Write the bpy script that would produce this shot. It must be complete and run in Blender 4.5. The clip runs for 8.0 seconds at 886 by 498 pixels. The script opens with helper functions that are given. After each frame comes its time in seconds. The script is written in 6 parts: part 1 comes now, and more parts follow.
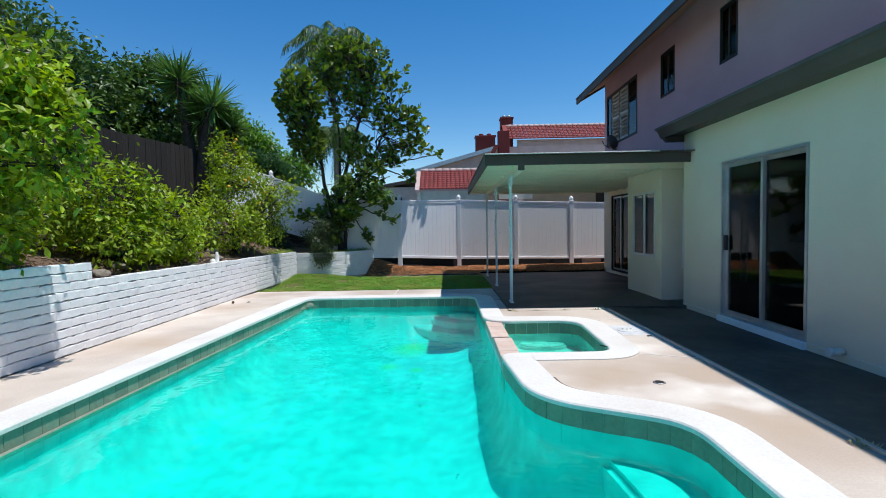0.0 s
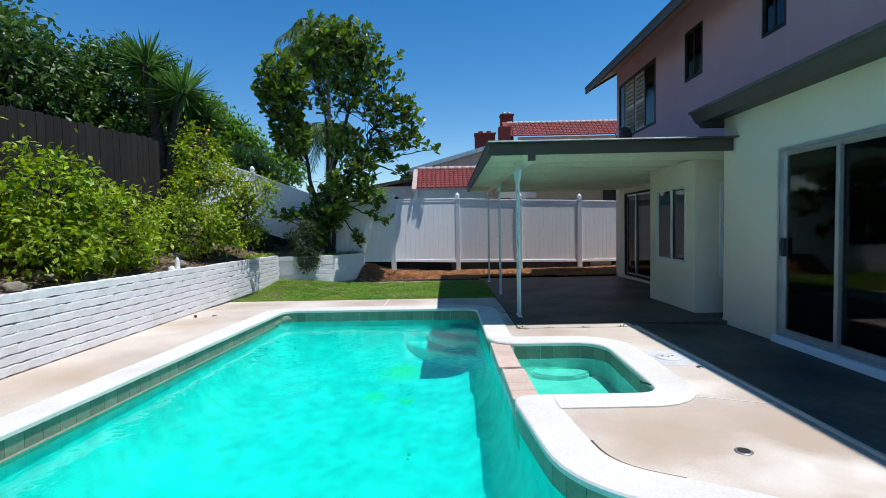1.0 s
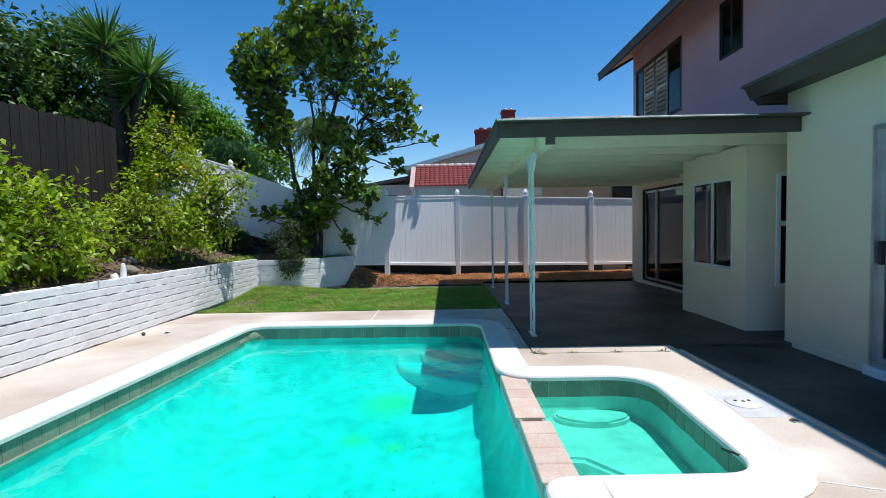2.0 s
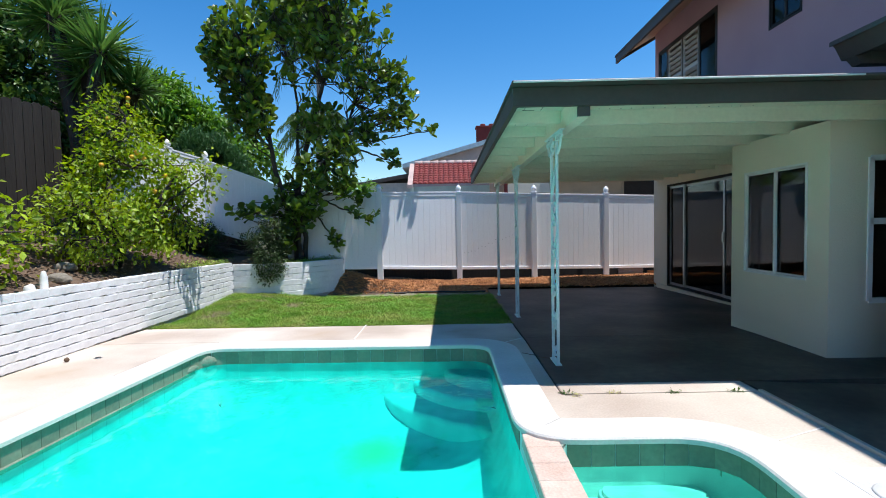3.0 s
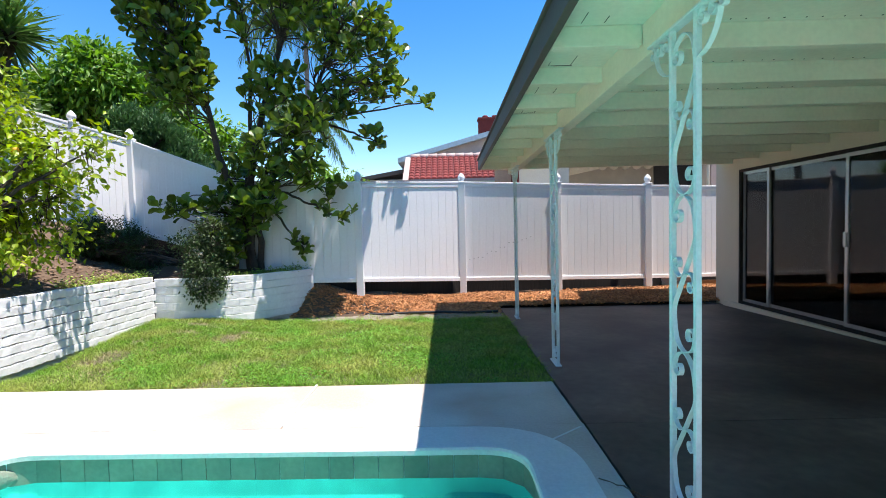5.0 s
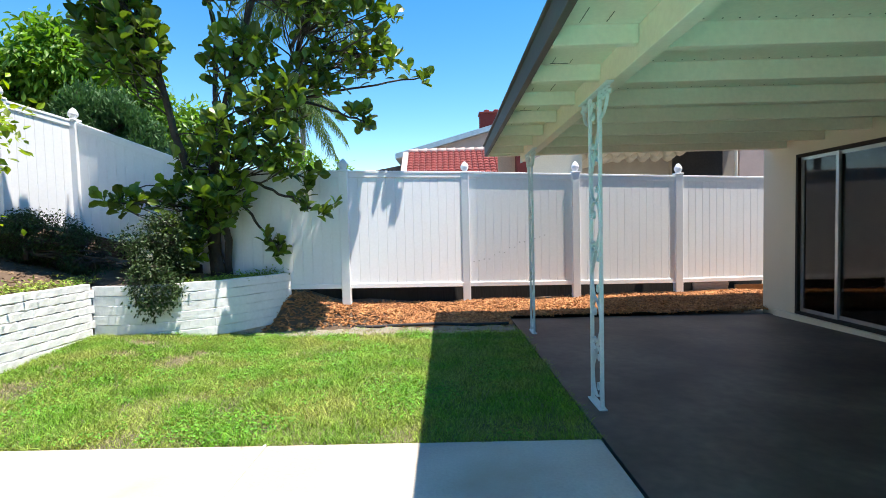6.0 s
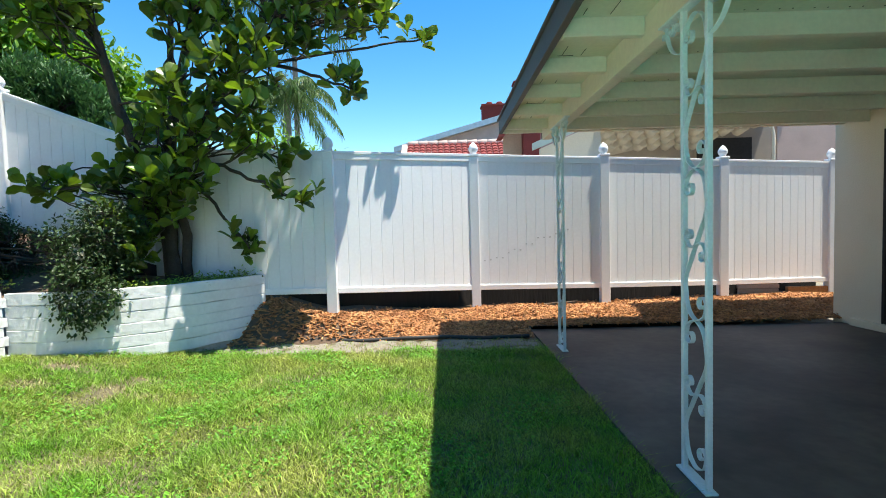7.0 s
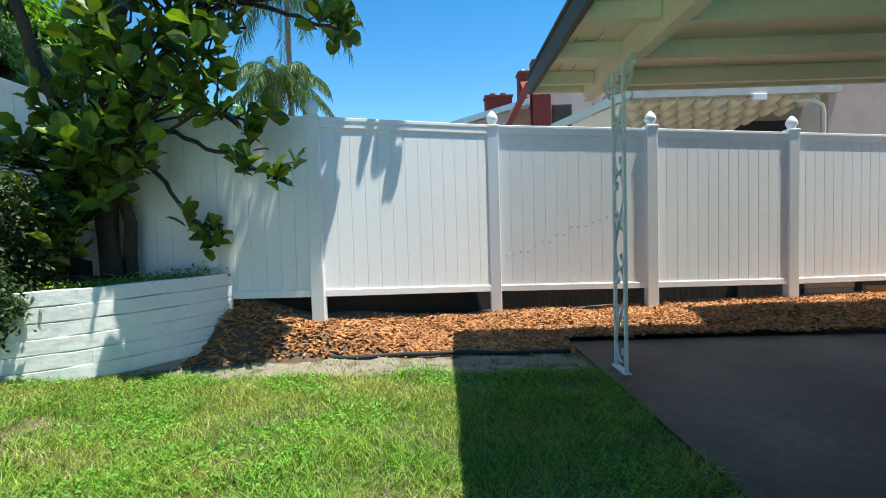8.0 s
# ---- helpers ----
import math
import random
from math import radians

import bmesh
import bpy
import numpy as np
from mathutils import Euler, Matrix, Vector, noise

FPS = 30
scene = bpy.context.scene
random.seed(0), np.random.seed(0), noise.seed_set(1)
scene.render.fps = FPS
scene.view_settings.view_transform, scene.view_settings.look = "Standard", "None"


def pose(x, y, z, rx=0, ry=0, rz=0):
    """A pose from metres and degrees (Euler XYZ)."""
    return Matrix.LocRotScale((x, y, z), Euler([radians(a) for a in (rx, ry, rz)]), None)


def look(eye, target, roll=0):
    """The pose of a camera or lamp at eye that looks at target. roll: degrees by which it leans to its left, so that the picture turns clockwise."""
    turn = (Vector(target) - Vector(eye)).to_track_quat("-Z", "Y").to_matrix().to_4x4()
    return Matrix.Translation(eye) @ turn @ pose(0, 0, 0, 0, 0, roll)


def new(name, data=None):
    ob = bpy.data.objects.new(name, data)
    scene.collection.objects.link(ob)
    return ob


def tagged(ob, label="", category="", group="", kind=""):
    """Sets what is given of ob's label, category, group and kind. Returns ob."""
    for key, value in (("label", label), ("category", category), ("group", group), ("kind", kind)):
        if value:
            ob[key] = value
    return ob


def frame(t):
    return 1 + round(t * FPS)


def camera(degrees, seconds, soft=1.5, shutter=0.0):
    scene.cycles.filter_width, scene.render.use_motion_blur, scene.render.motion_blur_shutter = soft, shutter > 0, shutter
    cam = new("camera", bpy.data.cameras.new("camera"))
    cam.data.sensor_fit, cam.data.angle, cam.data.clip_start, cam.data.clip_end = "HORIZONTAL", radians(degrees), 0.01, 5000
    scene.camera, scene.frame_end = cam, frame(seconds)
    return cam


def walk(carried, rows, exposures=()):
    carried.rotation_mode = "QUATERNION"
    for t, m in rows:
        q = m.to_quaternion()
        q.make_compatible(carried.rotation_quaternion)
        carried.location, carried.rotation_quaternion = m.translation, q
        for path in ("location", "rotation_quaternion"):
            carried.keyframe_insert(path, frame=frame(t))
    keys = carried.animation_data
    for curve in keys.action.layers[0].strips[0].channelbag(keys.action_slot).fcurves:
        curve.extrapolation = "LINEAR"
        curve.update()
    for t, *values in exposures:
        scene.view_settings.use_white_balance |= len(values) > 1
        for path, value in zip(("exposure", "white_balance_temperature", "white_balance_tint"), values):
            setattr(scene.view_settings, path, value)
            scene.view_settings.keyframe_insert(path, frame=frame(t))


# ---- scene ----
cam = camera(84.0, 8.0, soft=0.95)
PATH = [
    (0.0, (0.702, 0.141, 1.358), (0.676, 2.139, 1.264), -1.0),
    (0.5, (0.720, 0.760, 1.365), (0.696, 2.758, 1.273), -1.05),
    (1.0, (0.730, 1.393, 1.371), (0.708, 3.391, 1.278), -1.1),
    (1.5, (0.740, 2.039, 1.370), (0.720, 4.036, 1.277), -1.1),
    (3.0, (0.745, 3.994, 1.349), (0.724, 5.992, 1.257), -1.1),
    (3.5, (0.746, 4.662, 1.344), (0.724, 6.660, 1.250), -1.2),
    (4.0, (0.745, 5.317, 1.338), (0.723, 7.315, 1.246), -1.2),
    (4.5, (0.745, 5.954, 1.346), (0.722, 7.952, 1.255), -1.3),
    (6.0, (0.715, 7.875, 1.292), (0.695, 9.872, 1.200), -1.4),
    (6.5, (0.680, 8.480, 1.258), (0.662, 10.478, 1.163), -1.4),
    (7.0, (0.628, 9.130, 1.210), (0.609, 11.128, 1.113), -1.5),
    (7.5, (0.547, 9.747, 1.160), (0.531, 11.745, 1.061), -1.6),
    (8.0, (0.462, 10.384, 1.072), (0.446, 12.381, 0.973), -1.7),
]
EXPOSURES = [(0.0, -0.04, 6150, 10), (1.5, 0.0, 6150, 10), (3.5, 0.44, 6250, 12), (4.5, 0.72, 6480, 15), (6.5, 1.10, 6800, 7), (8.0, 0.76, 6750, 1)]
walk(cam, [(t, look(eye, target, roll)) for t, eye, target, roll in PATH], EXPOSURES)

# ---- light ----
SUN_TO = Vector((0.305, -0.07, 1.0)).normalized()
world = bpy.data.worlds.new("sky")
scene.world = world
world.use_nodes = True
wn = world.node_tree
sky = wn.nodes.new("ShaderNodeTexSky")
sky.sky_type = "NISHITA"
sky.sun_disc = False
sky.sun_elevation = math.asin(SUN_TO.z)
sky.sun_rotation = math.atan2(SUN_TO.x, SUN_TO.y)
sky.air_density = 1.0
sky.dust_density = 0.0
sky.ozone_density = 1.3
deep = wn.nodes.new("ShaderNodeHueSaturation")
deep.inputs["Saturation"].default_value = 1.41
deep.inputs["Value"].default_value = 1.10
wn.links.new(sky.outputs["Color"], deep.inputs["Color"])
wn.links.new(deep.outputs["Color"], wn.nodes["Background"].inputs["Color"])
wn.nodes["Background"].inputs["Strength"].default_value = 0.122
sun = new("sun", bpy.data.lights.new("sun", "SUN"))
sun.data.energy = 5.0
sun.data.angle = radians(0.53)
sun.data.color = (1.0, 0.95, 0.88)
sun.matrix_world = look(SUN_TO * 60, (0, 0, 0))

# ---- materials ----


def mat(name, colour, rough=0.7, second=None, scale=3.0, fine=40.0, bump=0.1, bump_scale=None, spec=0.4, metal=0.0,
        vary=0.0, island=0.0, amount=0.5, coat=0.0, through_light=0.0, stretch=(1, 1, 1), contrast=0.5):
    """A surface with colour variation at two scales and fine relief, in world-size object space."""
    m = bpy.data.materials.new(name)
    m.use_nodes = True
    nt = m.node_tree
    n, link = nt.nodes, nt.links.new
    b = n["Principled BSDF"]
    b.inputs["Roughness"].default_value = rough
    b.inputs["Metallic"].default_value = metal
    b.inputs["Specular IOR Level"].default_value = spec
    b.inputs["Coat Weight"].default_value = coat
    geo = n.new("ShaderNodeNewGeometry")
    mp = n.new("ShaderNodeMapping")
    mp.inputs["Scale"].default_value = stretch
    link(geo.outputs["Position"], mp.inputs["Vector"])
    big = n.new("ShaderNodeTexNoise")
    big.inputs["Scale"].default_value = scale
    big.inputs["Detail"].default_value = 5
    small = n.new("ShaderNodeTexNoise")
    small.inputs["Scale"].default_value = fine
    small.inputs["Detail"].default_value = 4
    link(mp.outputs[0], big.inputs["Vector"])
    link(mp.outputs[0], small.inputs["Vector"])
    second = second or tuple(c * 0.75 for c in colour)
    ramp = n.new("ShaderNodeValToRGB")
    ramp.color_ramp.elements[0].position = 0.5 - contrast / 2
    ramp.color_ramp.elements[1].position = 0.5 + contrast / 2
    ramp.color_ramp.elements[0].color = (*second, 1)
    ramp.color_ramp.elements[1].color = (*colour, 1)
    link(big.outputs["Fac"], ramp.inputs["Fac"])
    mul = n.new("ShaderNodeMix")
    mul.data_type, mul.blend_type = "RGBA", "MULTIPLY"
    mul.inputs["Factor"].default_value = amount
    grey = n.new("ShaderNodeValToRGB")
    grey.color_ramp.elements[0].position, grey.color_ramp.elements[1].position = 0.3, 0.7
    grey.color_ramp.elements[0].color = (0.6, 0.6, 0.6, 1)
    grey.color_ramp.elements[1].color = (1.15, 1.15, 1.15, 1)
    link(small.outputs["Fac"], grey.inputs["Fac"])
    link(ramp.outputs["Color"], mul.inputs["A"])
    link(grey.outputs["Color"], mul.inputs["B"])
    out = mul.outputs["Result"]
    if vary or island:
        if island:
            src = geo.outputs["Random Per Island"]
        else:
            src = n.new("ShaderNodeObjectInfo").outputs["Random"]
        k = island or vary
        mr = n.new("ShaderNodeMapRange")
        mr.inputs["To Min"].default_value, mr.inputs["To Max"].default_value = 1 - k, 1 + k * 0.6
        link(src, mr.inputs["Value"])
        v = n.new("ShaderNodeMix")
        v.data_type, v.blend_type = "RGBA", "MULTIPLY"
        v.inputs["Factor"].default_value = 1
        link(out, v.inputs["A"])
        link(mr.outputs[0], v.inputs["B"])
        out = v.outputs["Result"]
    link(out, b.inputs["Base Color"])
    if bump:
        bp = n.new("ShaderNodeBump")
        bp.inputs["Strength"].default_value = bump
        bp.inputs["Distance"].default_value = 0.02
        if bump_scale:
            third = n.new("ShaderNodeTexNoise")
            third.inputs["Scale"].default_value = bump_scale
            third.inputs["Detail"].default_value = 6
            link(mp.outputs[0], third.inputs["Vector"])
            link(third.outputs["Fac"], bp.inputs["Height"])
        else:
            link(small.outputs["Fac"], bp.inputs["Height"])
        link(bp.outputs["Normal"], b.inputs["Normal"])
    if through_light:
        tr = n.new("ShaderNodeBsdfTranslucent")
        mix = n.new("ShaderNodeMixShader")
        mix.inputs["Fac"].default_value = through_light
        hs = n.new("ShaderNodeHueSaturation")
        hs.inputs["Saturation"].default_value, hs.inputs["Value"].default_value = 1.1, 1.5
        link(out, hs.inputs["Color"])
        link(hs.outputs["Color"], tr.inputs["Color"])
        link(b.outputs[0], mix.inputs[1])
        link(tr.outputs[0], mix.inputs[2])
        link(mix.outputs[0], n["Material Output"].inputs["Surface"])
    return m


def glass(name, tint=(0.02, 0.022, 0.025), rough=0.03):
    """A dark pane that mirrors the yard and lets a little through."""
    m = bpy.data.materials.new(name)
    m.use_nodes = True
    n, link = m.node_tree.nodes, m.node_tree.links.new
    n.remove(n["Principled BSDF"])
    t = n.new("ShaderNodeBsdfTransparent")
    t.inputs["Color"].default_value = (*tint, 1)
    g = n.new("ShaderNodeBsdfGlossy")
    g.inputs["Roughness"].default_value = rough
    f = n.new("ShaderNodeFresnel")
    f.inputs["IOR"].default_value = 1.5
    mx = n.new("ShaderNodeMixShader")
    link(f.outputs[0], mx.inputs["Fac"])
    link(t.outputs[0], mx.inputs[1])
    link(g.outputs[0], mx.inputs[2])
    link(mx.outputs[0], n["Material Output"].inputs["Surface"])
    return m


def water_mat(name, tint):
    m = glass(name, tint, 0.02)
    n, link = m.node_tree.nodes, m.node_tree.links.new
    n["Fresnel"].inputs["IOR"].default_value = 1.33
    geo = n.new("ShaderNodeNewGeometry")
    w = n.new("ShaderNodeTexNoise")
    w.inputs["Scale"].default_value = 2.2
    w.inputs["Detail"].default_value = 3
    link(geo.outputs["Position"], w.inputs["Vector"])
    bp = n.new("ShaderNodeBump")
    bp.inputs["Strength"].default_value = 0.25
    bp.inputs["Distance"].default_value = 0.05
    link(w.outputs["Fac"], bp.inputs["Height"])
    link(bp.outputs[0], n["Glossy BSDF"].inputs["Normal"])
    link(bp.outputs[0], n["Fresnel"].inputs["Normal"])
    return m


M = {
    "deck": mat("deck_concrete", (0.66, 0.585, 0.505), 0.85, (0.46, 0.375, 0.31), 0.8, 60, 0.15, amount=0.25, contrast=0.32),
    "coping": mat("coping_cement", (0.74, 0.72, 0.68), 0.8, (0.62, 0.58, 0.53), 1.5, 50, 0.12, amount=0.2),
    # mottled worn concrete; its dark base carries the shade of cover and eaves
    "patio": mat("shaded_patio_concrete", (0.125, 0.101, 0.086), 0.55, (0.032, 0.026, 0.022), 1.1, 12, 0.06, amount=0.7, spec=0.35, contrast=0.34),
    "block": mat("painted_block", (0.86, 0.86, 0.86), 0.6, (0.76, 0.76, 0.77), 4, 25, 0.35, vary=0.03, amount=0.15, bump_scale=14),
    "mortar": mat("painted_mortar", (0.66, 0.66, 0.67), 0.8, None, 5, 40, 0.3, amount=0.3),
    "tile": mat("pool_tile", (0.17, 0.205, 0.15), 0.4, (0.25, 0.255, 0.18), 5, 30, 0.05, vary=0.15, amount=0.35),
    "grout": mat("tile_grout", (0.34, 0.40, 0.33), 0.9, None, 5, 60, 0.1),
    # pale and darker mottling also paints in the rippling light under water
    "plaster": mat("pool_plaster", (0.76, 0.83, 0.80), 0.8, (0.52, 0.68, 0.66), 1.5, 6, 0.05, amount=0.4, contrast=0.4),
    "scale": mat("mineral_strip", (0.30, 0.33, 0.26), 0.9, (0.20, 0.24, 0.18), 6, 60, 0.3),
    "brick": mat("red_brick", (0.60, 0.42, 0.34), 0.8, (0.66, 0.54, 0.46), 8, 60, 0.3, vary=0.08, amount=0.4),
    "stucco": mat("cream_stucco", (0.74, 0.66, 0.53), 0.9, (0.67, 0.60, 0.47), 1.2, 120, 0.25, amount=0.15, bump_scale=90),
    "upper": mat("mauve_stucco", (0.58, 0.38, 0.42), 0.9, (0.51, 0.33, 0.37), 1.2, 120, 0.25, amount=0.15, bump_scale=90),
    "trim": mat("dark_grey_paint", (0.090, 0.075, 0.066), 0.6, (0.066, 0.055, 0.048), 2, 30, 0.08, amount=0.2),
    "cover": mat("cover_white_paint", (0.80, 0.74, 0.60), 0.6, (0.72, 0.66, 0.53), 2, 30, 0.06, amount=0.15),
    "soffit": mat("tan_soffit", (0.72, 0.47, 0.30), 0.7, None, 2, 30, 0.06, amount=0.2),
    "shingle": mat("roof_shingle", (0.14, 0.12, 0.11), 0.9, (0.09, 0.08, 0.075), 4, 50, 0.3),
    "vinyl": mat("white_vinyl", (0.86, 0.86, 0.88), 0.45, (0.82, 0.82, 0.84), 1.3, 30, 0.02, amount=0.08),
    "iron": mat("white_iron_paint", (0.72, 0.80, 0.80), 0.45, (0.62, 0.70, 0.70), 12, 60, 0.1, amount=0.2),
    "alu": mat("aluminium_frame", (0.55, 0.57, 0.58), 0.35, None, 5, 60, 0.03, metal=0.7, amount=0.15),
    # near-black: the darkness of unlit rooms put into the colour
    "dark": mat("unlit_dark", (0.05, 0.05, 0.05), 0.8, None, 2, 20, 0.05),
    "glass": glass("window_glass", (0.55, 0.56, 0.56)),
    "water": water_mat("pool_water", (0.026, 0.81, 0.72)),
    "spa_water": water_mat("spa_water", (0.13, 0.82, 0.67)),
    "soil": mat("bed_soil", (0.17, 0.115, 0.075), 0.95, (0.10, 0.065, 0.045), 1.6, 30, 0.8, amount=0.5, bump_scale=18),
    "earth": mat("bare_earth", (0.30, 0.27, 0.22), 0.95, (0.20, 0.17, 0.13), 3, 40, 0.8, amount=0.5, bump_scale=25),
    "turf": mat("turf_soil", (0.055, 0.06, 0.025), 0.95, (0.20, 0.155, 0.10), 1.6, 30, 0.5, amount=0.5),
    "grass": mat("grass_blade", (0.18, 0.38, 0.035), 0.55, (0.37, 0.43, 0.09), 1.7, 9, 0, island=0.7, through_light=0.22, amount=0.4, contrast=0.3),
    "clover": mat("clover_leaf", (0.17, 0.42, 0.035), 0.5, (0.11, 0.31, 0.025), 1.6, 9, 0, island=0.5, through_light=0.25, amount=0.3),
    "dry": mat("dry_grass", (0.50, 0.42, 0.22), 0.8, (0.40, 0.38, 0.15), 2, 9, 0, island=0.3, amount=0.3),
    "chip": mat("bark_chip", (0.60, 0.29, 0.115), 0.85, (0.34, 0.14, 0.06), 5, 40, 0.3, island=0.5, amount=0.4),
    "edging": mat("black_edging", (0.03, 0.03, 0.032), 0.6, None, 5, 40, 0.1),
    "oldwood": mat("weathered_board", (0.034, 0.027, 0.024), 0.9, (0.02, 0.016, 0.014), 2, 30, 0.5, vary=0.2, stretch=(1, 1, 0.15)),
    "rooftile": mat("red_roof_tile", (0.29, 0.055, 0.045), 0.8, (0.21, 0.04, 0.034), 3, 30, 0.2, island=0.2, amount=0.3),
    "redbrick": mat("chimney_brick", (0.20, 0.035, 0.03), 0.9, (0.15, 0.028, 0.024), 3, 30, 0.3, amount=0.4),
    "nbeige": mat("neighbour_beige", (0.58, 0.52, 0.43), 0.9, None, 2, 60, 0.1, amount=0.1),
    "nstucco": mat("neighbour_stucco", (0.62, 0.47, 0.42), 0.9, None, 2, 60, 0.1, amount=0.1),
    "nmint": mat("mint_trim", (0.60, 0.71, 0.62), 0.7, None, 2, 30, 0.1, amount=0.1),
    "bark": mat("bark", (0.085, 0.066, 0.055), 0.9, (0.045, 0.036, 0.03), 6, 50, 0.8, amount=0.5),
    "palmbark": mat("palm_bark", (0.25, 0.22, 0.20), 0.9, (0.17, 0.15, 0.13), 3, 20, 0.8, stretch=(1, 1, 4)),
    "citrus": mat("citrus_leaf", (0.43, 0.54, 0.03), 0.45, (0.13, 0.22, 0.018), 2.5, 12, 0, island=0.5, through_light=0.35, amount=0.3),
    "bigleaf": mat("broad_leaf", (0.20, 0.30, 0.035), 0.36, (0.06, 0.105, 0.017), 2, 12, 0, island=0.65, through_light=0.34, amount=0.3),
    "hedge": mat("hedge_leaf", (0.06, 0.11, 0.03), 0.5, (0.03, 0.055, 0.016), 3, 14, 0, island=0.4, through_light=0.12, amount=0.3),
    "juniper": mat("juniper_leaf", (0.085, 0.19, 0.06), 0.6, (0.05, 0.12, 0.04), 3, 14, 0, island=0.35, through_light=0.2, amount=0.3),
    "darkleaf": mat("dark_leaf", (0.11, 0.20, 0.035), 0.45, (0.055, 0.11, 0.025), 0.8, 8, 0, island=0.4, through_light=0.25, amount=0.3),
    "citrus_dark": mat("compound_leaf", (0.22, 0.40, 0.045), 0.45, (0.09, 0.20, 0.025), 1.5, 10, 0, island=0.4, through_light=0.35, amount=0.3),
    "litter": mat("leaf_litter", (0.30, 0.20, 0.12), 0.9, (0.20, 0.13, 0.08), 4, 30, 0, island=0.4, amount=0.3),
    "yucca": mat("yucca_leaf", (0.15, 0.28, 0.065), 0.42, (0.07, 0.14, 0.035), 2, 8, 0, island=0.35, through_light=0.2, amount=0.3),
    "orange": mat("orange_peel", (0.75, 0.33, 0.02), 0.45, (0.70, 0.42, 0.03), 9, 120, 0.2, vary=0.1, amount=0.1),
    "petal": mat("white_petal", (0.85, 0.83, 0.74), 0.6, None, 9, 40, 0, through_light=0.3),
    "steel": mat("galvanised", (0.5, 0.5, 0.5), 0.4, None, 8, 50, 0.05, metal=0.8),
    "plastic": mat("white_plastic", (0.75, 0.75, 0.73), 0.4, None, 6, 50, 0.02, amount=0.1),
    "lampglass": mat("lamp_glass", (0.85, 0.72, 0.42), 0.3, (0.8, 0.66, 0.36), 6, 50, 0, amount=0.1),
    "blind": mat("window_blind", (0.62, 0.62, 0.60), 0.7, None, 3, 30, 0.02, amount=0.1),
}



def stain(m, spots, colour, ragged=0.0):
    """Soft stains on a surface: (x, y, radius) each, with an uneven outline."""
    n, link = m.node_tree.nodes, m.node_tree.links.new
    base = n["Principled BSDF"].inputs["Base Color"]
    out = base.links[0].from_socket
    geo = n.new("ShaderNodeNewGeometry")
    cloud = n.new("ShaderNodeTexNoise")
    cloud.inputs["Scale"].default_value = 2.6
    cloud.inputs["Detail"].default_value = 6
    link(geo.outputs["Position"], cloud.inputs["Vector"])
    shift = n.new("ShaderNodeVectorMath")
    shift.operation = "MULTIPLY_ADD"
    shift.inputs[1].default_value = (ragged, ragged, 0)
    link(cloud.outputs["Color"], shift.inputs[0])
    link(geo.outputs["Position"], shift.inputs[2])
    for x, y, r in spots:
        mp = n.new("ShaderNodeMapping")
        mp.inputs["Location"].default_value = (-(x + ragged / 2) / r, -(y + ragged / 2) / r, 0)
        mp.inputs["Scale"].default_value = (1 / r, 1 / r, 0)
        link(shift.outputs[0], mp.inputs["Vector"])
        tex = n.new("ShaderNodeTexGradient")
        tex.gradient_type = "SPHERICAL"
        link(mp.outputs[0], tex.inputs["Vector"])
        mx = n.new("ShaderNodeMix")
        mx.data_type = "RGBA"
        mx.inputs["B"].default_value = (*colour, 1)
        link(tex.outputs["Fac"], mx.inputs["Factor"])
        link(out, mx.inputs["A"])
        out = mx.outputs["Result"]
    link(out, base)


M["lampglass"].node_tree.nodes["Principled BSDF"].inputs["Emission Color"].default_value = (1.0, 0.78, 0.40, 1)
M["lampglass"].node_tree.nodes["Principled BSDF"].inputs["Emission Strength"].default_value = 0.35
stain(M["plaster"], ((0.06, 8.45, 0.28), (-0.24, 7.55, 0.2), (0.18, 7.4, 0.14), (0.02, 8.35, 0.45)), (0.72, 0.76, 0.36))
stain(M["deck"], ((2.25, 4.65, 0.7), (2.95, 4.6, 0.55), (1.9, 4.45, 0.5), (2.85, 3.4, 0.8), (-2.95, 6.0, 0.7), (-3.1, 8.6, 0.6), (-0.9, 10.3, 0.5), (0.9, 10.35, 0.45)), (0.45, 0.35, 0.265), 0.7)
stain(M["deck"], ((2.6, 4.05, 0.45), (2.75, 5.4, 0.35), (3.0, 3.9, 0.3), (2.75, 6.4, 0.4)), (0.73, 0.67, 0.60), 0.7)

# ---- building blocks ----


def part(name, bm, material, parent=None, label=""):
    """Links a bmesh, given in world metres, as one mesh object under a thing or a part."""
    me = bpy.data.meshes.new(name)
    bm.to_mesh(me)
    bm.free()
    return part_mesh(name, me, material, parent, label)


def part_mesh(name, me, material, parent=None, label=""):
    me.materials.append(M[material])
    ob = new(name, me)
    if parent is not None:
        o, at = parent, Vector()
        while o is not None:
            at += o.location
            o = o.parent
        me.transform(Matrix.Translation(-at))
        ob.parent = parent
    if label:
        tagged(ob, label)
    return ob


def thing(name, at, label, category, group="", kind=""):
    ob = new(name)
    ob.empty_display_size = 0.1
    ob.location = at
    return tagged(ob, label, category, group, kind)


def structure(name, bm, material, label="", category=""):
    return tagged(part(name, bm, material), label, category, kind="structure")


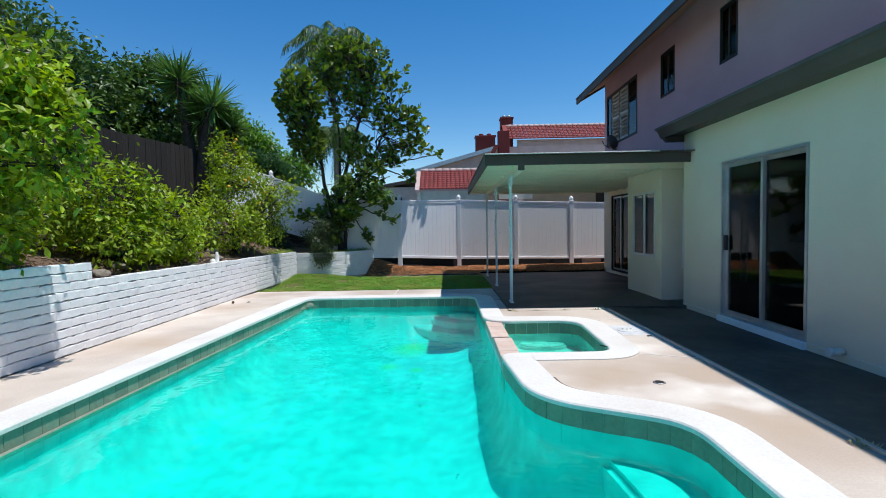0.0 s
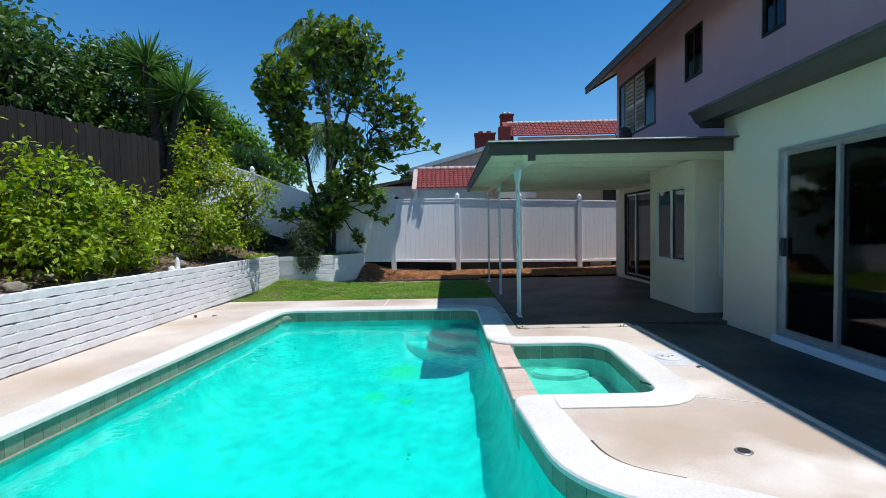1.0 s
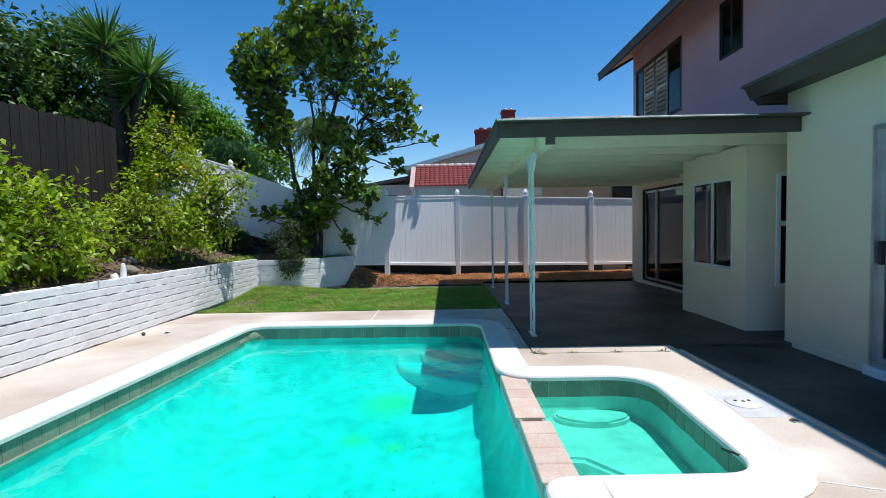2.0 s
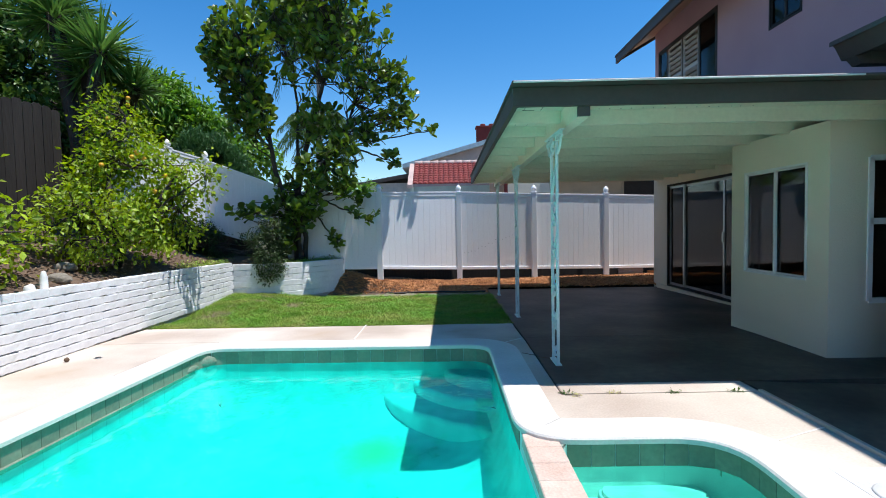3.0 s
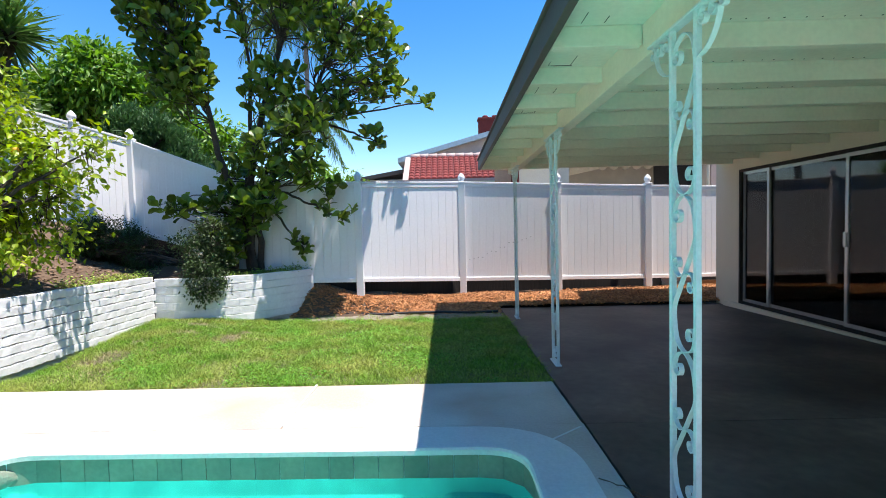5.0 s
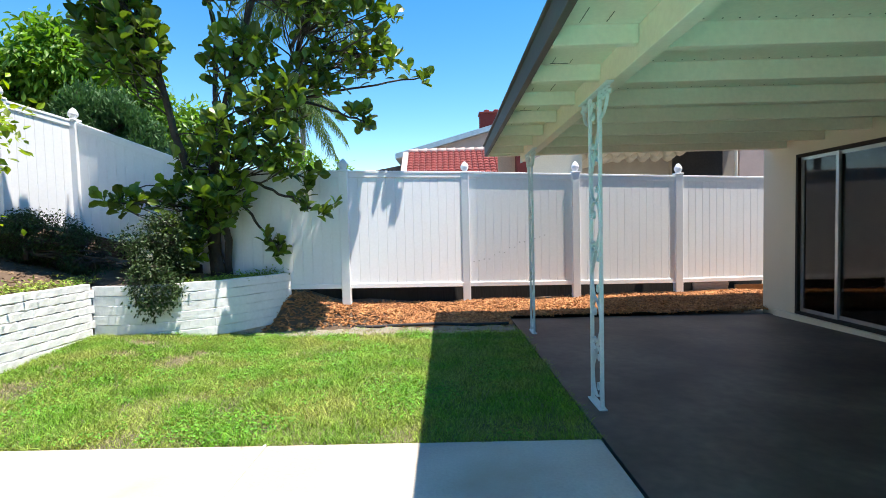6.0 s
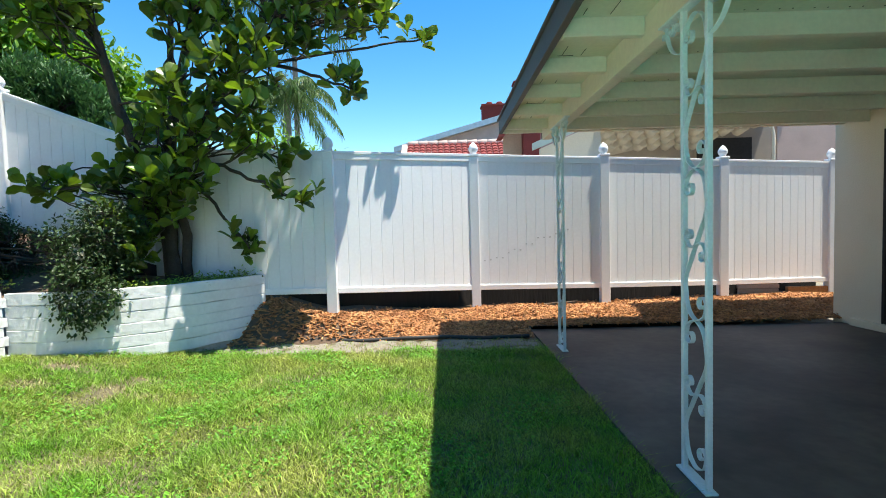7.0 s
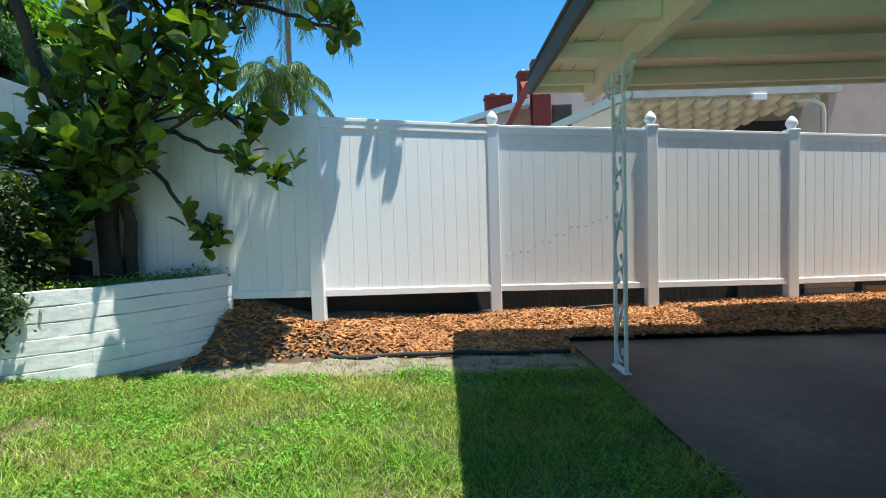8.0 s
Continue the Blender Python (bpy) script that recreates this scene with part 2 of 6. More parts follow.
def box(bm, x0, x1, y0, y1, z0, z1, bevel=0.0, m=None):
    vs = [bm.verts.new(p) for p in ((x0, y0, z0), (x1, y0, z0), (x1, y1, z0), (x0, y1, z0), (x0, y0, z1), (x1, y0, z1), (x1, y1, z1), (x0, y1, z1))]
    fs = [bm.faces.new([vs[i] for i in q]) for q in ((3, 2, 1, 0), (4, 5, 6, 7), (0, 1, 5, 4), (1, 2, 6, 5), (2, 3, 7, 6), (3, 0, 4, 7))]
    if bevel:
        edges = {e for f in fs for e in f.edges}
        out = bmesh.ops.bevel(bm, geom=list(edges), offset=bevel, segments=1, affect="EDGES", profile=0.5)
        vs = list({v for f in out["faces"] for v in f.verts} | {v for v in vs if v.is_valid})
    if m is not None:
        bmesh.ops.transform(bm, matrix=m, verts=[v for v in vs if v.is_valid])
    return bm


def boxed(*a, **k):
    return box(bmesh.new(), *a, **k)


def prism(bm, pts, z0, z1):
    """A closed upright solid over a plan outline."""
    lo = [bm.verts.new((x, y, z0)) for x, y in pts]
    hi = [bm.verts.new((x, y, z1)) for x, y in pts]
    k = len(pts)
    bm.faces.new(lo[::-1])
    bm.faces.new(hi)
    for i in range(k):
        bm.faces.new((lo[i], lo[(i + 1) % k], hi[(i + 1) % k], hi[i]))
    return bm


def hexa(bm, eight):
    """A solid from its four lower and four upper corners."""
    vs = [bm.verts.new(p) for p in eight]
    for q in ((3, 2, 1, 0), (4, 5, 6, 7), (0, 1, 5, 4), (1, 2, 6, 5), (2, 3, 7, 6), (3, 0, 4, 7)):
        bm.faces.new([vs[i] for i in q])
    return bm


def tube(bm, pts, radii, sides=6, cap=True):
    """A round rod along a line of points."""
    pts = [Vector(p) for p in pts]
    if not hasattr(radii, "__len__"):
        radii = [radii] * len(pts)
    rings = []
    side = None
    for i, p in enumerate(pts):
        d = (pts[min(i + 1, len(pts) - 1)] - pts[max(i - 1, 0)]).normalized()
        if side is None:
            side = d.orthogonal().normalized()
        side = (side - d * side.dot(d)).normalized()
        up = d.cross(side)
        rings.append([bm.verts.new(p + radii[i] * (side * math.cos(a) + up * math.sin(a))) for a in [2 * math.pi * j / sides for j in range(sides)]])
    for a, b in zip(rings, rings[1:]):
        for j in range(sides):
            f = bm.faces.new((a[j], a[(j + 1) % sides], b[(j + 1) % sides], b[j]))
            f.smooth = True
    if cap:
        bm.faces.new(rings[0][::-1])
        bm.faces.new(rings[-1])
    return bm


def lathe(bm, profile, at=(0, 0, 0), sides=12):
    """A turned shape from (radius, height) pairs."""
    rings = [[bm.verts.new((at[0] + r * math.cos(2 * math.pi * j / sides), at[1] + r * math.sin(2 * math.pi * j / sides), at[2] + z)) for j in range(sides)] for r, z in profile]
    for a, b in zip(rings, rings[1:]):
        for j in range(sides):
            f = bm.faces.new((a[j], a[(j + 1) % sides], b[(j + 1) % sides], b[j]))
            f.smooth = True
    bm.faces.new(rings[0][::-1])
    bm.faces.new(rings[-1])
    return bm


def spline(pts, n):
    """A smooth curve through plan points."""
    out = []
    P = [Vector(p) for p in pts]
    for i in range(len(P) - 1):
        a, b, c, d = P[max(i - 1, 0)], P[i], P[i + 1], P[min(i + 2, len(P) - 1)]
        for k in range(n):
            u = k / n
            out.append(0.5 * ((2 * b) + (c - a) * u + (2 * a - 5 * b + 4 * c - d) * u * u + (3 * b - a - 3 * c + d) * u ** 3))
    return out + [P[-1]]


def rounded(corners, steps=7):
    """A plan outline from (x, y, radius) corners, each one rounded."""
    out = []
    k = len(corners)
    for i, (x, y, r) in enumerate(corners):
        p = Vector((x, y))
        a = Vector(corners[i - 1][:2]) - p
        b = Vector(corners[(i + 1) % k][:2]) - p
        if r <= 0:
            out.append((x, y))
            continue
        a.normalize(), b.normalize()
        half = a.angle(b) / 2
        reach = r / math.tan(half)
        c0, c1 = p + a * reach, p + b * reach
        for s in range(steps + 1):
            u = s / steps
            q = c0 * (1 - u) ** 2 + p * 2 * u * (1 - u) + c1 * u ** 2
            out.append((q.x, q.y))
    return out


def resample(pts, step, closed=True):
    """Points at an even step along an outline."""
    ps = [Vector(p) for p in pts] + ([Vector(pts[0])] if closed else [])
    d = [0]
    for a, b in zip(ps, ps[1:]):
        d.append(d[-1] + (b - a).length)
    n = max(1, round(d[-1] / step))
    out, j = [], 0
    for i in range(n + (0 if closed else 1)):
        s = d[-1] * i / n
        while j < len(d) - 2 and d[j + 1] < s:
            j += 1
        u = (s - d[j]) / max(d[j + 1] - d[j], 1e-9)
        out.append(ps[j].lerp(ps[j + 1], min(u, 1)))
    return out


def offset(pts, d):
    """An outline moved outwards by d (counter-clockwise outlines)."""
    out = []
    k = len(pts)
    for i in range(k):
        a, p, b = Vector(pts[i - 1]), Vector(pts[i]), Vector(pts[(i + 1) % k])
        n1, n2 = (p - a).normalized(), (b - p).normalized()
        n = Vector((n1.y + n2.y, -n1.x - n2.x)).normalized()
        c = max(0.5, n.dot(Vector((n1.y, -n1.x))))
        q = p + n * (d / c)
        out.append((q.x, q.y))
    return out


def sheet(outer, holes, z, depth):
    """A flat slab with holes in it."""
    bm = bmesh.new()
    for loop in (outer, *holes):
        vs = [bm.verts.new((x, y, z)) for x, y in loop]
        for i in range(len(vs)):
            bm.edges.new((vs[i], vs[(i + 1) % len(vs)]))
    bmesh.ops.triangle_fill(bm, use_beauty=True, use_dissolve=False, edges=bm.edges[:])
    for f in bm.faces:
        if f.normal.z < 0:
            f.normal_flip()
    if depth:
        got = bmesh.ops.extrude_face_region(bm, geom=bm.faces[:])
        bmesh.ops.translate(bm, vec=(0, 0, -depth), verts=[v for v in got["geom"] if isinstance(v, bmesh.types.BMVert)])
        bmesh.ops.recalc_face_normals(bm, faces=bm.faces[:])
    return bm


def wall_panel(along, at, thick, a0, a1, z0, z1, openings):
    """A wall with openings right through it. along 'y': it stands at x = at and runs in y; openings are (a0, a1, z0, z1)."""
    bm = bmesh.new()
    cuts_a = sorted({a0, a1, *[v for o in openings for v in o[:2]]})
    cuts_z = sorted({z0, z1, *[v for o in openings for v in o[2:]]})
    for p, q in zip(cuts_a, cuts_a[1:]):
        for r, s in zip(cuts_z, cuts_z[1:]):
            if any(o[0] <= p and q <= o[1] and o[2] <= r and s <= o[3] for o in openings):
                continue
            if along == "y":
                box(bm, at, at + thick, p, q, r, s)
            else:
                box(bm, p, q, at, at + thick, r, s)
    bmesh.ops.remove_doubles(bm, verts=bm.verts[:], dist=0.0005)
    seen = {}
    for f in bm.faces:
        seen.setdefault(tuple(round(c, 3) for c in f.calc_center_median()), []).append(f)
    bmesh.ops.delete(bm, geom=[f for fs in seen.values() if len(fs) > 1 for f in fs], context="FACES_ONLY")
    return bm


def fall(y):
    """The yard falls gently away from the pool."""
    return -0.021 * max(0.0, y - 9.85)

# ---- ground, pool and paving ----
POOL = rounded([(-2.45, 3.4, 0), (-2.05, 9.56, 0.28), (1.20, 9.52, 0.30), (1.21, 7.2, 0), (1.24, 5.0, 0.5), (1.36, 3.95, 0.75), (2.34, 3.45, 0.45),
                (2.30, -2.2, 0.6), (-2.80, -2.2, 0.5)][::-1])
POOL = [tuple(p) for p in POOL]
SPA = rounded([(1.42, 7.05, 0.05), (1.42, 5.29, 0.05), (2.44, 5.32, 0.22), (2.50, 7.05, 0.30)])
WATER_Z, COPING_Z = -0.185, 0.012
YARD_HOLE = [(-3.4, -3.4), (4.4, -3.4), (4.4, 9.84), (-3.4, 9.84)]

ground = structure("ground", sheet([(-1500, -1500), (1500, -1500), (1500, 1500), (-1500, 1500)], [YARD_HOLE], -0.42, 0), "earth", "bare dry earth reaching to the horizon", "ground")

deck_outer = [(-3.52, -3.6), (3.18, -3.6), (3.18, 7.84), (1.62, 7.84), (1.62, 9.85), (-3.52, 9.85)]
UNION = rounded([(-2.45, 3.4, 0), (-2.05, 9.56, 0.28), (1.20, 9.52, 0.30), (1.205, 7.05, 0.36), (2.50, 7.05, 0.40), (2.44, 5.27, 0.24), (1.235, 5.26, 0.15), (1.36, 3.95, 0.72), (2.34, 3.45, 0.45),
                 (2.30, -2.2, 0.6), (-2.80, -2.2, 0.5)][::-1])
UNION = [tuple(p) for p in UNION]
BOTH = offset([(p.x, p.y) for p in resample(UNION, 0.06)], 0.03)
deck = structure("pavement", sheet(deck_outer, [BOTH], 0.0, 0.10), "deck", "pale beige concrete pool deck with stains", "pool deck")


def slab(name, x0, x1, y0, y1, z00, z10, z11, z01, material, label, depth=0.12, bevel=0.012):
    """A paving slab; its four corners may lie at different heights."""
    bm = bmesh.new()
    hexa(bm, [(x0, y0, z00 - depth), (x1, y0, z10 - depth), (x1, y1, z11 - depth), (x0, y1, z01 - depth), (x0, y0, z00), (x1, y0, z10), (x1, y1, z11), (x0, y1, z01)])
    bmesh.ops.bevel(bm, geom=bm.edges[:], offset=bevel, segments=2, affect="EDGES")
    return structure(name, bm, material, label, "paving slab")


slab("pavement_far_1", -3.52, -0.42, 9.855, 10.81, 0, 0, fall(10.81), fall(10.81), "deck", "pale beige concrete slab beside the lawn", bevel=0.003)
structure("trim_joint", boxed(-0.425, -0.41, 9.9, 10.78, -0.03, 0.001), "coping", "pale filler between two concrete slabs", "joint")
slab("pavement_far_2", -0.415, 1.615, 9.852, 10.81, 0, 0, fall(10.81), fall(10.81), "deck", "pale beige concrete slab beside the lawn", bevel=0.003)
# walkway and patio slabs: shade is in their dark colour, from its edge inwards
slab("pavement_side_1", 3.2, 4.56, -3.6, 2.3, 0.0, -0.05, -0.05, 0.0, "patio", "concrete walkway along the house with the eave shade put into its grey")
slab("pavement_side_2", 3.2, 4.56, 2.31, 8.115, 0.0, -0.05, -0.05, 0.0, "patio", "concrete walkway along the house with the eave shade put into its grey")
slab("patio_1", 1.635, 5.46, 8.121, 9.85, 0, 0, 0, 0, "patio", "worn concrete patio slab with the cover shade put into its dark grey", bevel=0.002)
slab("patio_2", 1.635, 5.46, 9.851, 15.2, 0, 0, fall(15.2), fall(15.2), "patio", "worn, stained concrete patio slab with the cover shade put into its dark grey", bevel=0.002)
# sunlit strip of the patio keeps the pale deck colour up to the shade edge
slab("pavement_near", 1.635, 3.185, 7.852, 8.118, 0, 0, 0, 0, "deck", "pale concrete strip at the edge of the patio", bevel=0.006)
strip = bmesh.new()
box(strip, 3.165, 3.2, 2.9, 7.84, -0.03, 0.022, 0.004)
tagged(part("expansion_strip", strip, "nbeige"), "weathered wooden expansion strip between two concrete slabs", "expansion strip")

# pool shell
pool = thing("swimming_pool", (0, 3.5, -1.6), "large concrete swimming pool with green tiles and turquoise water", "pool")


def basin(outline, depth_at, top):
    bm = bmesh.new()
    pts = resample(outline, 0.12)
    rings = []
    for inset, sink in ((0.0, 0.0), (0.0, 0.30), (0.03, 0.52), (0.10, 0.70), (0.20, 0.83), (0.33, 0.92), (0.48, 0.98), (0.65, 1.0)):
        ring = offset([(p.x, p.y) for p in pts], -inset)
        rings.append([bm.verts.new((x, y, top + (depth_at(x, y) - top) * sink)) for x, y in ring])
    k = len(pts)
    for a, b in zip(rings, rings[1:]):
        for i in range(k):
            f = bm.faces.new((a[i], b[i], b[(i + 1) % k], a[(i + 1) % k]))
            f.smooth = True
    bmesh.ops.triangle_fill(bm, use_beauty=True, edges=[e for e in bm.edges if e.is_boundary and all(v in rings[-1] for v in e.verts)])
    return bm


part("shell", basin(POOL, lambda x, y: -1.12 + 0.075 * (y - 3), -0.04), "plaster", pool)
STEPS = (([(-0.35, 9.62), (-0.12, 9.55), (0.07, 9.2), (0.24, 8.98), (0.42, 8.79), (0.75, 8.55), (1.0, 8.4), (1.18, 8.18), (1.27, 8.06)], -0.50),
         ([(0.17, 9.62), (0.29, 9.5), (0.47, 9.2), (0.75, 8.93), (1.02, 8.82), (1.27, 8.7)], -0.385),
         ([(0.62, 9.62), (0.75, 9.35), (0.93, 9.16), (1.15, 9.1), (1.27, 9.08)], -0.27))
for bend, z in STEPS:
    edge = spline(bend, 5)
    st = bmesh.new()
    rings = []
    for inset, drop in ((0.0, 0.75), (0.0, 0.055), (0.006, 0.032), (0.018, 0.014), (0.036, 0.004), (0.058, 0.0)):
        ring = []
        for i, p in enumerate(edge):
            d = (edge[min(i + 1, len(edge) - 1)] - edge[max(i - 1, 0)]).normalized()
            ring.append(st.verts.new((p.x - d.y * inset, p.y + d.x * inset, z - drop)))
        rings.append(ring)
    for a, b in zip(rings, rings[1:]):
        for i in range(len(edge) - 1):
            st.faces.new((a[i], a[i + 1], b[i + 1], b[i])).smooth = True
    st.faces.new(rings[-1] + [st.verts.new((1.27, 9.66, z))])
    part("step", st, "plaster", pool)
bench = bmesh.new()
prism(bench, [(1.80, 3.75), (1.86, 3.2), (1.80, 1.9), (1.95, 1.2), (2.4, 1.0), (2.4, 3.4), (2.1, 3.9)][::-1], -1.1, -0.38)
bmesh.ops.recalc_face_normals(bench, faces=bench.faces[:])
bmesh.ops.bevel(bench, geom=[e for e in bench.edges if all(abs(v.co.z + 0.38) < 1e-4 for v in e.verts)], offset=0.05, segments=3, affect="EDGES")
part("bench", bench, "plaster", pool)


def ring_band(outline, d0, d1, z0, z1, closed=True):
    """A band with thickness that follows an outline."""
    bm = bmesh.new()
    pts = [(p.x, p.y) for p in resample(outline, 0.1)]
    a, b = offset(pts, d0), offset(pts, d1)
    k = len(pts)
    rows = [[bm.verts.new((x, y, z)) for x, y in ring] for ring, z in ((a, z0), (a, z1), (b, z1), (b, z0))]
    for i in range(k):
        j = (i + 1) % k
        for p, q in ((0, 1), (1, 2), (2, 3), (3, 0)):
            bm.faces.new((rows[p][i], rows[p][j], rows[q][j], rows[q][i]))
    bmesh.ops.recalc_face_normals(bm, faces=bm.faces[:])
    return bm


def coping_stones(outline, width, length, z, parent, skip=None):
    """Coping laid in long pieces with a rounded nose over the water."""
    pts = [(p.x, p.y) for p in resample(outline, 0.04)]
    lips = [offset(pts, d) for d in (-0.03, -0.02, 0.0, width)]
    per = round(length / 0.04)
    k = len(pts)
    inner = np.array(pts)
    good = [np.min(np.hypot(*(inner - np.array(q)).T)) > width - 0.012 for q in lips[3]]
    for i in range(k):
        if not good[i]:
            a = next(lips[3][i - s] for s in range(1, k) if good[i - s])
            b = next(lips[3][(i + s) % k] for s in range(1, k) if good[(i + s) % k])
            lips[3][i] = ((a[0] + b[0]) / 2, (a[1] + b[1]) / 2)
    for s in range(0, k, per):
        idx = [(s + i) % k for i in range(min(per, k - s) + 1)]
        if skip and any(skip(*pts[i]) for i in idx[1:-1]):
            idx = [i for i in idx if not skip(*pts[i])]
            if len(idx) < 3 or max(abs(b - a) for a, b in zip(idx, idx[1:])) > 1 and idx[-1] != 0:
                continue
        bm = bmesh.new()
        prof = [(0, z - 0.045), (0, z - 0.015), (1, z - 0.003), (2, z), (3, z), (3, z - 0.045)]
        rows = []
        for n, i in enumerate(idx):
            rows.append([bm.verts.new((*lips[c][i], h)) for c, h in prof])
        for a, b in zip(rows, rows[1:]):
            for c in range(len(prof)):
                e = (c + 1) % len(prof)
                bm.faces.new((a[c], b[c], b[e], a[e]))
        bm.faces.new(rows[0])
        bm.faces.new(rows[-1][::-1])
        bmesh.ops.recalc_face_normals(bm, faces=bm.faces[:])
        part("coping", bm, "coping", parent)


coping_stones(UNION, 0.28, 3.0, COPING_Z, pool)
part("grout_band", ring_band(POOL, 0.004, 0.03, -0.34, -0.034), "grout", pool)
mineral = bmesh.new()
hexa(mineral, [(-2.455, 3.0, -0.21), (-2.437, 3.0, -0.21), (-2.05, 9.3, -0.21), (-2.07, 9.3, -0.21), (-2.475, 3.0, -0.172), (-2.452, 3.0, -0.175), (-2.063, 9.3, -0.175), (-2.085, 9.3, -0.172)])
part("mineral_strip", mineral, "scale", pool, "crusty pale mineral strip at the waterline")
surface = bmesh.new()
surface.faces.new([surface.verts.new((x, y, WATER_Z)) for x, y in POOL])
water = part("water", surface, "water", pool, "clear turquoise water surface")
water.visible_shadow = False

# spa
spa = thing("spa", (1.9, 6.2, -0.8), "small square spa joined to the pool, with green tiles", "spa")
part("shell", basin(SPA, lambda x, y: -0.66, -0.04), "plaster", spa)
ledge = bmesh.new()
prism(ledge, [(1.43, 7.04), (1.43, 6.25), (1.72, 6.22), (1.90, 6.0), (1.98, 5.7), (2.06, 5.31), (2.40, 5.33), (2.47, 7.02)], -0.66, -0.36)
bmesh.ops.recalc_face_normals(ledge, faces=ledge.faces[:])
bmesh.ops.bevel(ledge, geom=[e for e in ledge.edges if all(abs(v.co.z + 0.36) < 1e-4 for v in e.verts)], offset=0.03, segments=3, affect="EDGES")
part("seat_ledge", ledge, "plaster", spa)
lens = bmesh.new()
prism(lens, [(1.98 + 0.33 * math.cos(a), 6.96 + 0.20 * math.sin(a)) for a in [2 * math.pi * k / 24 for k in range(24)]], -0.5, -0.305)
bmesh.ops.bevel(lens, geom=[e for e in lens.edges if all(abs(v.co.z + 0.305) < 1e-4 for v in e.verts)], offset=0.02, segments=2, affect="EDGES")
part("entry_step", lens, "plaster", spa)
part("grout_band", ring_band(SPA, 0.004, 0.03, -0.32, -0.034), "grout", spa)
top = bmesh.new()
top.faces.new([top.verts.new((x, y, WATER_Z + 0.0)) for x, y in SPA])
spa_water = part("water", top, "spa_water", spa, "clear pale green water surface")
spa_water.visible_shadow = False
dam = bmesh.new()
box(dam, 1.235, 1.405, 5.05, 7.3, -0.8, -0.105)
part("spill_wall", dam, "brick", spa)

# ---- lawn, mulch and beds ----


def field(x0, x1, y0, y1, height, n, m):
    """A sheet of ground with relief."""
    bm = bmesh.new()
    grid = [[bm.verts.new((x0 + (x1 - x0) * i / n, y0 + (y1 - y0) * j / m, height(x0 + (x1 - x0) * i / n, y0 + (y1 - y0) * j / m))) for j in range(m + 1)] for i in range(n + 1)]
    for i in range(n):
        for j in range(m):
            f = bm.faces.new((grid[i][j], grid[i + 1][j], grid[i + 1][j + 1], grid[i][j + 1]))
            f.smooth = True
    return bm


def bumps(x, y, s=3.0, a=0.012):
    return a * noise.noise((x * s, y * s, 0.3))


def rise(v):
    v = min(1.0, max(0.0, v))
    return v * v * (3 - 2 * v)


def lawn_z(x, y):
    """The lawn lifts towards the planter in the corner."""
    return fall(y) - 0.02 + bumps(x, y) + 0.17 * rise((-1.8 - x) / 1.2) * rise((y - 11.5) / 2.0)


lawn = structure("lawn_soil", field(-3.5, 1.634, 10.80, 14.9, lawn_z, 60, 50), "turf", "sparse turf soil under the lawn", "lawn")
structure("dirt_strip", field(-2.0, 1.58, 14.22, 14.80, lambda x, y: lawn_z(x, y) + 0.004 + 0.02 * noise.noise((x * 9, y * 9, 5)), 90, 16), "earth", "bare pale dirt between the lawn and the mulch", "dirt")


def mulch_z(x, y):
    """The mulch climbs from its edging to the fence, and heaps up beside the planter."""
    up = 0.08 * min(1, max(0, (y - 14.75) / 0.5)) + 0.10 * rise((y - 15.25) / 0.6) + 0.22 * rise((0.5 - x) / 1.5) * rise((y - 14.66) / 0.42) + 0.20 * rise((-0.9 - x) / 0.7) * rise((y - 14.55) / 0.4)
    return fall(y) - 0.03 + up + bumps(x, y, 2.2, 0.03)


beds = field(-2.3, 1.63, 14.55, 17.6, mulch_z, 40, 34)
side_bed = field(1.63, 6.7, 15.205, 17.6, mulch_z, 44, 26)
spare = bpy.data.meshes.new("spare")
side_bed.to_mesh(spare)
side_bed.free()
beds.from_mesh(spare)
bpy.data.meshes.remove(spare)
mulch_bed = structure("mulch_bed", beds, "soil", "brown mulch bed along the white fence", "flower bed")


def bed_z(x, y):
    """The raised bed climbs from the block wall to the boundary."""
    up = 0.62 + 0.34 * max(0.0, -3.62 - x) ** 0.9 + 0.2 * max(0.0, min(1.0, (5.9 - y) / 1.0))
    up += 0.05 * noise.noise((x * 1.3, y * 1.3, 2.0)) + 0.02 * noise.noise((x * 5, y * 5, 1.0))
    return up


bed = structure("raised_bed", field(-11.0, -3.66, -4.0, 19.5, bed_z, 60, 120), "soil", "raised bed of brown soil behind the white block wall", "garden bed")

# ---- house ----
stem = -0.30
walls = []
SL1 = (5.46, 7.13, 0.03, 2.18)
walls.append(structure("wall_wing", wall_panel("y", 4.55, 0.16, -5.0, 8.26, stem, 2.80, [SL1]), "stucco", "cream stucco wall of the single-storey wing", "wall"))
structure("wall_wing_end", boxed(4.71, 5.6, 8.10, 8.26, stem, 2.80), "stucco", "cream stucco end wall", "wall")
BW = (9.05, 10.08, 0.735, 1.915)
structure("wall_bay", wall_panel("y", 4.40, 0.14, 8.75, 10.37, stem, 2.29, [BW]), "stucco", "cream stucco bay wall with a sliding window", "wall")
BN = (4.78, 5.28, 0.55, 1.93)
structure("wall_bay_near", wall_panel("x", 8.75, 0.14, 4.54, 5.6, stem, 2.29, [BN]), "stucco", "cream stucco bay side wall with a hung window", "wall")
structure("wall_bay_far", boxed(4.54, 5.47, 10.23, 10.37, stem, 2.29), "stucco", "cream stucco bay side wall", "wall")
SL2 = (11.70, 14.63, -0.02, 2.14)
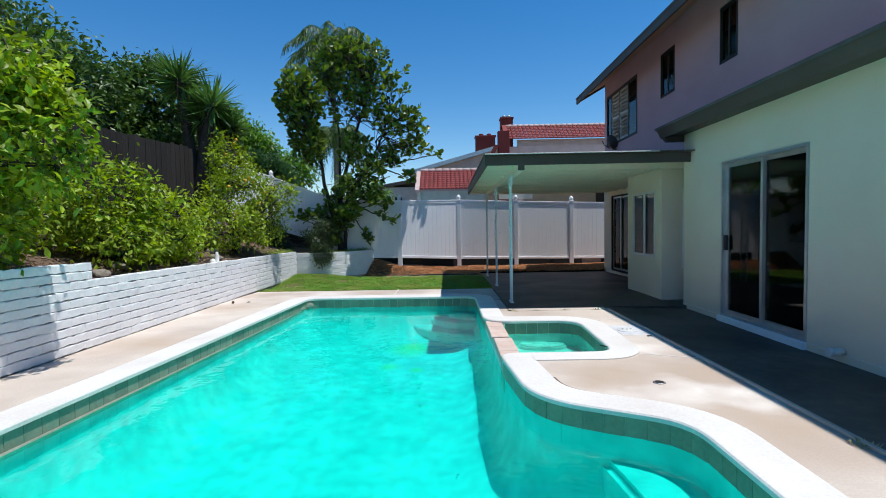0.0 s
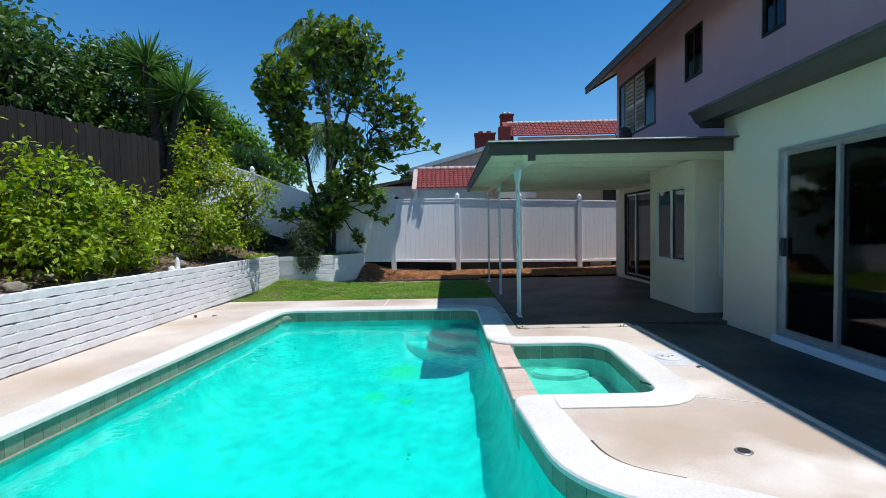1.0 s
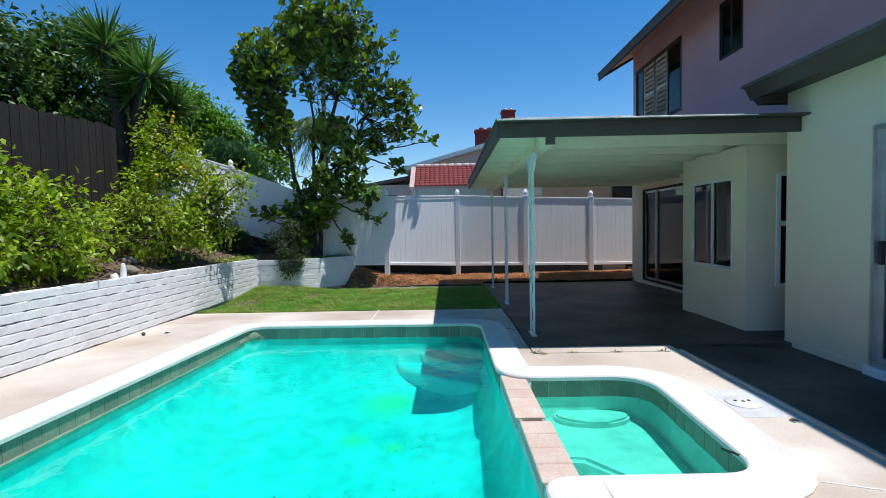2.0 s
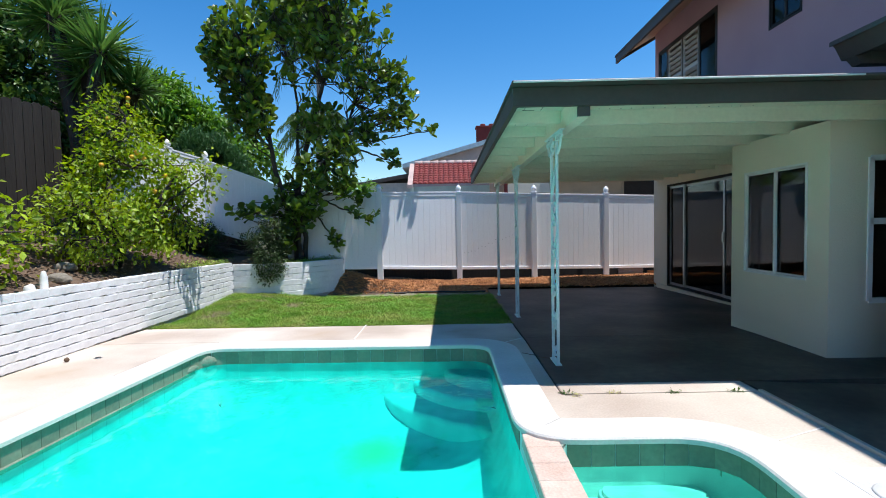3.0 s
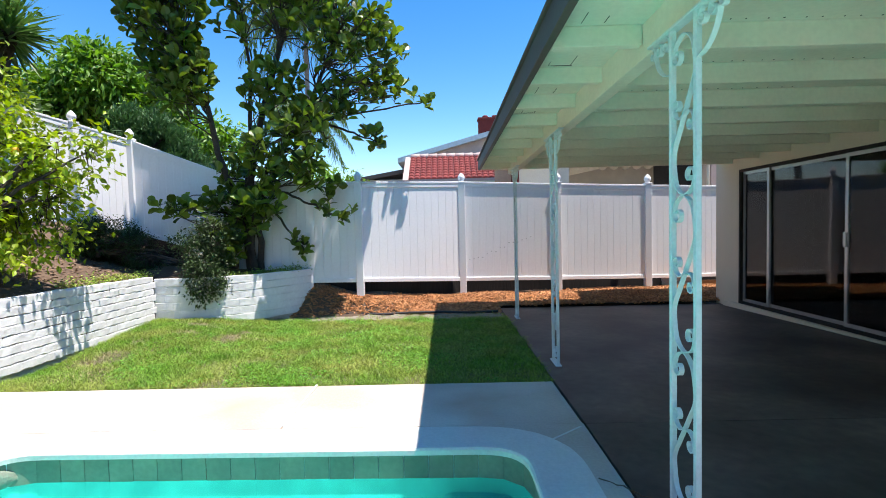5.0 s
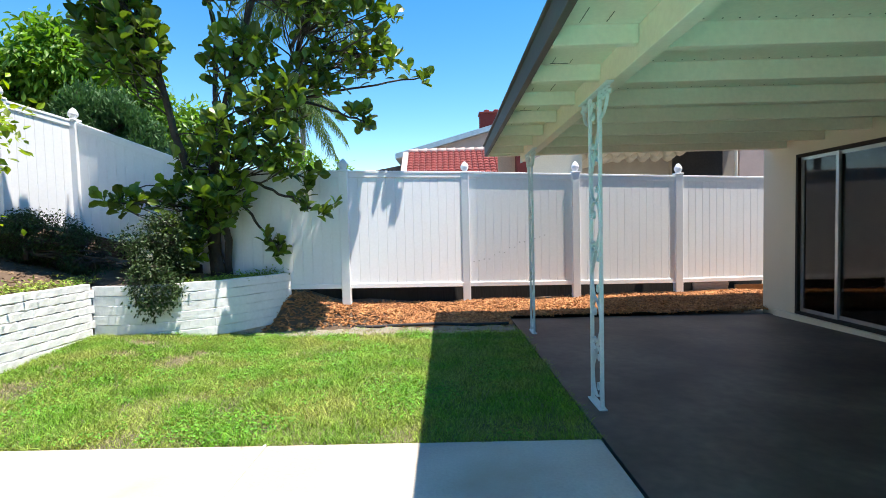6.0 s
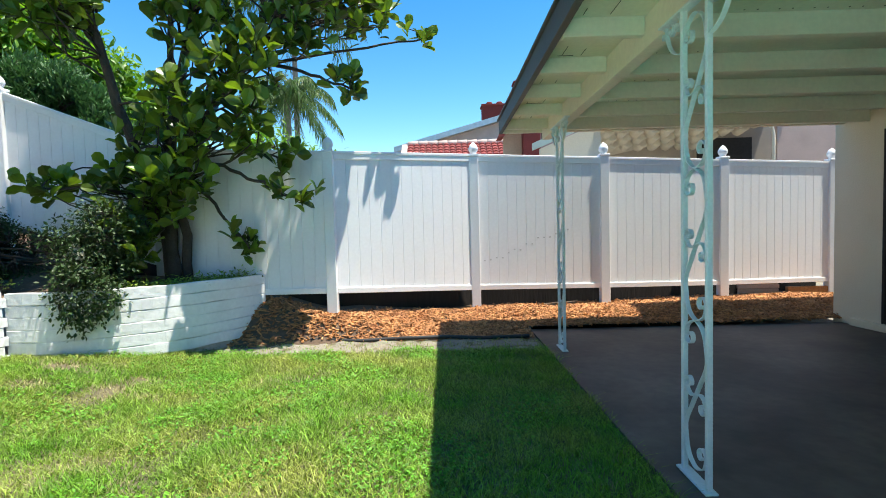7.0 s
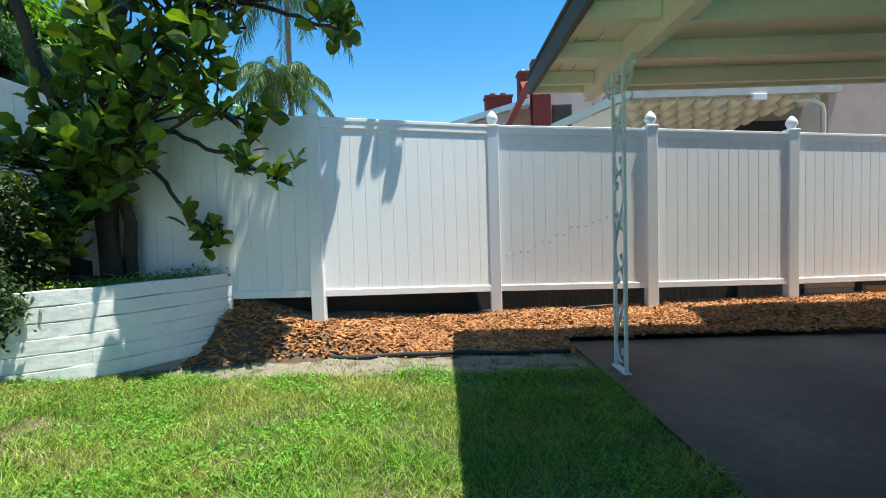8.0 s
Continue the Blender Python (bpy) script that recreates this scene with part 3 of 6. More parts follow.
structure("wall_patio", wall_panel("y", 5.47, 0.16, 10.37, 15.33, stem, 2.75, [SL2]), "stucco", "cream stucco wall under the patio cover", "wall")
structure("wall_far_end", boxed(5.63, 11.0, 15.17, 15.33, stem, 5.6), "stucco", "stucco end wall of the house", "wall")
W1, W2, W3 = (12.78, 15.12, 3.62, 5.08), (10.72, 11.36, 4.13, 5.06), (8.46, 8.95, 4.10, 5.04)
structure("wall_upper", wall_panel("y", 5.50, 0.16, -5.0, 15.33, 2.76, 5.62, [W1, W2, W3]), "upper", "mauve stucco wall of the upper storey", "wall")
structure("wall_back", boxed(11.0, 11.16, -5.0, 15.33, stem, 5.6), "stucco", "stucco wall of the house", "wall")
structure("wall_front", boxed(4.55, 11.16, -5.16, -5.0, stem, 5.6), "stucco", "stucco wall of the house", "wall")
# room surfaces are coloured near-black to stand in for missing indoor light
structure("floor", box(box(boxed(4.72, 11.0, -5.0, 8.09, -0.3, -0.03), 5.64, 11.0, 8.09, 15.16, -0.3, -0.03), 4.55, 5.6, 8.9, 10.2, -0.3, -0.03), "dark", "indoor floor, near-black in place of an unlit room", "floor")
structure("ceiling", boxed(5.68, 11.0, -5.0, 15.1, 2.62, 2.74), "dark", "indoor ceiling, near-black in place of an unlit room", "ceiling")
structure("wall_inside", boxed(8.2, 8.3, -5.0, 15.1, -0.03, 2.62), "dark", "indoor wall, near-black in place of an unlit room", "wall")
structure("wall_upper_inside", boxed(7.2, 7.3, -5.0, 15.1, 2.76, 5.55), "dark", "upstairs indoor wall, near-black in place of an unlit room", "wall")
# sill step below the wing and the patio wall
structure("trim_sill_1", boxed(4.535, 4.56, -5.0, 8.255, stem, 0.03, 0.006), "stucco", "painted stem wall ledge", "ledge")
structure("trim_sill_2", boxed(5.40, 5.49, 10.4, 15.0, stem, -0.02, 0.006), "stucco", "painted door step", "ledge")

# roofs
upper_roof = thing("roof_upper", (7.0, 5.5, 5.2), "dark shingled upper roof with tan eaves", "roof", kind="structure")


def slope_slab(x0, z0, x1, z1, y0, y1, t):
    bm = bmesh.new()
    hexa(bm, [(x0, y0, z0), (x1, y0, z1), (x1, y1, z1), (x0, y1, z0), (x0, y0, z0 + t), (x1, y0, z1 + t), (x1, y1, z1 + t), (x0, y1, z0 + t)])
    return bm


part("eave_boards", slope_slab(4.76, 5.13, 8.2, 7.15, -5.6, 15.55, 0.035), "soffit", upper_roof, "tan painted eave boards")
part("shingles", slope_slab(4.69, 5.17, 8.2, 7.20, -5.6, 15.63, 0.05), "shingle", upper_roof)
part("shingles", slope_slab(11.6, 5.20, 8.2, 7.20, -5.6, 15.63, 0.05), "shingle", upper_roof)
part("fascia", boxed(4.70, 4.75, -5.6, 15.61, 5.03, 5.20, 0.004), "trim", upper_roof, "dark grey fascia board")
rake = slope_slab(4.75, 5.06, 8.2, 7.06, 15.55, 15.60, 0.14)
part("rake_board", rake, "trim", upper_roof, "dark grey rake board")
lower_roof = thing("roof_lower", (4.9, 2.0, 2.8), "low shingled roof of the wing with a deep dark fascia", "roof", kind="structure")
part("shingles", slope_slab(4.15, 2.865, 5.49, 3.31, -5.6, 8.46, 0.04), "shingle", lower_roof)
lean = bmesh.new()
hexa(lean, [(4.245, -5.6, 2.735), (4.285, -5.6, 2.735), (4.285, 8.44, 2.735), (4.245, 8.44, 2.735), (4.17, -5.6, 2.875), (4.21, -5.6, 2.875), (4.21, 8.44, 2.875), (4.17, 8.44, 2.875)])
part("fascia", lean, "trim", lower_roof, "dark grey fascia board")
part("soffit", boxed(4.27, 4.56, -5.6, 8.42, 2.765, 2.795), "trim", lower_roof, "dark painted soffit")
end = bmesh.new()
hexa(end, [(4.29, 8.28, 2.665), (5.49, 8.28, 2.665), (5.49, 8.38, 2.665), (4.29, 8.38, 2.665), (4.175, 8.30, 2.868), (5.49, 8.30, 3.30), (5.49, 8.45, 3.30), (4.175, 8.45, 2.868)])
part("end_board", end, "trim", lower_roof)

# patio cover
CX0, CY0, CY1 = 1.29, 8.02, 15.22
cover = thing("patio_cover", (3.2, 11.6, 2.2), "flat patio cover, white underneath, with a dark grey fascia", "patio cover")
part("roof_deck", boxed(CX0 + 0.03, 5.47, CY0 + 0.03, CY1 - 0.03, 2.40, 2.44), "cover", cover, "white painted roof boards")
part("roofing", boxed(CX0 - 0.02, 5.49, CY0 - 0.12, CY1 + 0.02, 2.458, 2.478, 0.004), "trim", cover, "dark roofing with a metal drip edge")
part("fascia", boxed(CX0, 4.54, CY0, CY0 + 0.045, 2.303, 2.456, 0.003), "trim", cover, "dark grey fascia board")
part("fascia", boxed(CX0, CX0 + 0.045, CY0 + 0.045, CY1, 2.303, 2.456, 0.003), "trim", cover, "dark grey fascia board")
part("fascia", boxed(CX0 + 0.045, 5.47, CY1 - 0.045, CY1, 2.303, 2.456, 0.003), "cover", cover)
part("drip_edge", boxed(CX0 - 0.012, 4.0, CY0 - 0.136, CY0 - 0.121, 2.456, 2.470, 0.003), "plastic", cover, "pale metal drip edge")
part("beam", boxed(1.815, 1.915, CY0 + 0.06, CY1 - 0.02, 2.215, 2.40, 0.004), "cover", cover, "white painted beam")
part("beam_end", boxed(1.82, 1.922, CY0 + 0.03, CY0 + 0.06, 2.225, 2.303, 0.003), "trim", cover, "dark grey beam end")
for i in range(10):
    y = 8.62 + i * 0.69
    part("rafter", boxed(1.917, 5.47, y, y + 0.06, 2.265, 2.40, 0.003), "cover", cover)
    part("lookout", boxed(1.337, 1.813, y, y + 0.06, 2.29, 2.40, 0.003), "cover", cover)
    # nail heads before the rafter, and open joints between the short boards of the overhang
    nails = bmesh.new()
    for k in range(16 if i < 6 else 6):
        x = 2.05 + 0.1 * k + 0.012 * math.sin(k * 3.1 + i)
        box(nails, x, x + 0.007, y - 0.043, y - 0.036, 2.397, 2.401)
    tagged(part("nail_row", nails, "trim", cover, "row of dark nail heads"), kind="stuff")
    for k in range(2):
        x = 1.46 + 0.14 * k + 0.02 * math.sin(i * 2.3 + k)
        part("board_joint", boxed(x, x + 0.0025, y - 0.22 + 0.05 * ((i + k) % 3), y - 0.035, 2.397, 2.401), "oldwood", cover, "dark open board joint")
    if i % 2 == 0:
        part("board_joint", boxed(1.45, 1.56 + 0.02 * (i % 3), y - 0.037, y - 0.034, 2.397, 2.4012), "oldwood", cover, "dark open board joint")
# pale filled joints across the deck
for a, b in (((2.70, 6.95), (3.16, 7.15)), ((2.66, 5.20), (3.16, 5.02)), ((1.35, 9.60), (1.59, 9.80)), ((1.50, 8.742), (1.60, 8.733))):
    d = (Vector(b) - Vector(a)).normalized()
    n = Vector((-d.y, d.x)) * 0.006
    bm = bmesh.new()
    a, b = Vector(a), Vector(b)
    prism(bm, [tuple(a - n), tuple(b - n), tuple(b + n), tuple(a + n)], -0.02, 0.003)
    bmesh.ops.recalc_face_normals(bm, faces=bm.faces[:])
    structure("trim_joint", bm, "coping", "pale filler in a joint of the pool deck", "joint")

# fine dark cracks in the concrete: the pool edge to the iron post, across the spa coping, and along the walkway
for pts, w, label in (([(1.50, 9.13), (1.60, 9.05), (1.68, 8.94), (1.80, 8.89)], 0.004, "dark crack running to the foot of the iron post"),
                      ([(2.36, 5.60), (2.43, 5.50), (2.47, 5.42)], 0.003, "fine crack across the spa coping")):
    bm = bmesh.new()
    pts = [Vector(p) for p in pts]
    pts = [a.lerp(b, k / 5) + Vector((math.sin(k * 4.1 + a.x * 9), math.cos(k * 5.3 + a.y * 7))) * 0.006 for a, b in zip(pts, pts[1:]) for k in range(5)]
    for a, b in zip(pts, pts[1:]):
        n = Vector((a.y - b.y, b.x - a.x)).normalized() * w * (0.6 + 0.4 * math.sin(a.x * 60))
        prism(bm, [tuple(a - n), tuple(b - n), tuple(b + n), tuple(a + n)], -0.01, 0.0042)
    bmesh.ops.recalc_face_normals(bm, faces=bm.faces[:])
    structure("joint_crack", bm, "soil", label, "crack")

# ---- fences ----


def vinyl_post(fence, at, z0, z1, size=0.127):
    x, y = at
    h = size / 2
    p = part("fence_post", boxed(x - h, x + h, y - h, y + h, z0, z1, 0.006), "vinyl", fence)
    bm = bmesh.new()
    box(bm, x - h - 0.008, x + h + 0.008, y - h - 0.008, y + h + 0.008, z1, z1 + 0.03, 0.005)
    lathe(bm, [(0.05, 0.03), (0.042, 0.05), (0.06, 0.075), (0.068, 0.10), (0.062, 0.13), (0.042, 0.165), (0.016, 0.19), (0.004, 0.198)], (x, y, z1), 12)
    part("cap", bm, "vinyl", p, "pointed gothic post cap")
    return p


def vinyl_panel(fence, a, b, za0, za1, zb0, zb1, boards=11):
    """A privacy panel between two posts: rails and tongue-and-groove boards. z0 and z1 are the undersides and tops at a and b."""
    a, b = Vector((*a, 0)), Vector((*b, 0))
    d = (b - a).normalized()
    n = Vector((-d.y, d.x, 0))
    length = (b - a).length

    def bar(bm, s0, s1, lo, hi, thick):
        """lo, hi: heights as functions of the place along the panel."""
        q0, q1 = a + d * s0, a + d * s1
        own = bmesh.new()
        hexa(own, [(*(q0 - n * thick).xy, lo(s0)), (*(q1 - n * thick).xy, lo(s1)), (*(q1 + n * thick).xy, lo(s1)), (*(q0 + n * thick).xy, lo(s0)),
                   (*(q0 - n * thick).xy, hi(s0)), (*(q1 - n * thick).xy, hi(s1)), (*(q1 + n * thick).xy, hi(s1)), (*(q0 + n * thick).xy, hi(s0))])
        bmesh.ops.bevel(own, geom=own.edges[:], offset=0.004, segments=1, affect="EDGES")
        me = bpy.data.meshes.new("t")
        own.to_mesh(me)
        own.free()
        bm.from_mesh(me)
        bpy.data.meshes.remove(me)
        return bm

    z0 = lambda s: za0 + (zb0 - za0) * s / length
    z1 = lambda s: za1 + (zb1 - za1) * s / length
    e = 0.06
    rails = bmesh.new()
    bar(rails, e, length - e, lambda s: z1(s) - 0.08, z1, 0.026)
    bar(rails, e, length - e, lambda s: z1(s) - 0.012, lambda s: z1(s) + 0.022, 0.034)
    p = part("fence_panel", rails, "vinyl", fence)
    part("rail", bar(bmesh.new(), e, length - e, z0, lambda s: z0(s) + 0.07, 0.03), "vinyl", p)
    w = (length - 2 * e) / boards
    for i in range(boards):
        part("board", bar(bmesh.new(), e + w * i + 0.0003, e + w * (i + 1) - 0.0003, lambda s: z0(s) + 0.065, lambda s: z1(s) - 0.075, 0.011), "vinyl", p)
    return p


# posts of the back fence: plan place, foot, underside and top of the panels, top of the post
BACK = [((-0.81, 15.20), 0.16, 0.40, 2.13, 2.13), ((1.02, 16.10), 0.0, 0.28, 2.17, 2.16), ((2.885, 16.23), -0.03, 0.25, 2.10, 2.13), ((4.77, 16.57), -0.08, 0.20, 2.06, 2.09), ((6.64, 16.90), -0.1, 0.17, 2.02, 2.05)]
CORNER = (-2.75, 14.95)
LEFT = [((-5.55, 13.30), 1.62, 3.22), ((-5.05, 14.25), 1.52, 3.06), ((-4.64, 15.0), 1.36, 2.92)]


def fence_y(x):
    """Where the back fence stands, for a place along it."""
    plan = [CORNER] + [p[0] for p in BACK]
    return float(np.interp(x, [p[0] for p in plan], [p[1] for p in plan]))


back_fence = thing("vinyl_fence", (1.0, 16.1, 0.0), "white vinyl privacy fence along the back with gothic post caps", "fence")
for p, foot, lo, hi, top in BACK:
    vinyl_post(back_fence, p, foot, top)
for (p, f1, lo, hi, t1), (q, f2, lo2, hi2, t2) in zip(BACK, BACK[1:]):
    vinyl_panel(back_fence, p, q, lo, hi, lo2, hi2, 13)
vinyl_panel(back_fence, CORNER, BACK[0][0], 0.44, 2.17, 0.40, 2.13, 13)
side_fence = thing("vinyl_fence", (-4.9, 14.6, 1.2), "white vinyl privacy fence stepping down beside the raised bed", "fence")
for (p, lo, hi) in LEFT:
    vinyl_post(side_fence, p, lo - 0.7, hi + 0.01)
vinyl_post(side_fence, CORNER, 0.2, 2.19)
for (p, lo, hi), (q, lo2, hi2) in zip(LEFT, LEFT[1:]):
    vinyl_panel(side_fence, p, q, lo, hi, lo2, hi2, 7)
vinyl_panel(side_fence, LEFT[-1][0], CORNER, LEFT[-1][1], LEFT[-1][2], 0.80, 2.20, 13)
# added dark strips behind the fence foot stand in for shade in the gap
for (p, lo), (q, lo2) in zip([(LEFT[-1][0], 1.36), (CORNER, 0.66)] + [(b[0], b[2]) for b in BACK], [(CORNER, 0.7)] + [(b[0], b[2]) for b in BACK]):
    gap_strip = bmesh.new()
    hexa(gap_strip, [(p[0], p[1] + 0.30, -0.42), (q[0], q[1] + 0.30, -0.42), (q[0], q[1] + 0.35, -0.42), (p[0], p[1] + 0.35, -0.42),
                (p[0], p[1] + 0.30, lo + 0.12), (q[0], q[1] + 0.30, lo2 + 0.12), (q[0], q[1] + 0.35, lo2 + 0.12), (p[0], p[1] + 0.35, lo + 0.12)])
    tagged(part("retaining_board", gap_strip, "oldwood"), "added dark strip standing in for the shade under the white fence", "retaining board", "boards behind the fence")


def wood_fence(a, b, za, zb, height):
    """Weathered dog-eared boards on two rails."""
    a, b = Vector((*a, 0)), Vector((*b, 0))
    d = (b - a).normalized()
    n = Vector((-d.y, d.x, 0))
    length = (b - a).length
    f = thing("wooden_fence", (*((a + b) / 2).xy, za), "dark weathered wooden board fence with dog-eared tops", "fence")
    k = int(length / 0.145)
    for i in range(k):
        s = i * 0.145
        z = za + (zb - za) * s / length + random.uniform(-0.01, 0.01)
        q = a + d * s + n * random.uniform(-0.004, 0.004)
        h = height + random.uniform(-0.02, 0.02)
        bm = bmesh.new()
        prof = [(0, 0), (0.138, 0), (0.138, h - 0.03), (0.108, h), (0.03, h), (0, h - 0.03)]
        lo = [bm.verts.new((*(q + d * u - n * 0.009).xy, z + w)) for u, w in prof]
        hi = [bm.verts.new((*(q + d * u + n * 0.009).xy, z + w)) for u, w in prof]
        bm.faces.new(lo)
        bm.faces.new(hi[::-1])
        for j in range(6):
            bm.faces.new((lo[j], hi[j], hi[(j + 1) % 6], lo[(j + 1) % 6]))
        bmesh.ops.recalc_face_normals(bm, faces=bm.faces[:])
        part("board", bm, "oldwood", f)
    for frac in (0.2, 0.8):
        bm = bmesh.new()
        tube(bm, [a + n * 0.03 + Vector((0, 0, za + height * frac)), b + n * 0.03 + Vector((0, 0, zb + height * frac))], 0.035, 4)
        part("rail", bm, "oldwood", f)
    return f


wood_fence((-7.4, -1.0), (-5.30, 11.75), 1.35, 1.42, 1.87)

# scuffs on one panel of the back fence
sr = np.random.default_rng(15)
for i in range(15):
    u = i / 14
    x = 1.15 + 1.2 * u
    z = 0.72 + 0.45 * max(0.0, u - 0.2) ** 0.8 + (0.02 * sr.normal())
    y = fence_y(x) - 0.0125
    o = part("scuff", boxed(x - 0.012, x + 0.012, y - 0.001, y + 0.002, z - 0.009, z + 0.009), "mortar", back_fence, "small grey scuff")

# ---- doors and windows ----


def bar_frame(parent, x, y0, y1, z0, z1, w, depth, material, name, label=""):
    """A rectangular frame standing in a wall that runs in y."""
    bm = bmesh.new()
    box(bm, x, x + depth, y0, y0 + w, z0, z1)
    box(bm, x, x + depth, y1 - w, y1, z0, z1)
    box(bm, x, x + depth, y0 + w, y1 - w, z0, z0 + w)
    box(bm, x, x + depth, y0 + w, y1 - w, z1 - w, z1)
    return part(name, bm, material, parent, label)


def pane(parent, x, y0, y1, z0, z1):
    p = part("pane", boxed(x, x + 0.006, y0, y1, z0, z1), "glass", parent, "dark reflecting glass pane")
    p.visible_shadow = False
    return p


def sash(parent, x, y0, y1, z0, z1, w=0.045, material="alu", name="sash"):
    s = bar_frame(parent, x, y0, y1, z0, z1, w, 0.03, material, name)
    pane(s, x + 0.012, y0 + w, y1 - w, z0 + w, z1 - w)
    return s


d1 = thing("door_1", (4.6, 6.3, 0.03), "two-panel aluminium sliding glass door with dark glass", "sliding door", kind="structure")
y0, y1, z0, z1 = SL1
bar_frame(d1, 4.535, y0, y1, z0, z1, 0.035, 0.09, "alu", "door_frame")
mid = 6.32
s = sash(d1, 4.585, mid - 0.03, y1 - 0.035, z0 + 0.035, z1 - 0.035, 0.05, name="sliding_panel")
part("handle", boxed(4.545, 4.585, y1 - 0.10, y1 - 0.055, 0.95, 1.16, 0.006), "edging", s, "dark door pull")
sash(d1, 4.60 + 0.02, y0 + 0.035, mid + 0.03, z0 + 0.035, z1 - 0.035, 0.05, name="fixed_panel")
part("sill", boxed(4.49, 4.56, y0 - 0.02, y1 + 0.02, -0.2, 0.03, 0.006), "vinyl", d1, "white painted sill")

d2 = thing("door_2", (5.52, 13.2, -0.02), "wide aluminium sliding patio door with dark glass", "sliding door", kind="structure")
y0, y1, z0, z1 = SL2
bar_frame(d2, 5.455, y0, y1, z0, z1, 0.04, 0.1, "oldwood", "door_frame")
cuts = [y0 + 0.04, 12.52, 13.98, y1 - 0.04]
for i in range(3):
    s = sash(d2, 5.50 + (0.03 if i == 1 else 0.0), cuts[i] - (0.03 if i else 0), cuts[i + 1] + (0.03 if i < 2 else 0), z0 + 0.04, z1 - 0.04, 0.045, name="door_panel")
    if i == 1:
        part("handle", boxed(5.475, 5.53, cuts[1] - 0.01, cuts[1] + 0.035, 0.98, 1.16, 0.006), "alu", s, "aluminium door pull")
curtain = bmesh.new()
rows = []
for j in range(41):
    y = 11.8 + 0.5 * j / 40
    dx = 0.025 * math.sin(j * 0.95) + 0.01 * math.sin(j * 2.3)
    rows.append((curtain.verts.new((5.72 + dx, y, 0.0)), curtain.verts.new((5.72 + dx, y, 2.1))))
for a, b in zip(rows, rows[1:]):
    curtain.faces.new((a[0], b[0], b[1], a[1])).smooth = True
cu = part("curtain", curtain, "blind")
tagged(cu, "pale gathered curtain hanging behind the patio door", "curtain")
sol = cu.modifiers.new("thick", "SOLIDIFY")
sol.thickness = 0.004

w = thing("window_1", (4.45, 9.57, 0.74), "white-framed two-pane sliding window", "window", kind="structure")
y0, y1, z0, z1 = BW
bar_frame(w, 4.388, y0 - 0.012, y1 + 0.012, z0 - 0.012, z1 + 0.012, 0.022, 0.07, "plastic", "window_frame", "pale window frame")
mid = 9.57
sash(w, 4.405, mid - 0.02, y1 - 0.012, z0 + 0.012, z1 - 0.012, 0.02, "plastic")
sash(w, 4.43, y0 + 0.012, mid + 0.02, z0 + 0.012, z1 - 0.012, 0.016, "plastic")
part("roller_blind", boxed(4.48, 4.49, y0 + 0.05, mid - 0.02, z1 - 0.16, z1 - 0.02), "nmint", w, "pale green roller blind, rolled up")

drape = bmesh.new()
rows = []
for j in range(31):
    y = 9.14 + 0.36 * j / 30
    dx = 0.018 * math.sin(j * 1.1) + 0.008 * math.sin(j * 2.7)
    rows.append((drape.verts.new((4.58 + dx, y, 0.72)), drape.verts.new((4.58 + dx * 0.6, y + 0.04 * (1 - j / 30), 1.62))))
for a, b in zip(rows, rows[1:]):
    drape.faces.new((a[0], b[0], b[1], a[1])).smooth = True
dr = tagged(part("curtain", drape, "blind"), "pale gathered curtain inside the bay window", "curtain")
sol = dr.modifiers.new("thick", "SOLIDIFY")
sol.thickness = 0.004

w = thing("window_2", (5.03, 8.76, 0.55), "white-framed hung window on the bay's side", "window", kind="structure")
x0, x1, z0, z1 = BN
fr = bmesh.new()
for a in ((x0 - 0.02, x0 + 0.03, z0, z1), (x1 - 0.03, x1 + 0.02, z0, z1), (x0, x1, z0 - 0.02, z0 + 0.03), (x0, x1, z1 - 0.03, z1 + 0.02), (x0, x1, 1.29, 1.35)):
    box(fr, a[0], a[1], 8.735, 8.80, a[2], a[3])
part("window_frame", fr, "vinyl", w, "white window frame")
p = part("pane", boxed(x0, x1, 8.78, 8.786, z0, z1), "glass", w)
p.visible_shadow = False

w = thing("window_3", (5.5, 13.95, 3.62), "wide dark-framed upstairs window with white louvred shutters inside", "window", kind="structure")
y0, y1, z0, z1 = W1
bar_frame(w, 5.488, y0 - 0.015, y1 + 0.015, z0 - 0.015, z1 + 0.015, 0.05, 0.05, "edging", "window_frame", "dark frame")
part("side_panel", boxed(5.53, 5.55, y0 + 0.03, y0 + 0.60, z0 + 0.03, z1 - 0.03), "oldwood", w, "dark curtain panel behind the glass")
sash(w, 5.50, y0 + 0.03, y0 + 0.62, z0 + 0.035, z1 - 0.035, 0.03, "edging")
for a, b in ((y0 + 0.62, y0 + 1.28), (y0 + 1.28, y0 + 1.94)):
    glazed = bar_frame(w, 5.50, a, b, z0 + 0.035, z1 - 0.035, 0.02, 0.03, "trim", "sash")
    sh = bar_frame(w, 5.515, a + 0.03, b - 0.02, z0 + 0.06, z1 - 0.06, 0.05, 0.025, "blind", "shutter", "white louvred shutter")
    part("mid_rail", boxed(5.515, 5.54, a + 0.09, b - 0.08, (z0 + z1) / 2 - 0.03, (z0 + z1) / 2 + 0.03), "blind", sh)
    for k in range(12):
        zz = z0 + 0.13 + k * (z1 - z0 - 0.26) / 12
        part("louvre", boxed(-0.032, 0.032, a + 0.09, b - 0.08, -0.004, 0.004, m=Matrix.Translation((5.53, 0, zz + 0.03)) @ Matrix.Rotation(0.45, 4, "Y")), "blind", sh)
sash(w, 5.50, y0 + 1.94, y1 - 0.03, z0 + 0.035, z1 - 0.035, 0.03, "edging")
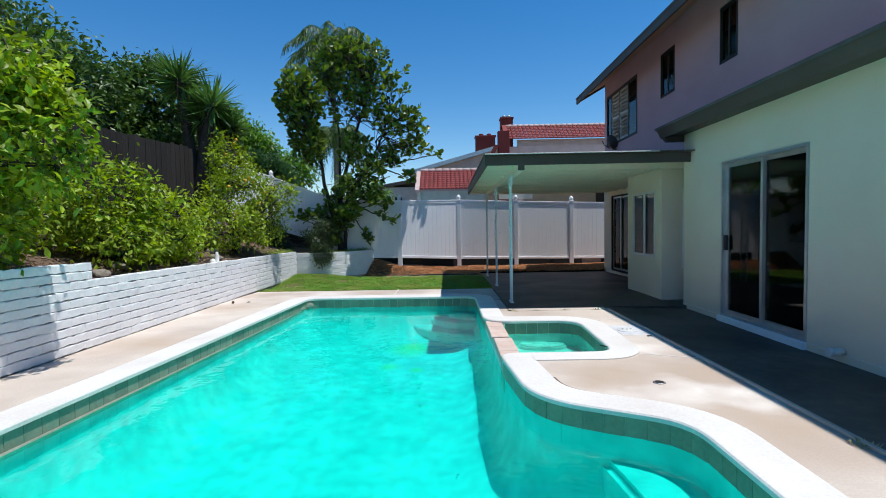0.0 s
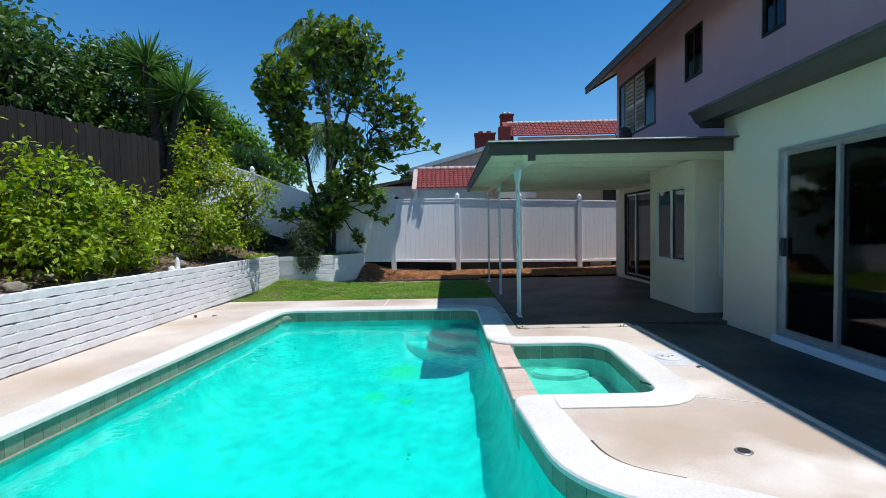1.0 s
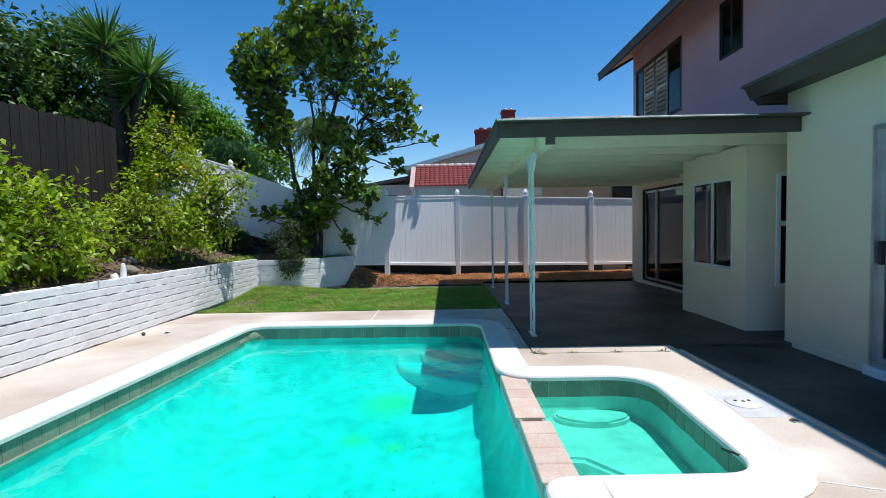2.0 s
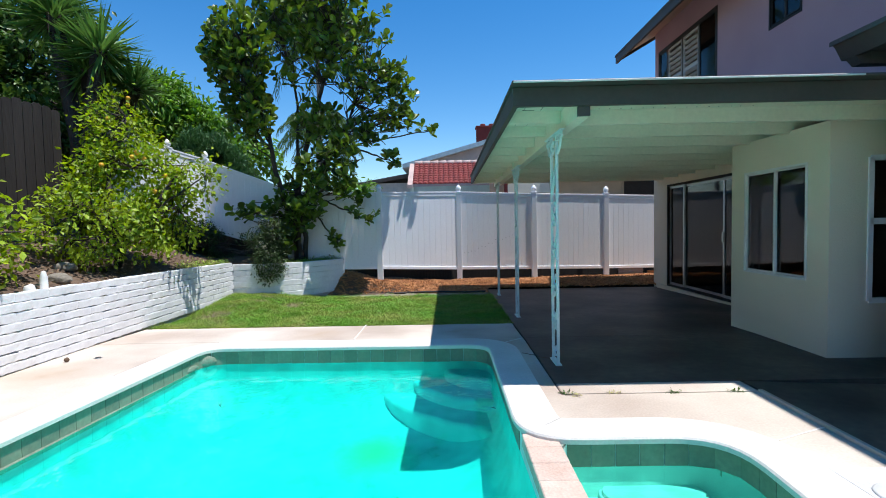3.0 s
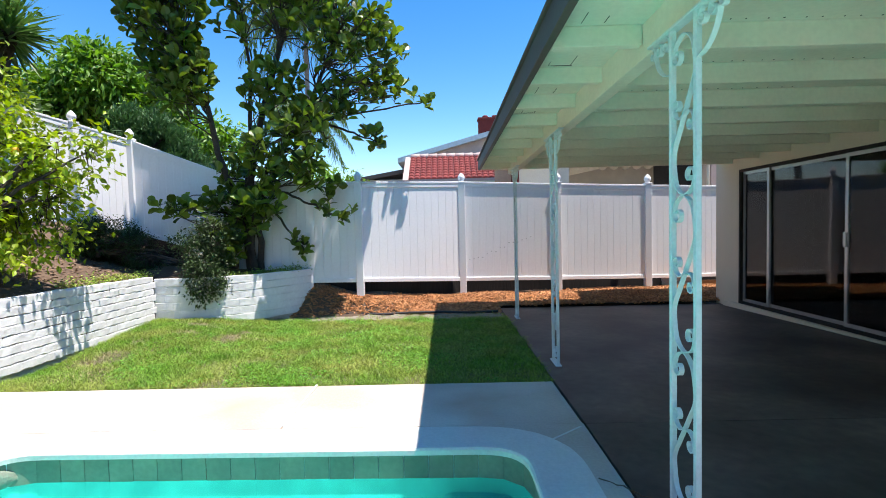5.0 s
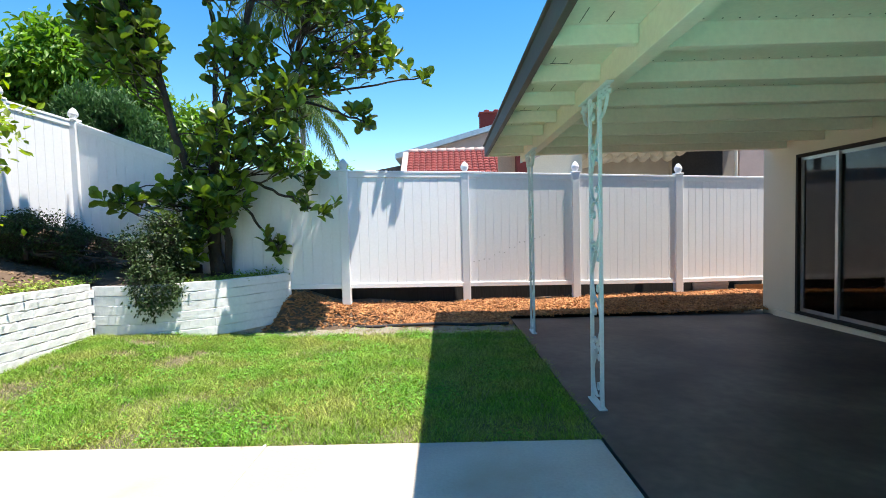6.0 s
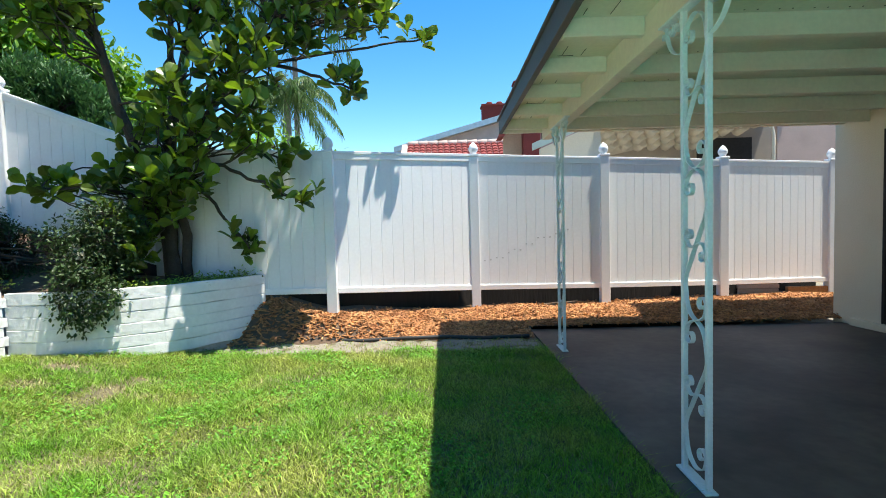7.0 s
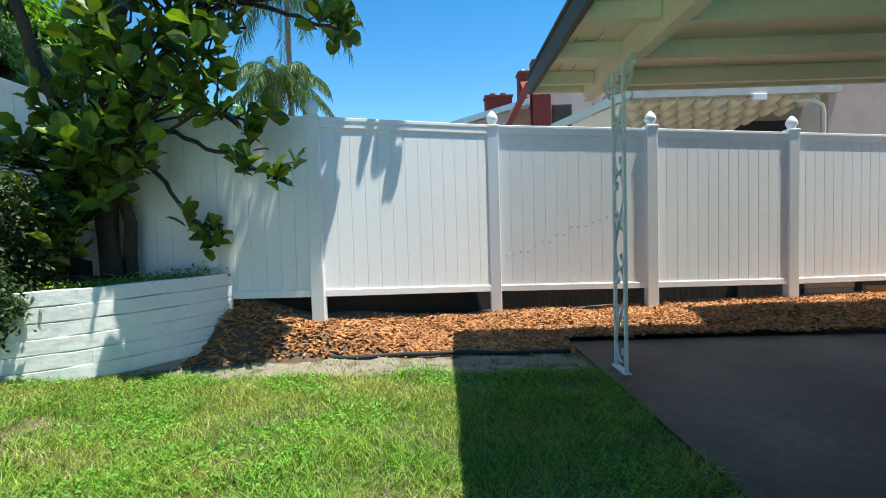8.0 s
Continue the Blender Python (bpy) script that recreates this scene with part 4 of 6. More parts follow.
for name, (y0, y1, z0, z1) in (("window_4", W2), ("window_5", W3)):
    w = thing(name, (5.5, (y0 + y1) / 2, z0), "dark-framed upstairs sliding window", "window", kind="structure")
    bar_frame(w, 5.488, y0 - 0.015, y1 + 0.015, z0 - 0.015, z1 + 0.015, 0.025, 0.05, "edging", "window_frame", "dark frame")
    for i in range(2):
        a, b = y0 + (y1 - y0) * i / 2, y0 + (y1 - y0) * (i + 1) / 2
        sash(w, 5.50 + 0.012 * i, a + 0.015, b - 0.005, z0 + 0.03, z1 - 0.03, 0.018, "edging")
    part("insect_screen", boxed(5.545, 5.549, y0 + 0.03, (y0 + y1) / 2, z0 + 0.04, z1 - 0.04), "shingle", w, "grey insect screen")
    # near-black backing sheet in place of the unlit room behind the glass
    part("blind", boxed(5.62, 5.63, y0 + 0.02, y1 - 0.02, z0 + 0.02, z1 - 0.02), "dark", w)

# wall lamp beside the patio door, with its back plate on the wall
lamp = thing("wall_lamp", (5.40, 11.55, 1.93), "small bronze wall lamp with a cream glass shade", "wall lamp")
part("back_plate", boxed(5.44, 5.475, 11.5, 11.6, 1.92, 2.08, 0.008), "trim", lamp)
bm = bmesh.new()
lathe(bm, [(0.03, 0), (0.055, 0.03), (0.06, 0.10), (0.045, 0.15), (0.02, 0.17)], (5.385, 11.55, 1.92), 12)
part("shade", bm, "lampglass", lamp, "cream glass shade")

# hose bib and pipe near the ground on the wing
tap = thing("hose_tap", (4.53, 4.95, 0.0), "small white capped pipe at the foot of the wall", "pipe")
bm = bmesh.new()
tube(bm, [(4.54, 4.95, 0.06), (4.42, 4.95, 0.055)], 0.035, 10)
part("pipe", bm, "plastic", tap)
bm = bmesh.new()
tube(bm, [(4.42, 4.95, 0.055), (4.39, 4.95, 0.055)], 0.045, 10)
part("collar", bm, "plastic", tap)

# ---- iron posts of the patio cover ----


def ribbon(bm, pts, x, width=0.022, thick=0.005):
    """A flat iron strip bent in the plane x = const, through (y, z) points."""
    rows = []
    for i, (y, z) in enumerate(pts):
        a, b = pts[max(i - 1, 0)], pts[min(i + 1, len(pts) - 1)]
        d = Vector((b[0] - a[0], b[1] - a[1]))
        d.normalize()
        n = Vector((-d.y, d.x)) * thick / 2
        rows.append([bm.verts.new((x + sx * width / 2, y + sn * n.x, z + sn * n.y)) for sx, sn in ((-1, -1), (1, -1), (1, 1), (-1, 1))])
    for a, b in zip(rows, rows[1:]):
        for j in range(4):
            bm.faces.new((a[j], a[(j + 1) % 4], b[(j + 1) % 4], b[j]))
    bm.faces.new(rows[0][::-1])
    bm.faces.new(rows[-1])
    return bm


def scroll(y, z, r0, turn, start, side, n=16):
    """A spiral curl that winds in towards its middle."""
    out = []
    for i in range(n + 1):
        u = i / n
        r = r0 * (1 - 0.72 * u)
        a = start + side * turn * u
        out.append((y + r * math.cos(a), z + r * math.sin(a)))
    return out


def iron_post(yc, z0, z1):
    x, h = 1.78, 0.112
    p = thing("iron_post", (x, yc, z0), "white wrought-iron patio post with scrollwork between two bars", "post", "posts under the patio cover")
    for s in (-1, 1):
        part("bar", boxed(x - 0.0125, x + 0.0125, yc + s * h - 0.0125, yc + s * h + 0.0125, z0 + 0.01, z1 - 0.01, 0.002), "iron", p)
    part("base_plate", boxed(x - 0.03, x + 0.03, yc - h - 0.03, yc + h + 0.03, z0, z0 + 0.012, 0.002), "iron", p)
    part("top_plate", boxed(x - 0.025, x + 0.025, yc - 0.34, yc + 0.34, z1 - 0.012, z1, 0.002), "iron", p)
    units = 3
    P = (z1 - z0 - 0.12) / units
    k, q = P / 0.72, h - 0.016
    for c in range(units):
        zt = z1 - 0.06 - P * c
        bend = [(-1, -0.085), (-0.76, -0.03), (0, 0), (0.72, -0.045), (1, -0.13), (1, -0.20), (0.45, -0.29), (0, -0.36), (-0.45, -0.43), (-1, -0.52), (-1, -0.59), (-0.72, -0.675), (0, -0.716), (0.76, -0.69), (1, -0.635)]
        sweep = [(yc - w2.x, w2.y) for w2 in spline([(u * q, zt + v * k) for u, v in bend], 5)]
        curl0 = [(2 * yc - y, z) for y, z in scroll(yc - q + 0.042, zt - 0.085 * k, 0.042, 6.2, math.pi, 1)]
        curl1 = [(2 * yc - y, z) for y, z in scroll(yc + q - 0.042, zt - 0.635 * k, 0.042, 6.2, 0.0, 1)]
        part("scroll_bar", ribbon(bmesh.new(), curl0[:0:-1] + sweep + curl1[1:], x), "iron", p)
        zm = zt - 0.36 * k
        bend = [(-1, 0.045), (-0.8, 0.005), (-0.4, -0.012), (0, 0), (0.4, 0.012), (0.8, -0.005), (1, -0.045)]
        sweep = [(yc - p2.x, p2.y) for p2 in spline([(u * q, zm + v) for u, v in bend], 4)]
        curl0 = [(2 * yc - y, z) for y, z in scroll(yc - q + 0.034, zm + 0.045, 0.034, 6.0, math.pi, -1)]
        curl1 = [(2 * yc - y, z) for y, z in scroll(yc + q - 0.034, zm - 0.045, 0.034, 6.0, 0.0, -1)]
        part("small_scroll", ribbon(bmesh.new(), curl0[:0:-1] + sweep + curl1[1:], x), "iron", p)
    for sy in (-1, 1):
        arm = [(yc + sy * (h + 0.01), z1 - 0.20)] + [(yc + sy * (h + 0.01 + 0.17 * math.sin(a)), z1 - 0.02 - 0.18 * math.cos(a) ** 1.0) for a in [math.pi / 2 * k / 8 for k in range(9)]]
        part("bracket", ribbon(bmesh.new(), arm, x), "iron", p)
        for off, r in ((0.055, 0.04), (0.13, 0.036), (0.20, 0.03)):
            part("scroll", ribbon(bmesh.new(), scroll(yc + sy * (h + off), z1 - 0.055, r, 6.5, math.pi / 2, sy), x), "iron", p)
    return p


first = iron_post(8.77, 0.0, 2.205)
iron_post(11.42, fall(11.42), 2.205)
iron_post(14.14, fall(14.14), 2.205)

# ---- loose and small things of the yard ----
lid = thing("skimmer_lid", (2.95, 6.3, 0.0), "round white plastic skimmer lid with three holes, set in the deck", "skimmer lid")
bm = bmesh.new()
lathe(bm, [(0.125, 0.0), (0.125, 0.006), (0.115, 0.010), (0.0, 0.011)], (2.93, 6.33, 0.002), 28)
part("cover", bm, "plastic", lid)
bm = bmesh.new()
for a in (-0.05, 0.0, 0.05):
    lathe(bm, [(0.012, 0), (0.012, 0.003)], (2.93 + a, 6.33 + abs(a) * 0.3, 0.0135), 10)
part("hole", bm, "edging", lid, "dark finger holes")
for (x, y), r in (((2.46, 4.27), 0.05), ((3.07, 5.98), 0.035), ((-3.05, 9.2), 0.04)):
    g = thing("deck_drain", (x, y, 0), "small dark round drain grate in the concrete deck", "drain")
    bm = bmesh.new()
    lathe(bm, [(r, 0), (r, 0.004), (r * 0.85, 0.006)], (x, y, 0.001), 16)
    part("grate", bm, "steel", g)
    bm = bmesh.new()
    lathe(bm, [(r * 0.7, 0), (r * 0.7, 0.003)], (x, y, 0.0075), 14)
    part("slots", bm, "edging", g)
ball = bmesh.new()
bmesh.ops.create_icosphere(ball, subdivisions=2, radius=0.026, matrix=Matrix.Translation((-3.28, 9.06, 0.026)))
tagged(part("dried_fruit", ball, "soil"), "small brown dried fruit lying on the deck", "fruit")

sprink = thing("sprinkler_head", (-3.6, 9.25, 0.72), "grey sprinkler riser on the block wall beside white pebble", "sprinkler")
bm = bmesh.new()
lathe(bm, [(0.05, 0), (0.05, 0.05), (0.038, 0.06), (0.038, 0.20), (0.03, 0.22), (0.022, 0.26), (0.01, 0.27)], (-3.64, 9.26, 0.68), 12)
part("riser", bm, "plastic", sprink)
bm = bmesh.new()
lathe(bm, [(0.042, 0), (0.042, 0.05)], (-3.64, 9.26, 0.67), 12)
part("base", bm, "edging", sprink)


def rock(name, at, size, material, label, seed, turn=0.0):
    bm = bmesh.new()
    bmesh.ops.create_icosphere(bm, subdivisions=3, radius=1.0)
    for v in bm.verts:
        v.co *= 1 + 0.28 * noise.noise(v.co * 1.3 + Vector((seed, 0, 0))) + 0.08 * noise.noise(v.co * 4 + Vector((0, seed, 0)))
    bmesh.ops.scale(bm, vec=size, verts=bm.verts)
    bmesh.ops.rotate(bm, matrix=Matrix.Rotation(turn, 3, "Z"), verts=bm.verts)
    bmesh.ops.translate(bm, vec=at, verts=bm.verts)
    for f in bm.faces:
        f.smooth = True
    return tagged(part(name, bm, material), label, "rock")


rock("stone", (-3.62, 9.05, 0.76), (0.06, 0.05, 0.07), "plastic", "rough white stone on the block wall", 3)
for i, (x, y) in enumerate(((-3.95, 6.6), (-4.2, 7.3), (-4.0, 9.9), (-3.9, 6.2), (-4.3, 10.4))):
    rock("stone", (x, y, bed_z(x, y) + 0.03), (0.12 + 0.03 * (i % 3), 0.10, 0.07), "earth", "tan garden stone half buried in the raised bed", i + 5)
rock("plaster_patch", (-1.985, 9.465, -0.125), (0.022, 0.11, 0.055), "scale", "lump of pale cement stuck in the pool corner", 11, -0.75)
rock("plaster_patch", (-2.068, 9.27, -0.15), (0.020, 0.11, 0.035), "scale", "lump of pale cement stuck in the pool corner", 17, -0.12)

# fallen chunks below the fence
stack = thing("block_stack", (5.5, 16.95, 0.0), "short stack of ribbed tan blocks under the white fence", "blocks")
for k in range(4):
    part("slab", boxed(5.2 + 0.01 * (k % 2), 5.85 - 0.012 * (k % 2), 16.90, 17.02, -0.06 + 0.07 * k, 0.005 + 0.07 * k, 0.008), "brick", stack)
plank = boxed(5.95, 6.6, 16.86, 16.92, -0.02, 0.10, 0.004)
tagged(part("timber_offcut", plank, "chip"), "brown timber offcut lying under the fence", "timber")

edging = bmesh.new()
pts = [(-2.35 + 0.1 * i, 14.78 + 0.10 * max(0, (-0.6 - (-2.35 + 0.1 * i)) / 1.8) ** 1.0 + 0.015 * math.sin(i * 0.9)) for i in range(40)]
tube(edging, [(x, y, fall(y) + 0.01 + 0.01 * math.sin(x * 4)) for x, y in pts], 0.022, 8)
tagged(part("garden_edging", edging, "edging"), "black plastic edging between lawn and mulch", "edging")

# dark dish beside the upstairs window
dish = thing("satellite_dish", (5.38, 14.2, 3.3), "small dark satellite dish on a bent bracket by the upstairs window", "satellite dish")
bm = bmesh.new()
lathe(bm, [(0.0, 0.0), (0.08, 0.012), (0.15, 0.04), (0.20, 0.075), (0.205, 0.08), (0.15, 0.052), (0.08, 0.024), (0.0, 0.012)], (0, 0, 0), 20)
bm.transform(Matrix.Translation((5.30, 14.25, 3.62)) @ Matrix.Rotation(1.15, 4, "Y") @ Matrix.Rotation(-0.4, 4, "X"))
part("reflector", bm, "edging", dish)
bm = bmesh.new()
tube(bm, [(5.50, 14.3, 3.45), (5.40, 14.3, 3.45), (5.32, 14.26, 3.60)], 0.018, 8)
part("bracket", bm, "edging", dish)
bm = bmesh.new()
tube(bm, [(5.30, 14.25, 3.46), (5.12, 14.2, 3.55), (5.05, 14.15, 3.66)], 0.012, 6)
part("arm", bm, "edging", dish)

# ---- neighbouring house ----
nb = thing("neighbour_house", (6.0, 36.0, 0.0), "pink stucco neighbouring house with red tile roofs and brick chimneys", "house")


def tile_roof(x0, x1, y_low, z_low, y_high, z_high, parent, pitch=0.30, rows=9):
    """A slope of barrel tiles, in courses."""
    bm = bmesh.new()
    nx = max(3, int((x1 - x0) / pitch))
    for r in range(rows):
        u0, u1 = r / rows, (r + 1.06) / rows
        for i in range(nx):
            xa = x0 + (x1 - x0) * i / nx
            w = (x1 - x0) / nx
            ring = []
            for u, lift in ((u0, 0.05), (u1, 0.0)):
                y, z = y_low + (y_high - y_low) * u, z_low + (z_high - z_low) * u + lift
                ring.append([bm.verts.new((xa + w * (0.5 - 0.5 * math.cos(a)), y, z + 0.10 * math.sin(a))) for a in [math.pi * k / 4 for k in range(5)]])
            for k in range(4):
                bm.faces.new((ring[0][k], ring[0][k + 1], ring[1][k + 1], ring[1][k]))
            bm.faces.new(ring[0][::-1])
    return part("roof", bm, "rooftile", parent, "red barrel-tile roof")


def ridge_tiles(x0, x1, y, z, parent, r=0.13):
    n = int((x1 - x0) / 0.42)
    for i in range(n):
        a = x0 + (x1 - x0) * i / n
        bm = bmesh.new()
        tube(bm, [(a, y, z), (a + 0.44, y, z + 0.02)], [r, r * 1.12], 8)
        part("ridge_tile", bm, "nstucco", parent, "pale mortared ridge tile")


# low front roof
tile_roof(-1.0, 4.2, 29.0, 3.45, 31.0, 4.75, nb, 0.26, 9)
ridge_tiles(-1.0, 4.2, 31.0, 4.78, nb)
gab = bmesh.new()
hexa(gab, [(-1.15, 29.0, 0), (-0.95, 29.0, 0), (-0.95, 33.4, 0), (-1.15, 33.4, 0), (-1.15, 29.0, 3.35), (-0.95, 29.0, 3.35), (-0.95, 33.4, 3.2), (-1.15, 33.4, 3.2)])
part("gable_wall", gab, "nmint", nb, "pale mint gable wall")
part("wall", boxed(-0.95, 9.0, 29.2, 29.4, 0, 3.4), "nmint", nb, "pale mint wall")
rk = bmesh.new()
hexa(rk, [(-1.25, 28.9, 3.30), (-1.0, 28.9, 3.30), (-1.0, 31.0, 4.62), (-1.25, 31.0, 4.62), (-1.25, 28.9, 3.48), (-1.0, 28.9, 3.48), (-1.0, 31.0, 4.80), (-1.25, 31.0, 4.80)])
part("rake_board", rk, "nstucco", nb)
# middle gable with grey roof edge
mg = bmesh.new()
hexa(mg, [(-1.5, 34.0, 0), (4.5, 34.0, 0), (4.5, 34.3, 0), (-1.5, 34.3, 0), (-1.5, 34.0, 5.0), (4.5, 34.0, 6.6), (4.5, 34.3, 6.6), (-1.5, 34.3, 5.0)])
part("gable_wall", mg, "nstucco", nb, "pink stucco gable wall")
mr = bmesh.new()
hexa(mr, [(-1.9, 33.6, 4.85), (4.6, 33.6, 6.6), (4.6, 37.0, 6.6), (-1.9, 37.0, 4.85), (-1.9, 33.6, 5.12), (4.6, 33.6, 6.87), (4.6, 37.0, 6.87), (-1.9, 37.0, 5.12)])
part("roof_edge", mr, "alu", nb, "pale grey roof edge")
# upper roof
tile_roof(5.3, 16.0, 37.6, 7.75, 39.4, 9.05, nb, 0.3, 8)
ridge_tiles(5.3, 16.0, 39.4, 9.08, nb)
part("wall", boxed(6.0, 16.0, 38.0, 38.2, 0, 7.8), "nstucco", nb, "pink stucco wall")
rk = bmesh.new()
hexa(rk, [(5.0, 37.5, 7.62), (5.32, 37.5, 7.62), (5.32, 39.4, 9.0), (5.0, 39.4, 9.0), (5.0, 37.5, 7.85), (5.32, 37.5, 7.85), (5.32, 39.4, 9.22), (5.0, 39.4, 9.22)])
part("rake_board", rk, "rooftile", nb)
for x0, x1, y, z0, z1 in ((2.88, 4.38, 38.5, 4.0, 8.15), (4.95, 5.90, 39.6, 6.0, 9.75)):
    ch = part("chimney", boxed(x0, x1, y, y + 0.9, z0, z1, 0.01), "redbrick", nb, "red brick chimney")
    part("chimney_cap", boxed(x0 - 0.06, x1 + 0.06, y - 0.06, y + 0.96, z1, z1 + 0.12, 0.01), "redbrick", ch)
    for k in range(2):
        bm = bmesh.new()
        xx = x0 + (x1 - x0) * (0.3 + 0.4 * k)
        lathe(bm, [(0.18, 0), (0.18, 0.16), (0.14, 0.2)], (xx, y + 0.45, z1 + 0.12), 10)
        part("flue", bm, "redbrick" if x0 < 4 else "steel", ch)

# neighbour's patio behind the white fence
nb2 = thing("neighbour_patio", (6.5, 21.5, 0.0), "neighbouring stucco wing with a mint-edged sloping patio roof", "patio")
part("wall", boxed(3.55, 9.4, 27.2, 27.4, 0, 5.6), "nstucco", nb2, "pink stucco wall")
pier = part("brick_pier", boxed(3.42, 4.02, 26.8, 27.3, 0, 6.4, 0.01), "redbrick", nb2, "red brick pier")
wn2 = part("window", boxed(4.14, 4.79, 27.15, 27.21, 4.2, 4.98), "trim", nb2, "small dark window")
part("pane", boxed(4.18, 4.75, 27.13, 27.16, 4.25, 4.93), "dark", wn2)
rk = bmesh.new()
hexa(rk, [(2.5, 26.6, 4.25), (2.7, 26.6, 4.25), (3.45, 26.6, 5.62), (3.2, 26.6, 5.62), (2.5, 27.4, 4.25), (2.7, 27.4, 4.25), (3.45, 27.4, 5.62), (3.2, 27.4, 5.62)])
bmesh.ops.recalc_face_normals(rk, faces=rk.faces[:])
part("rake_board", rk, "rooftile", nb2, "red sloping roof edge")
part("gable_wall", boxed(2.75, 3.42, 27.25, 27.35, 0, 4.9), "soffit", nb2, "tan shaded gable wall")
# patio roof: it slopes down to the left; the white fascia runs along its near edge
slope = bmesh.new()
hexa(slope, [(2.55, 20.0, 2.80), (4.10, 20.0, 3.42), (4.10, 20.12, 3.42), (2.55, 20.12, 2.80), (2.55, 20.0, 2.95), (4.10, 20.0, 3.58), (4.10, 20.12, 3.58), (2.55, 20.12, 2.95)])
part("slope_board", slope, "nmint", nb2, "mint green sloping fascia")
part("beam", boxed(4.10, 8.1, 19.95, 20.05, 3.38, 3.54, 0.005), "blind", nb2, "pale grey fascia beam")
under = bmesh.new()
hexa(under, [(4.05, 20.06, 3.44), (8.2, 20.06, 3.44), (9.0, 22.4, 3.80), (4.05, 22.4, 2.75), (4.05, 20.06, 3.50), (8.2, 20.06, 3.50), (9.0, 22.4, 3.86), (4.05, 22.4, 2.81)])
part("roof_underside", under, "cover", nb2, "cream boarded underside")
side = bmesh.new()
hexa(side, [(2.75, 20.3, 2.4), (4.12, 20.3, 2.4), (4.12, 20.35, 2.4), (2.75, 20.35, 2.4), (2.75, 20.3, 2.86), (4.12, 20.3, 3.42), (4.12, 20.35, 3.42), (2.75, 20.35, 2.86)])
part("gable_panel", side, "cover", nb2, "cream boarded gable end")
for row in range(4):
    for i in range(11 - row):
        x, y = 4.2 + i * 0.34 + 0.17 * (row % 2), 20.10 + row * 0.35
        bm = bmesh.new()
        tube(bm, [(x, y, 3.40 - 0.10 * row), (x + 0.02, y + 0.36, 3.32 - 0.10 * row)], [0.13, 0.12], 8)
        part("under_tile", bm, "cover", nb2, "curved cream tile seen from below")
tile_roof(4.3, 9.2, 20.10, 3.56, 22.4, 3.95, nb2, 0.28, 6)
for i in range(9):
    x = 4.3 + i * 0.42
    part("rafter", boxed(x, x + 0.05, 20.06, 20.5, 3.34, 3.44), "cover", nb2)
part("wall", boxed(4.1, 12.0, 22.4, 22.55, 0, 3.9), "nbeige", nb2, "shaded beige stucco wall")
for x0, x1, z0, z1 in ((7.3, 8.75, 2.3, 3.32),):
    fr = part("window", boxed(x0 - 0.06, x1 + 0.06, 22.36, 22.405, z0 - 0.06, z1 + 0.06), "nbeige", nb2, "wide dark window")
    part("pane", boxed(x0, x1, 22.34, 22.362, z0, z1), "dark", fr)
part("wall", boxed(7.9, 14.0, 20.06, 20.26, 0, 4.2), "nstucco", nb2, "pink stucco wall")
part("downspout_head", boxed(6.35, 6.62, 19.88, 19.95, 3.26, 3.38, 0.01), "vinyl", nb2, "white gutter outlet")
bm = bmesh.new()
tube(bm, [(7.2, 20.0, 3.25), (7.6, 20.0, 3.24), (7.75, 20.0, 3.15), (7.78, 20.0, 3.0), (7.78, 20.0, 0.1)], 0.035, 8)
part("downpipe", bm, "cover", nb2, "pale downpipe")

# far pale house at the left end of the back fence
far = thing("far_house", (-3.2, 36.0, 0.0), "far white house with a dark roof edge", "house")
part("wall", boxed(-5.0, -1.6, 36.0, 40.0, 0, 4.2), "blind", far)
rf = bmesh.new()
hexa(rf, [(-5.2, 35.7, 4.0), (-1.3, 35.7, 4.6), (-1.3, 40.2, 4.6), (-5.2, 40.2, 4.0), (-5.2, 35.7, 4.2), (-1.3, 35.7, 4.85), (-1.3, 40.2, 4.85), (-5.2, 40.2, 4.2)])
part("roof", rf, "trim", far)
part("window", boxed(-3.2, -2.7, 35.95, 36.0, 2.7, 3.5), "dark", far)

# ---- plants ----


def leaf_mesh(name, at, axis, normal, length, width, curl=0.15, wide=0.55):
    """Many leaves in one mesh: a folded blade of six triangles for each place, axis, normal, length and width."""
    at, axis, normal = (np.asarray(a, float) for a in (at, axis, normal))
    k = len(at)
    axis /= np.linalg.norm(axis, axis=1, keepdims=True)
    side = np.cross(axis, normal)
    side /= np.linalg.norm(side, axis=1, keepdims=True) + 1e-9
    up = np.cross(side, axis)
    L, W = np.broadcast_to(length, k)[:, None], np.broadcast_to(width, k)[:, None]
    base = at
    m1 = at + axis * L * wide * 0.55 - up * L * curl * 0.1
    m2 = at + axis * L * wide - up * L * curl * 0.3
    tip = at + axis * L - up * L * curl
    l1, r1 = m1 + side * W * 0.36 + up * W * 0.10, m1 - side * W * 0.36 + up * W * 0.10
    l2, r2 = m2 + side * W * 0.5 + up * W * 0.13, m2 - side * W * 0.5 + up * W * 0.13
    v = np.stack([base, l1, r1, l2, r2, m2, tip], 1).reshape(-1, 3)
    f = np.array([(0, 1, 5), (0, 5, 2), (1, 3, 5), (2, 5, 4), (3, 6, 5), (5, 6, 4)])
    faces = (np.arange(k)[:, None, None] * 7 + f[None]).reshape(-1, 3)
    me = bpy.data.meshes.new(name)
    me.from_pydata(v.tolist(), [], faces.tolist())
    return me


